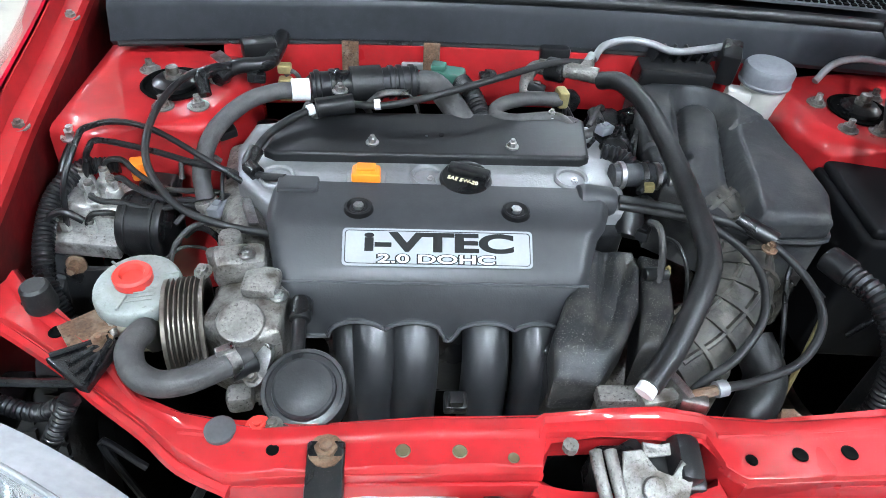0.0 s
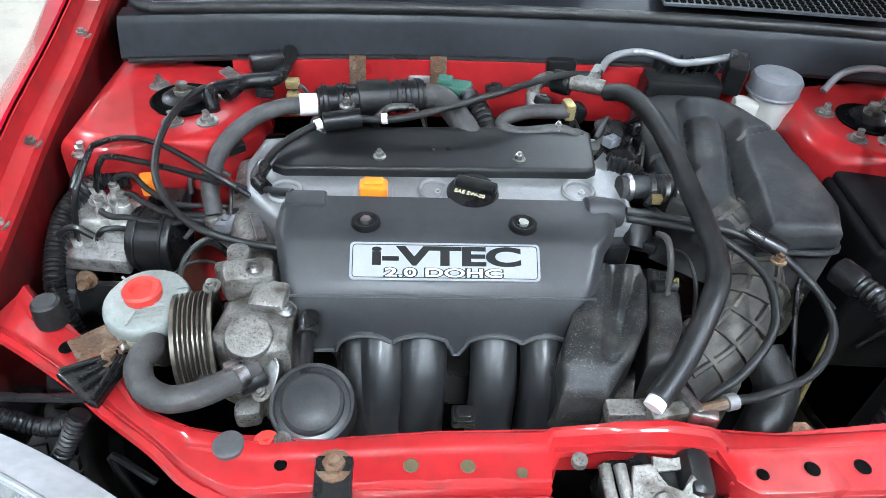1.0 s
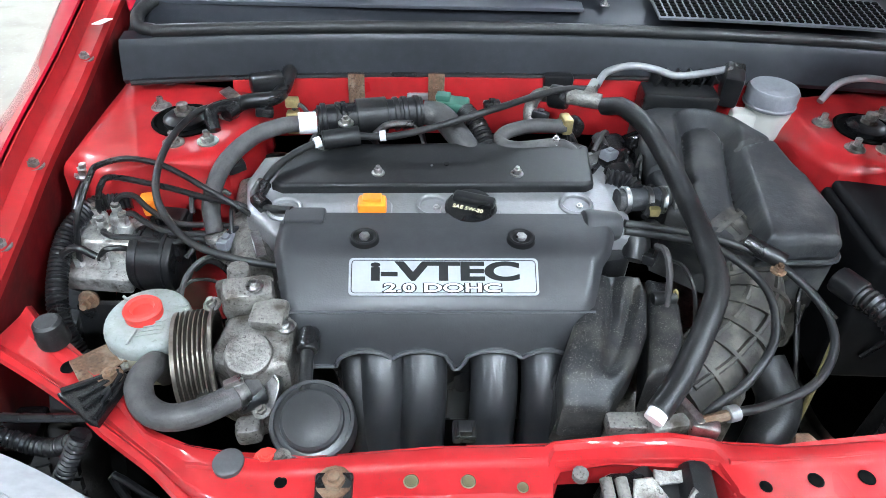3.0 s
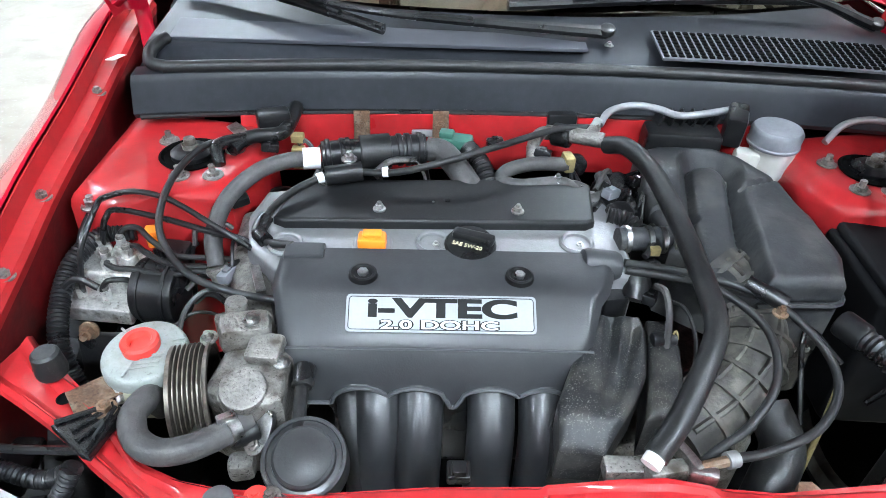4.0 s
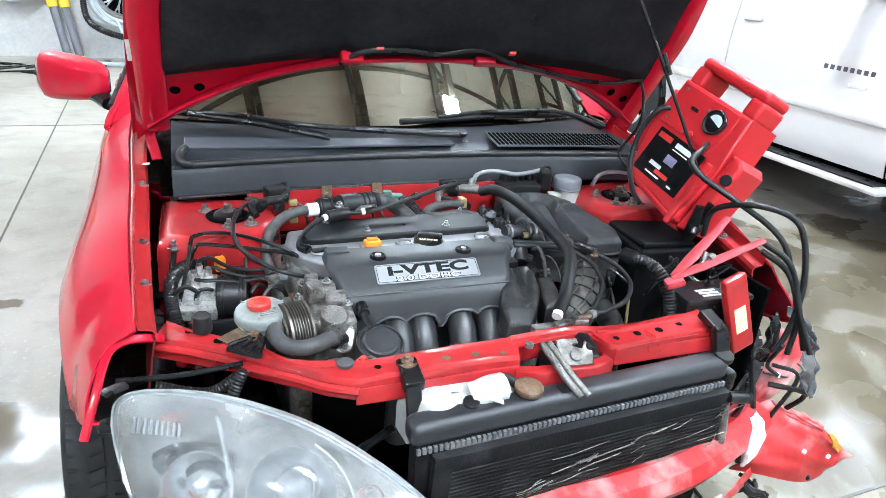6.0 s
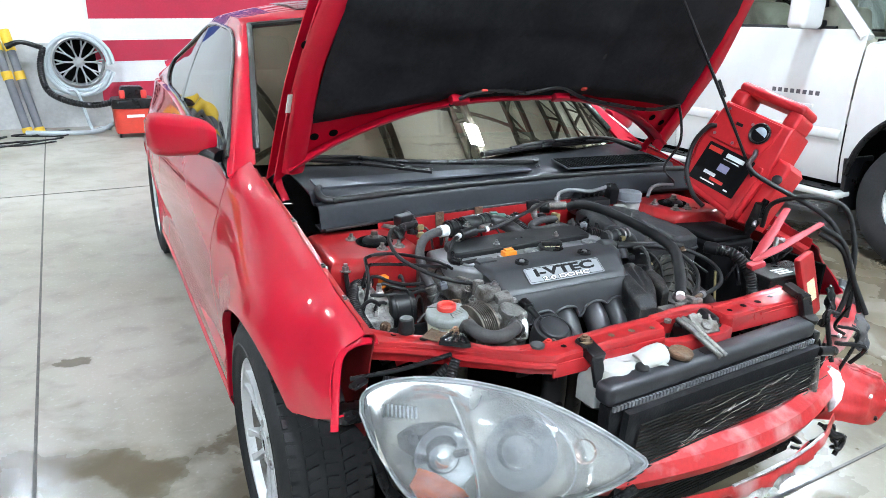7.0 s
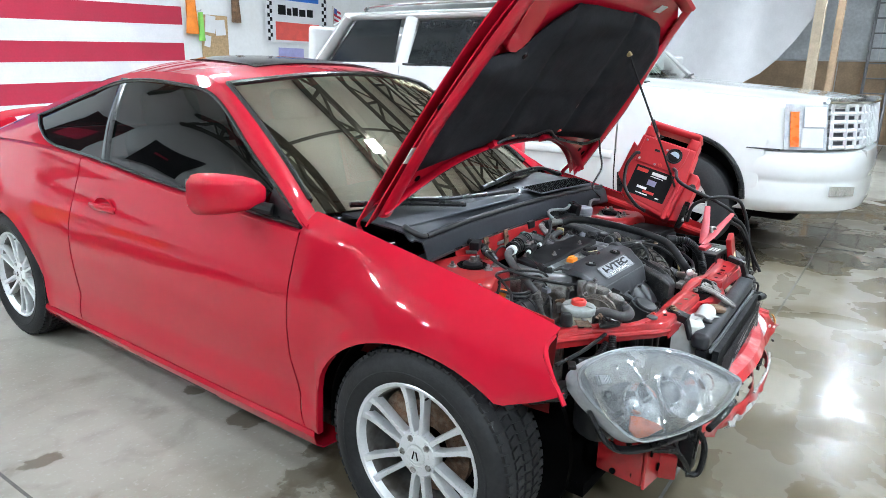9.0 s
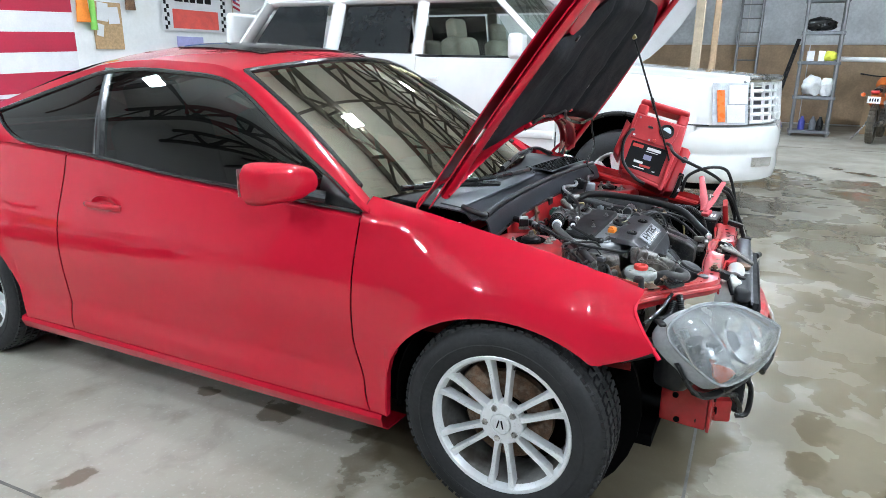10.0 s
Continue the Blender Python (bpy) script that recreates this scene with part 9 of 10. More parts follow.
# utility trailer
GALV = mat("galvanised_steel", (0.42, 0.44, 0.45), 0.45, 0.6, 0.25, 7, 0.2, 60)
tra = thing("utility_trailer", "galvanised utility trailer with slatted sides and small tyres", "trailer", (-3.2, 5.2, 0))
TM = Matrix.Translation((-3.25, 5.0, 0)) @ rotm(0, 0, 24)
part("deck", box((0, 0, 0.46), (1.15, 2.4, 0.06), None, 0.01), GALV, tra).matrix_basis = TM
for sx in (-0.58, 0.58):
    for z in (0.56, 0.70, 0.84):
        part("side_rail", box((sx, 0, z), (0.03, 2.4, 0.09), None, 0.006), GALV, tra).matrix_basis = TM
    for sy in (-1.15, -0.4, 0.4, 1.15):
        part("post", box((sx, sy, 0.66), (0.05, 0.05, 0.46), None, 0.006), GALV, tra).matrix_basis = TM
    for sy in (-0.36, 0.36):
        part("tyre", lathe([(0.09, -0.07), (0.17, -0.085), (0.20, -0.06), (0.20, 0.06), (0.17, 0.085), (0.09, 0.07)], 28, Matrix.Translation((sx * 1.18, sy, 0.20)) @ rotm(0, 90, 0)), TYRE, tra).matrix_basis = TM
        part("wheel", cyl((sx * 1.18 - 0.06, sy, 0.20), 0.10, 0.12, (1, 0, 0), 20, 0.01), GALV, tra).matrix_basis = TM
    part("mudguard", tube([(sx * 1.18, -0.66, 0.30), (sx * 1.18, -0.5, 0.43), (sx * 1.18, 0.5, 0.43), (sx * 1.18, 0.66, 0.30)], 0.09, 8, 5, flat=0.25), GALV, tra).matrix_basis = TM
part("axle", box((0, 0, 0.26), (1.3, 0.9, 0.05), None, 0.01), GALV, tra).matrix_basis = TM
part("axle_stand", box((0, 0, 0.36), (0.9, 0.6, 0.16), None, 0.01), GALV, tra).matrix_basis = TM
part("drawbar", tube([(0, -1.2, 0.44), (0, -1.9, 0.42)], 0.04, 8, 1, smooth=False), GALV, tra).matrix_basis = TM
for o in tra.children:
    o.matrix_parent_inverse = tra.matrix_basis.inverted()

# east side: panels, ladder, shelf, dirt bike
EX = HR - 0.02
for k in range(7):
    y = -6.4 + 2.0 * k
    tagged(part("wall_panel", box((0, 0, 0), (0.02, 1.98, 1.66), None, 0.003), PLY), "brown wood panel along the wall foot", "panel", "wall panels").matrix_basis = GM @ Matrix.Translation((EX, y, 0.84 + 0.02))
FILM = mat("plastic_sheeting", (0.62, 0.64, 0.66), 0.35, 0, 0.18, 2.0, 0.6, 8)
for k in range(4):
    rows = [[g(EX - 0.03 - 0.03 * math.sin(y * 4 + z * 2.5), y, z) for z in ladder(1.72, 4.3, 8)] for y in ladder(-6.5 + 3.2 * k, -3.32 + 3.2 * k, 14)]
    tagged(part("plastic_sheet", thicken(sheet(rows), 0.004), FILM), "creased grey plastic sheeting over the wall", "sheeting", "plastic sheets")
rows = []
for y in ladder(0.95, 6.5, 24):
    z0 = 1.15 + 1.1 * max(0, 1 - ((y - 0.95) / 1.3)) ** 2
    rows.append([V(10.1 + 0.05 * math.sin(y * 5), y, z0 + (4.4 - z0) * k / 8) for k in range(9)])
tagged(part("white_curtain", thicken(sheet(rows), 0.006), FLAG_WHITE), "large white fabric curtain hung from the trusses", "curtain")
tagged(part("timber_post", box((10.0, 0.86, 2.0), (0.14, 0.14, 4.2), None, 0.006), mat("raw_timber", (0.52, 0.42, 0.30), 0.7, 0, 0.15, 6, 0.3, 60)), "raw timber post holding a curtain", "post").matrix_basis = Matrix.Translation((0, 0, 0.1))
tagged(part("timber_post", box((10.3, 0.62, 2.0), (0.10, 0.10, 4.2), None, 0.006), PLY), "raw timber post beside a ladder", "post").matrix_basis = Matrix.Translation((0, 0, 0.1))
lad = thing("ladder", "aluminium ladder leaning against the wall", "ladder", (14.0, 0.2, 0))
for dy in (0.0, 0.42):
    part("stile", tube([V(13.6, 0.06 + dy, 0.0), V(14.35, 0.10 + dy, 3.4)], 0.030, 6, 1, smooth=False), ALU_CLEAN, lad)
for k in range(11):
    t = 0.06 + k * 0.085
    a = V(13.6, 0.06, 0).lerp(V(14.35, 0.10, 3.4), t)
    part("rung", tube([a, a + V(0, 0.42, 0)], 0.016, 6, 1, smooth=False), ALU_CLEAN, lad)
sh = thing("plastic_shelf", "grey plastic shelving unit with clutter on its shelves", "shelf", (12.0, -1.05, 0))
for dx in (-0.18, 0.18):
    for dy in (-0.30, 0.30):
        part("post", cyl((12.0 + dx, -1.05 + dy, 0.0), 0.032, 2.45, (0, 0, 1), 10), ALU_CLEAN, sh)
for z in (0.08, 0.70, 1.32, 1.84, 2.40):
    part("shelf_board", box((12.0, -1.05, z), (0.42, 0.70, 0.06), None, 0.01), GREY_CAP, sh)
WBAG = mat("white_bag", (0.72, 0.72, 0.72), 0.5, 0, 0.1, 6)
def lump(name, c, s, m, label, cat, seedv):
    bm = bmesh.new()
    bmesh.ops.create_icosphere(bm, subdivisions=3, radius=1.0)
    for v in bm.verts:
        k = 1 + 0.28 * noise.noise(v.co * 2.2 + V(seedv, 0, 0)) + 0.10 * noise.noise(v.co * 6 + V(0, seedv, 0))
        v.co = Vector((v.co.x * s[0] * k, v.co.y * s[1] * k, max(-0.72, v.co.z) * s[2] * k))
    lo_z = min(v.co.z for v in bm.verts)
    bm.transform(Matrix.Translation((c[0], c[1], c[2] - lo_z)))
    return tagged(part(name, bm, m), label, cat)
lump("plastic_bag", (11.95, -1.00, 0.731), (0.17, 0.17, 0.20), WBAG, "crumpled white plastic bag on the shelf", "bag", 1.0)
lump("plastic_bag", (11.95, -1.24, 0.731), (0.13, 0.13, 0.18), WBAG, "crumpled white plastic bag on the shelf", "bag", 4.0)
lump("yellow_cloth", (11.90, -1.22, 1.351), (0.12, 0.10, 0.10), mat("yellow_cloth", (0.75, 0.75, 0.08), 0.8), "bright yellow cloth on the shelf", "cloth", 7.0)
lump("dark_jacket", (11.95, -1.00, 1.871), (0.16, 0.25, 0.13), BLACK, "dark jacket thrown on the shelf", "clothing", 9.0)
for y, m, w, lab in ((-0.90, WBAG, 0.12, "white carton on the shelf"), (-1.08, WBAG, 0.10, "white carton on the shelf")):
    tagged(part("carton", box((11.95, y, 1.351 + 0.09), (0.18, w, 0.18), None, 0.005), m), lab, "box", "cartons on the shelf")
for y, m in ((-0.92, mat("blue_bottle", (0.05, 0.06, 0.30), 0.3)), (-1.10, GREY_CAP), (-1.22, BLACK)):
    tagged(part("bottle", lathe([(0, 0), (0.055, 0), (0.058, 0.02), (0.058, 0.16), (0.03, 0.21), (0.022, 0.25), (0, 0.25)], 16, Matrix.Translation((11.9, y, 0.111))), m), "plastic fluid bottle on the lowest shelf", "bottle", "bottles on the shelf")
for k in range(2):
    tagged(part("long_bar", tube([V(11.9 + 0.05 * k, -0.28 - 0.05 * k, 0.0), V(12.3, -0.66 - 0.03 * k, 1.75)], 0.022, 8, 1, smooth=False), BLACK), "long black bar leaning on the shelf", "bar", "leaning bars")
tagged(part("white_pipe", tube([V(12.1, -1.05, 1.40), V(12.1, -2.2, 1.38)], 0.045, 10, 1, smooth=False), WBAG), "white plastic pipe lying on the shelf", "pipe")

bike = thing("dirt_bike", "muddy orange dirt bike seen from behind", "motorcycle", (11.0, -2.0, 0))
BM = Matrix.Translation((11.2, -1.98, 0)) @ rotm(0, 0, -12)
MUD = mat("muddy_tyre", (0.12, 0.10, 0.075), 0.85, 0, 0.3, 12, 0.8, 60)
def bpart(name, bm, m, label=""):
    bm.transform(BM)
    return part(name, bm, m, bike, label)
for x in (0.0, 1.35):
    wq = bpart("tyre", lathe([(0.24, -0.045), (0.29, -0.055), (0.32, -0.03), (0.325, 0.0), (0.32, 0.03), (0.29, 0.055), (0.24, 0.045)], 36, Matrix.Translation((x, 0, 0.325)) @ rotm(90)), MUD)
    bpart("wheel", lathe([(0.24, -0.02), (0.225, -0.015), (0.225, 0.015), (0.24, 0.02)], 36, Matrix.Translation((x, 0, 0.325)) @ rotm(90)), ALU)
    bpart("hub", cyl((x, -0.06, 0.325), 0.05, 0.12, (0, 1, 0), 14), ALU)
    knobs = bmesh.new()
    for k in range(30):
        a = radians(12 * k)
        for dy in (-0.035, 0.0, 0.035):
            box((x + 0.325 * math.cos(a), dy, 0.325 + 0.325 * math.sin(a)), (0.03, 0.022, 0.025), rotm(0, -12 * k, 0), bm=knobs)
    tagged(bpart("knobbly_tread", knobs, MUD), kind="stuff")
    for k in range(12):
        a = radians(30 * k)
        bpart("spoke", tube([V(x, 0.03 * (-1) ** k, 0.325), V(x + 0.225 * math.cos(a), 0, 0.325 + 0.225 * math.sin(a))], 0.003, 4, 1, smooth=False), STEEL)
OR = mat("bike_orange", (0.60, 0.14, 0.02), 0.45, 0, 0.15, 10)
bpart("rear_fender", tube([V(-0.32, 0, 0.80), V(-0.1, 0, 0.83), V(0.2, 0, 0.78)], [0.06, 0.08, 0.09], 10, 5, flat=0.4), OR)
bpart("seat", tube([V(0.0, 0, 0.88), V(0.35, 0, 0.88), V(0.62, 0, 0.93)], [0.07, 0.10, 0.08], 10, 5, flat=0.6), BLACK)
bpart("fuel_tank", tube([V(0.58, 0, 0.90), V(0.78, 0, 0.95), V(0.98, 0, 0.92)], [0.08, 0.14, 0.08], 12, 5, flat=1.1), OR)
bpart("side_panel", box((0.22, 0, 0.68), (0.34, 0.24, 0.16), rotm(0, 12, 0), 0.04, 3), OR)
bpart("engine", box((0.62, 0, 0.42), (0.36, 0.26, 0.34), None, 0.06, 3), ALU)
bpart("swing_arm", box((0.28, 0.09, 0.33), (0.56, 0.04, 0.06), None, 0.01), ALU)
bpart("swing_arm", box((0.28, -0.09, 0.33), (0.56, 0.04, 0.06), None, 0.01), ALU)
bpart("fork", tube([V(1.34, 0.09, 0.33), V(1.02, 0.09, 1.10)], 0.024, 8, 1, smooth=False), STEEL)
bpart("fork", tube([V(1.34, -0.09, 0.33), V(1.02, -0.09, 1.10)], 0.024, 8, 1, smooth=False), STEEL)
bpart("handlebar", tube([V(0.88, -0.42, 1.14), V(0.97, -0.15, 1.10), V(0.97, 0.15, 1.10), V(0.88, 0.42, 1.14)], 0.013, 8, 4), BLACK)
bpart("tail_lamp", box((-0.30, 0, 0.865), (0.07, 0.13, 0.06), None, 0.02), RED_CAP)
for dy in (-0.17, 0.17):
    bpart("indicator", cyl((-0.24, dy, 0.82), 0.035, 0.05, (-1, 0, 0), 14, 0.01), AMBER)
bpart("plate", box((-0.335, 0, 0.74), (0.006, 0.19, 0.11), rotm(0, 12, 0), 0.003), WHITE_TAPE, "small white plate with dark bars")
for k in range(4):
    bpart("plate_bar", box((-0.340, -0.055 + 0.036 * k, 0.74), (0.003, 0.022, 0.05), rotm(0, 12, 0)), INK)
bpart("exhaust", tube([V(0.5, -0.16, 0.40), V(0.2, -0.17, 0.58), V(-0.2, -0.17, 0.70)], [0.025, 0.05, 0.045], 10, 4), STEEL)
bpart("side_stand", tube([V(0.45, 0.14, 0.3), V(0.4, 0.34, 0.0)], 0.012, 8, 1, smooth=False), STEEL)
for k in range(3):
    tagged(part("cardboard_box", box((13.1, -2.3 - 0.75 * k, 0.35 - 0.05 * k), (0.6, 0.62, 0.70 - 0.1 * k), rotm(0, 0, 10 * k - 8), 0.006), mat("cardboard", (0.40, 0.27, 0.16), 0.85, 0, 0.12, 5)), "brown cardboard box stacked by the wall", "box", "cardboard boxes")

# joints in the slab
JOINT = mat("joint_filler", (0.10, 0.095, 0.085), 0.8, 0, 0.3, 20)
for x0 in (-1.37, -6.2, 4.9, 9.8):
    tagged(part("floor_joint", box((x0, (HB + HF) / 2, 0.0012), (0.010, HB - HF - 0.1, 0.002)), JOINT, smooth=0), "sawn joint in the concrete floor", "joint", "floor joints", "structure").matrix_basis = GM
for y0 in (-0.48, -5.2, 4.3):
    tagged(part("floor_joint", box(((HL + HR) / 2, y0, 0.0028), (HR - HL - 0.1, 0.010, 0.002)), JOINT, smooth=0), "sawn joint in the concrete floor", "joint", "floor joints", "structure").matrix_basis = GM


# ---- white estate truck behind the coupe ----
SUVP = mat("pearl_white_paint", (0.60, 0.60, 0.585), 0.3, 0, 0.03, 2.0, coat=1.0)
CHROME = mat("chrome", (0.72, 0.72, 0.73), 0.10, 1.0, 0.05, 8)
WHEEL_CHROME = mat("worn_chrome_wheel", (0.62, 0.62, 0.62), 0.30, 0.55, 0.15, 14, speck=(0.25, 0.24, 0.22), speck_amt=0.4, speck_scale=90)
LAMP_CLR = mat("lamp_lens_white", (0.40, 0.42, 0.44), 0.18, 0.0, 0.2, 20, 0.2, 40, coat=1.0)
SGLASS = glass("suv_glass", (0.82, 0.92, 0.87), 0.80)
SDARK = mat("privacy_glass", (0.014, 0.016, 0.017), 0.04, 0, 0.1, 4)
suv = thing("large_suv", "pearl white full-size SUV with chrome wheels", "suv", (3.0, 0, 0))
X0, XW = 3.02, 2.0
S_TOP = [(-0.45, 1.16), (-0.2, 1.19), (0.4, 1.235), (1.05, 1.275), (4.8, 1.33)]


def suv_x(y, z):
    """How far the near side stands in from the flank at a height."""
    tuck = interp([(0.38, 0.05), (0.55, 0.015), (0.85, 0.0), (1.05, 0.004), (1.2, 0.02), (1.38, 0.045)], z)
    nose = 0.0 if y > 0.1 else 0.02 * ((0.1 - y) / 0.23) ** 2
    tail = 0.0 if y < 4.3 else 0.12 * ((y - 4.3) / 0.4) ** 2
    return X0 + tuck + nose + tail


def suv_low(y):
    for c in (0.55, 3.50):
        if abs(y - c) < 0.47:
            return max(0.42, 0.40 + 0.53 * math.sqrt(1 - ((y - c) / 0.47) ** 2) ** 0.8)
    return 0.42 if y > 0 else 0.87


def nose_y(u):
    """The front's outline in plan; u runs from -1 to 1 across the car."""
    return -0.56 + 0.46 * abs(u) ** 4


def suv_panel(name, y0, y1, z_hi, label="", near=True):
    n = max(4, int((y1 - y0) / 0.035))
    cols = []
    for i in range(n + 1):
        y = y0 + (y1 - y0) * i / n
        zl, zh = suv_low(y), z_hi(y)
        col = []
        for k in range(15):
            z = zl + (zh - zl) * k / 14
            x = suv_x(y, z)
            if 0.86 < z < 0.90:
                x += 0.004
            col.append(V(x if near else 2 * X0 + XW - x, y, z))
        if name == "wing":
            e = col[-1]
            sg = 1 if near else -1
            col += [V(e.x + sg * 0.02, y, e.z + 0.022), V(e.x + sg * 0.06, y, e.z + 0.032)]
        cols.append(col)
    return part(name, thicken(sheet(cols), 0.006), SUVP, suv, label)


for near in (True, False):
    suv_panel("wing", -0.135, 1.075, lambda y: interp(S_TOP, y) - 0.03, "white front wing", near)
    suv_panel("front_door", 1.085, 2.44, lambda y: 1.345, "white front door", near)
    suv_panel("rear_door", 2.45, 3.40, lambda y: 1.375, "white rear door", near)
    suv_panel("rear_quarter", 3.41, 4.72, lambda y: 1.40, "white rear quarter", near)
for z, h in ((0.475, 0.11),):
    part("side_step", box((X0 - 0.01, 2.02, 0.36), (0.16, 2.05, 0.05), None, 0.02), SUVP, suv)
part("body_trim", tube([V(suv_x(y, 0.72) - 0.004, y, 0.72) for y in ladder(1.10, 2.95, 10)], 0.022, 8, 3, flat=1.6), SUVP, suv)
part("step_tread", box((X0 - 0.02, 2.02, 0.388), (0.12, 1.95, 0.008)), BLACK, suv)
# bonnet
SCX = X0 + XW / 2
rows = []
for i in range(33):
    s = -1 + 2 * i / 32
    row = []
    for k in range(17):
        y0 = nose_y(s * 0.96) + 0.015
        y = y0 + (1.05 - y0) * k / 16
        z = interp(S_TOP, y) + 0.055 * (1 - abs(s) ** 2.5) + 0.012 * math.exp(-((abs(s) - 0.6) / 0.08) ** 2) - 0.035 * max(0.0, 1 - k / 2.0) ** 2
        row.append(V(SCX + s * 0.955, y, z))
    rows.append(row)
part("bonnet", thicken(sheet(rows), 0.006), SUVP, suv, "white bonnet")


def nose_band(u0, u1, z0, z1, out, n=14, lean=0.0, nz=4, bow=0.0):
    """A band of the rounded front between two heights."""
    return [[V(SCX + u * (1 + out * 0.3), nose_y(u) - out + lean * k / nz, z0 + (z1 - z0) * k / nz) - V(0, bow * math.sin(math.pi * k / nz), 0) for k in range(nz + 1)] for u in ladder(u0, u1, n)]


# bumper: its front follows the nose, its ends run back to the wheel arches
rows = []
ends = [(-1, y) for y in (0.10, 0.04, -0.02, -0.07)]
plan = [(SCX - 1.0 + 0.004, y) for _, y in ends] + [(SCX + u * 1.0, nose_y(u) - 0.055) for u in ladder(-0.985, 0.985, 36)] + [(SCX + 1.0 - 0.004, y) for _, y in ends[::-1]]
for x, y in plan:
    ix = (SCX - x) * 0.03
    rows.append([V(x + ix * 2.5, y + 0.06, 0.41), V(x + ix, y + 0.015, 0.44), V(x, y, 0.52), V(x + ix * 0.6, y + 0.012, 0.63), V(x + ix * 0.4, y + 0.008, 0.66), V(x, y, 0.70), V(x, y + 0.004, 0.80), V(x + ix * 0.6, y + 0.02, 0.85), V(x + ix * 1.6, y + 0.06, 0.866)])
bump = part("front_bumper", thicken(sheet(rows), 0.008), SUVP, suv, "white front bumper with fog lamps")
part("bumper_joint", tube([V(SCX - 0.998 + 0.002, y, 0.868) for y in ladder(0.10, -0.12, 4)], 0.006, 6, 2), BLACK, bump)
for s in (-1, 1):
    fog = [[V(SCX + s * u, nose_y(u) - 0.064, z) for z in (0.545 + 0.02 * (u - 0.5), 0.61 + 0.05 * (u - 0.5))] for u in ladder(0.60, 0.80, 6)]
    part("fog_lamp", thicken(sheet(fog), 0.006), CHROME, bump, "clear fog lamp")
    # headlamp wraps the corner
    band = nose_band(s * 0.985, s * 0.81, 0.872, 1.182, 0.012, 10, 0.03)
    hlm = part("headlamp", thicken(sheet(band), 0.006), LAMP_CLR, suv, "clear headlamp with amber end")
    part("amber_lens", thicken(sheet(nose_band(s * 0.975, s * 0.945, 0.895, 1.13, 0.032, 4, 0.03)), 0.004), AMBER, hlm)
    for z0, z1 in ((0.89, 1.02), (1.03, 1.165)):
        part("lamp_bezel", thicken(sheet(nose_band(s * 0.93, s * 0.835, z0, z1, 0.020, 6, 0.014)), 0.004), RIM, hlm)
gl = part("grille", thicken(sheet(nose_band(-0.80, 0.80, 0.872, 1.20, -0.02, 24, 0.03)), 0.02), GREY_CAP, suv, "silver egg-crate grille")
for k in range(6):
    z = 0.89 + 0.058 * k
    part("grille_bar", tube([V(SCX + u, nose_y(u) - 0.01 + 0.09 * (z - 0.87), z) for u in ladder(-0.80, 0.80, 20)], 0.016, 6, 1, smooth=False, flat=1.0), RIM, gl)
for k in range(17):
    u = -0.79 + 1.58 * k / 16
    part("grille_bar", box((SCX + u, nose_y(u) - 0.004, 1.035), (0.018, 0.024, 0.31), rotm(-5), 0.004), RIM, gl)
part("grille_header", tube([V(SCX + u, nose_y(u) + 0.01, 1.205) for u in ladder(-0.82, 0.82, 20)], 0.022, 8, 1, smooth=False), CHROME, gl)


# cabin
def cab(y, z, near=True):
    x = X0 + 0.05 + (z - 1.36) * 0.30
    return V(x if near else 2 * X0 + XW - x, y, z)


def pane(name, ys_lo, ys_hi, z0, z1, material, near=True, label=""):
    rows = [[cab(ys_lo[0] + (ys_lo[1] - ys_lo[0]) * i / 8 + ((ys_hi[0] + (ys_hi[1] - ys_hi[0]) * i / 8) - (ys_lo[0] + (ys_lo[1] - ys_lo[0]) * i / 8)) * k / 5, z0 + (z1 - z0) * k / 5, near) for k in range(6)] for i in range(9)]
    return part(name, sheet(rows), material, suv, label, out=(-1 if near else 1, 0, 0.3))


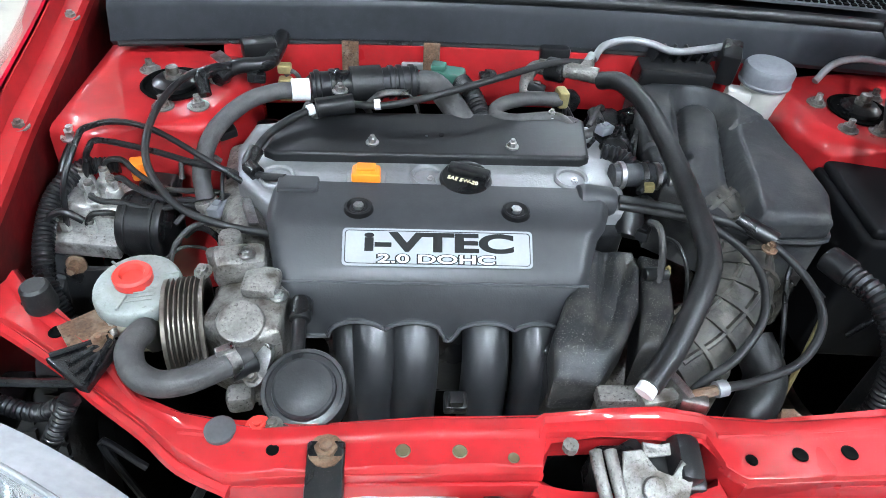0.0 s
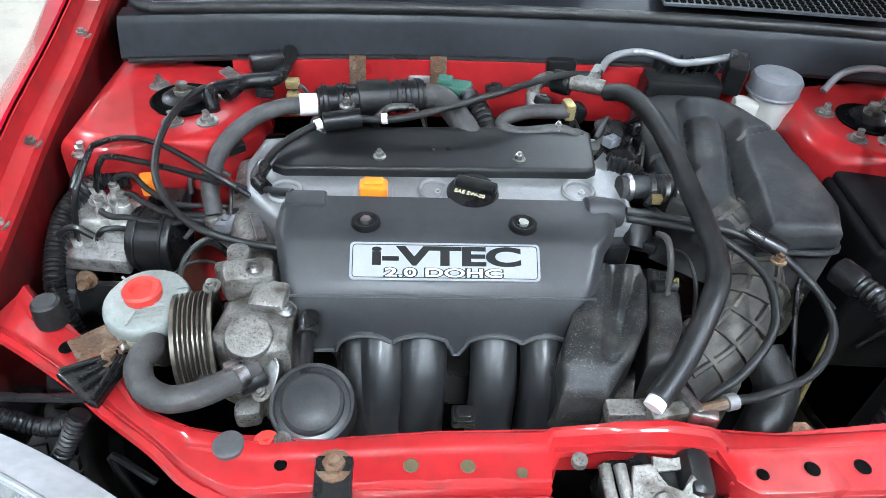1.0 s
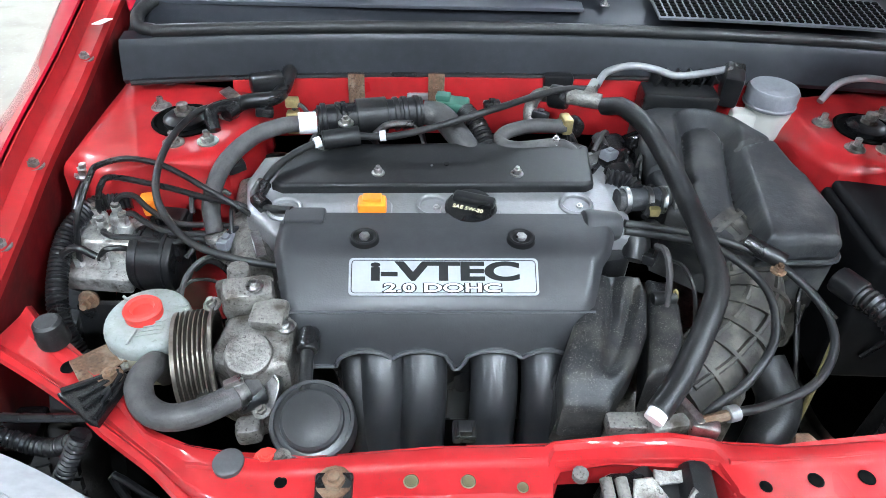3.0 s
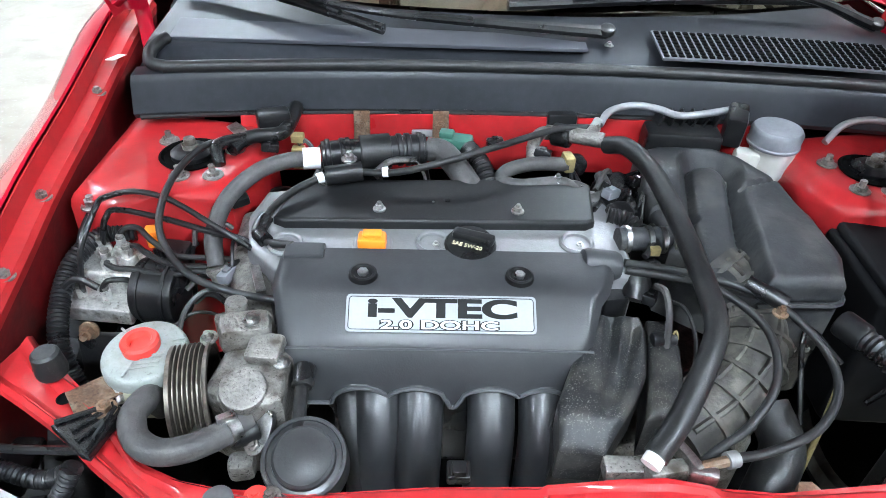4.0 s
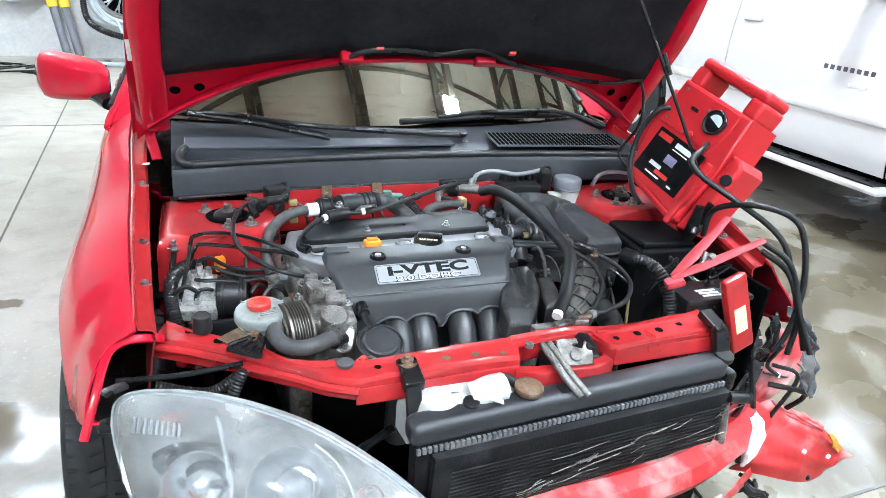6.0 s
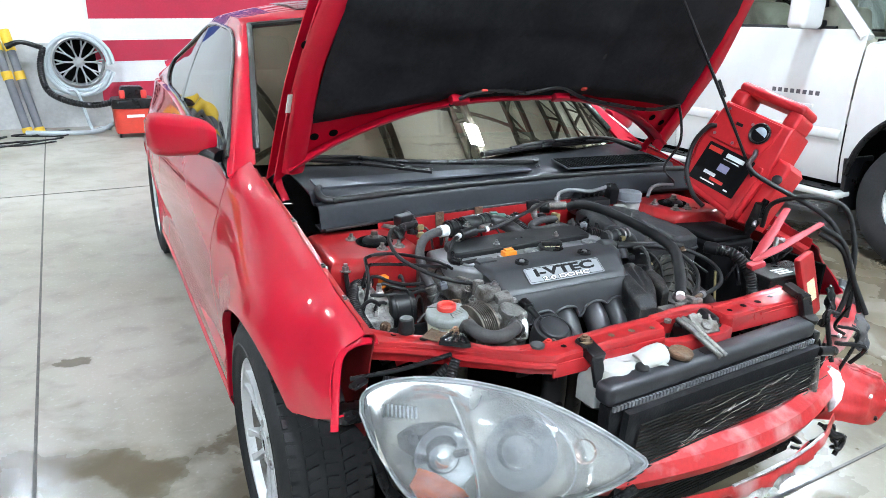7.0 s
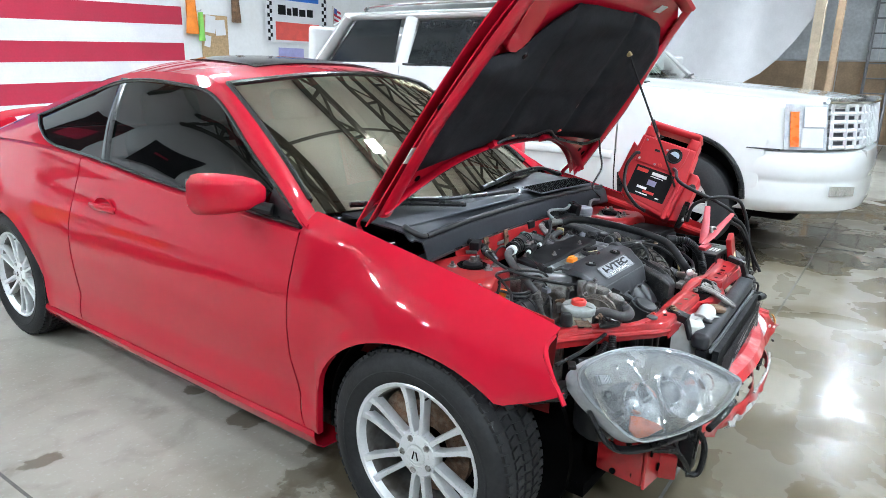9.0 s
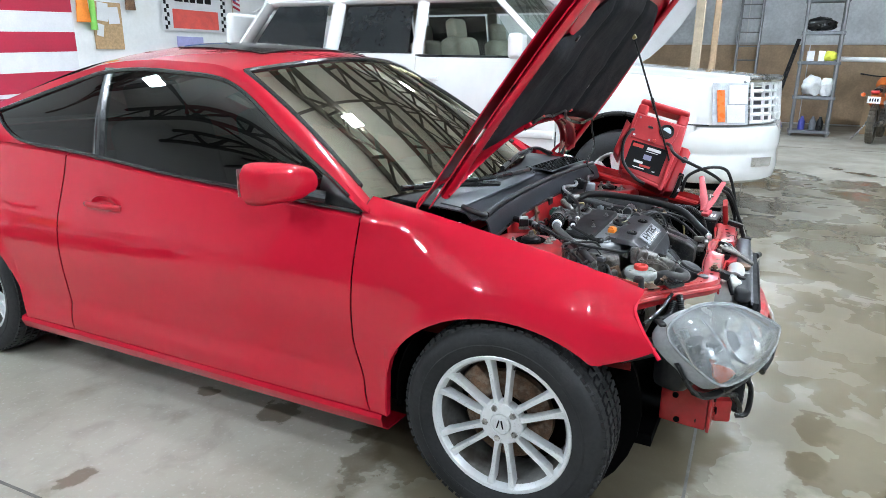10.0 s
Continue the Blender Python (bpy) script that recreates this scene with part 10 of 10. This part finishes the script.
for near in (True, False):
    ns = 1 if near else -1
    pane("side_glass", (1.42, 2.36), (1.78, 2.36), 1.36, 1.80, SGLASS, near, "clear front door window")
    pane("side_glass", (2.54, 3.32), (2.54, 3.26), 1.375, 1.80, SDARK, near, "dark rear door window")
    pane("side_glass", (3.50, 4.40), (3.50, 4.12), 1.40, 1.82, SDARK, near, "dark rear quarter window")
    pts = lambda a, za, b, zb: [cab(a, za, near), cab((a + b) / 2, (za + zb) / 2, near), cab(b, zb, near)]
    for a, za, b, zb, r in ((1.10, 1.30, 1.72, 1.84, 0.050), (2.45, 1.34, 2.45, 1.84, 0.060), (3.41, 1.36, 3.38, 1.85, 0.075), (4.58, 1.38, 4.24, 1.86, 0.13)):
        part("pillar", tube([q + V(ns * 0.02, 0, 0) for q in pts(a, za, b, zb)], r, 10, 4, flat=0.5 if r < 0.1 else 0.35), SUVP, suv)
    part("roof_rail", tube([cab(y, 1.86, near) + V(ns * 0.03, 0, 0) for y in ladder(1.70, 4.30, 8)], 0.055, 10, 4, flat=0.8), SUVP, suv)
    part("roof_bar", tube([cab(1.95, 1.90, near) + V(ns * 0.09, 0, 0), cab(2.1, 1.965, near) + V(ns * 0.08, 0, 0), cab(3.9, 1.965, near) + V(ns * 0.08, 0, 0), cab(4.1, 1.90, near) + V(ns * 0.09, 0, 0)], 0.018, 8, 6), CHROME, suv)
    part("window_sill", tube([cab(1.30, 1.352, near), cab(2.4, 1.36, near), cab(3.4, 1.39, near), cab(4.45, 1.405, near)], 0.012, 8, 5), BLACK, suv)
    mx = X0 - 0.13 if near else X0 + XW + 0.13
    mm = part("door_mirror", box((mx, 1.40, 1.44), (0.24, 0.12, 0.20), rotm(0, 0, ns * 8), 0.035, 3), SUVP, suv, "large door mirror")
    part("mirror_arm", box((mx + ns * 0.14, 1.42, 1.37), (0.12, 0.08, 0.06), None, 0.015), BLACK, mm)
    for yh in (2.28, 3.22):
        xh = suv_x(yh, 1.16) - 0.014
        part("door_handle", box((xh if near else 2 * X0 + XW - xh, yh, 1.165), (0.022, 0.17, 0.035), None, 0.010), SUVP, suv)
rows = [[V(X0 + XW / 2 + s * (0.83 - 0.02 * k / 8), 1.70 + 2.75 * i / 20, 1.885 + 0.055 * (1 - abs(s) ** 2.5) - 0.10 * max(0, (i - 16) / 4) ** 2) for k, s in enumerate(ladder(-1, 1, 14))] for i in range(21)]
part("roof", thicken(sheet(rows), 0.01), SUVP, suv, "white roof with rack")
rows = [[V(X0 + XW / 2 + s * (0.86 - 0.10 * t), 1.10 - 0.10 * (1 - s * s) + 0.62 * t, 1.29 + 0.575 * t + 0.03 * (1 - s * s)) for s in ladder(-1, 1, 14)] for t in ladder(0, 1, 8)]
part("windscreen", sheet(rows), SGLASS, suv, "clear windscreen", out=(0, -0.7, 0.7))
part("cowl", box((X0 + XW / 2, 1.02, 1.285), (1.70, 0.16, 0.03), None, 0.01), BLACK, suv)
for x in (3.55, 4.25):
    part("wiper_arm", tube([V(x, 1.00, 1.315), V(x + 0.3, 1.06, 1.34), V(x + 0.62, 1.10, 1.36)], 0.010, 8, 4), BLACK, suv)
part("tailgate", box((X0 + XW / 2, 4.74, 1.10), (1.86, 0.10, 1.35), rotm(3), 0.05, 3), SUVP, suv)
part("rear_bumper", box((X0 + XW / 2, 4.82, 0.58), (1.95, 0.20, 0.24), None, 0.06, 3), SUVP, suv)
part("dashboard", box((X0 + XW / 2, 1.42, 1.18), (1.65, 0.5, 0.25), None, 0.08, 3), mat("beige_trim", (0.42, 0.37, 0.30), 0.7), suv)
BEIGE = mat("beige_leather", (0.50, 0.45, 0.37), 0.55, 0, 0.1, 8)
for x in (3.50, 4.52):
    for y in (2.15, 3.05):
        st = part("seat", box((x, y, 1.16), (0.52, 0.20, 0.75), rotm(-12), 0.07, 3), BEIGE, suv, "beige leather seat")
        part("headrest", box((x, y + 0.10, 1.60), (0.28, 0.11, 0.19), rotm(-10), 0.045, 3), BEIGE, st)
part("steering_wheel", lathe([(0.18, 0.0), (0.195, 0.014), (0.21, 0.0), (0.195, -0.014)], 28, Matrix.Translation((4.50, 1.72, 1.36)) @ rotm(62), close=True), mat("beige_wheel", (0.45, 0.40, 0.33), 0.5), suv)
# Underside and arch discs get the near black that stands for shade.
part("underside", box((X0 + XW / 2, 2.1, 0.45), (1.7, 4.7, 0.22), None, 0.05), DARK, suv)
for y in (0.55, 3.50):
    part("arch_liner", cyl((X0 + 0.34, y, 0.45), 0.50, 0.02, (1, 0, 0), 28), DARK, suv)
    part("arch_lip", tube([V(suv_x(y, 0.9) + 0.006, y + 0.47 * math.cos(radians(a)), 0.42 + 0.51 * math.sin(radians(a)) ** 0.85) for a in ladder(6, 174, 22)], 0.020, 8, 2), BLACK, suv)
part("mud_flap", box((X0 + 0.14, 1.02, 0.42), (0.28, 0.03, 0.34), rotm(-6), 0.01), BLACK, suv)


def suv_wheel(x, y, s):
    m = Matrix.Translation((x, y, 0.392)) @ rotm(0, 90 * s, 0)
    ty = part("tyre", lathe([(0.222, -0.11), (0.24, -0.125), (0.30, -0.135), (0.36, -0.125), (0.385, -0.11), (0.395, -0.08), (0.395, 0.08), (0.385, 0.11), (0.36, 0.125), (0.30, 0.135), (0.24, 0.125), (0.222, 0.11)], 56, m), TYRE, suv, "black all-terrain tyre")
    rim = part("rim", lathe([(0.225, 0.10), (0.228, 0.115), (0.220, 0.118), (0.208, 0.10), (0.20, 0.06), (0.195, -0.10)], 56, m), WHEEL_CHROME, suv, "chrome seven-spoke wheel")
    for k in range(7):
        a = 360 * k / 7 + 8
        bm = prism([(0.05, -0.030), (0.11, -0.026), (0.19, -0.040), (0.212, -0.044), (0.212, 0.044), (0.19, 0.040), (0.11, 0.026), (0.05, 0.030)], 0.030, m @ rotm(0, 0, a) @ Matrix.Translation((0, 0, 0.075)), 0.008, 2)
        part("spoke", bm, WHEEL_CHROME, rim)
    part("hub", lathe([(0.085, 0.07), (0.085, 0.10), (0.075, 0.11), (0.045, 0.112), (0.040, 0.125), (0.036, 0.128), (0, 0.128)], 30, m), WHEEL_CHROME, rim)
    part("hub_cap", cyl(m @ V(0, 0, 0.12), 0.034, 0.012, (s, 0, 0), 20, 0.004), BLACK, rim)
    for k in range(6):
        a = radians(60 * k)
        part("wheel_nut", cyl(m @ V(0.064 * math.cos(a), 0.064 * math.sin(a), 0.105), 0.012, 0.02, (s, 0, 0), 6), BLACK, rim)
    part("brake_disc", lathe([(0, 0.0), (0.17, 0.0), (0.17, 0.02), (0, 0.02)], 28, m), DARK, rim)


for y in (0.55, 3.50):
    suv_wheel(X0 + 0.14, y, -1)
    suv_wheel(X0 + XW - 0.14, y, 1)
mk = mat("dark_badge", (0.10, 0.10, 0.11), 0.3, 0.6)
for k in range(8):
    part("badge_mark", box((suv_x(1.3, 1.0) - 0.003, 1.62 - 0.045 * k, 0.955), (0.010, 0.030, 0.028), None, 0.002), mk, suv)
part("crest", box((suv_x(1.2, 0.87) - 0.004, 1.38, 0.875), (0.008, 0.12, 0.022), None, 0.003), RIM, suv)
suv.location = (3.0, 0, 0)
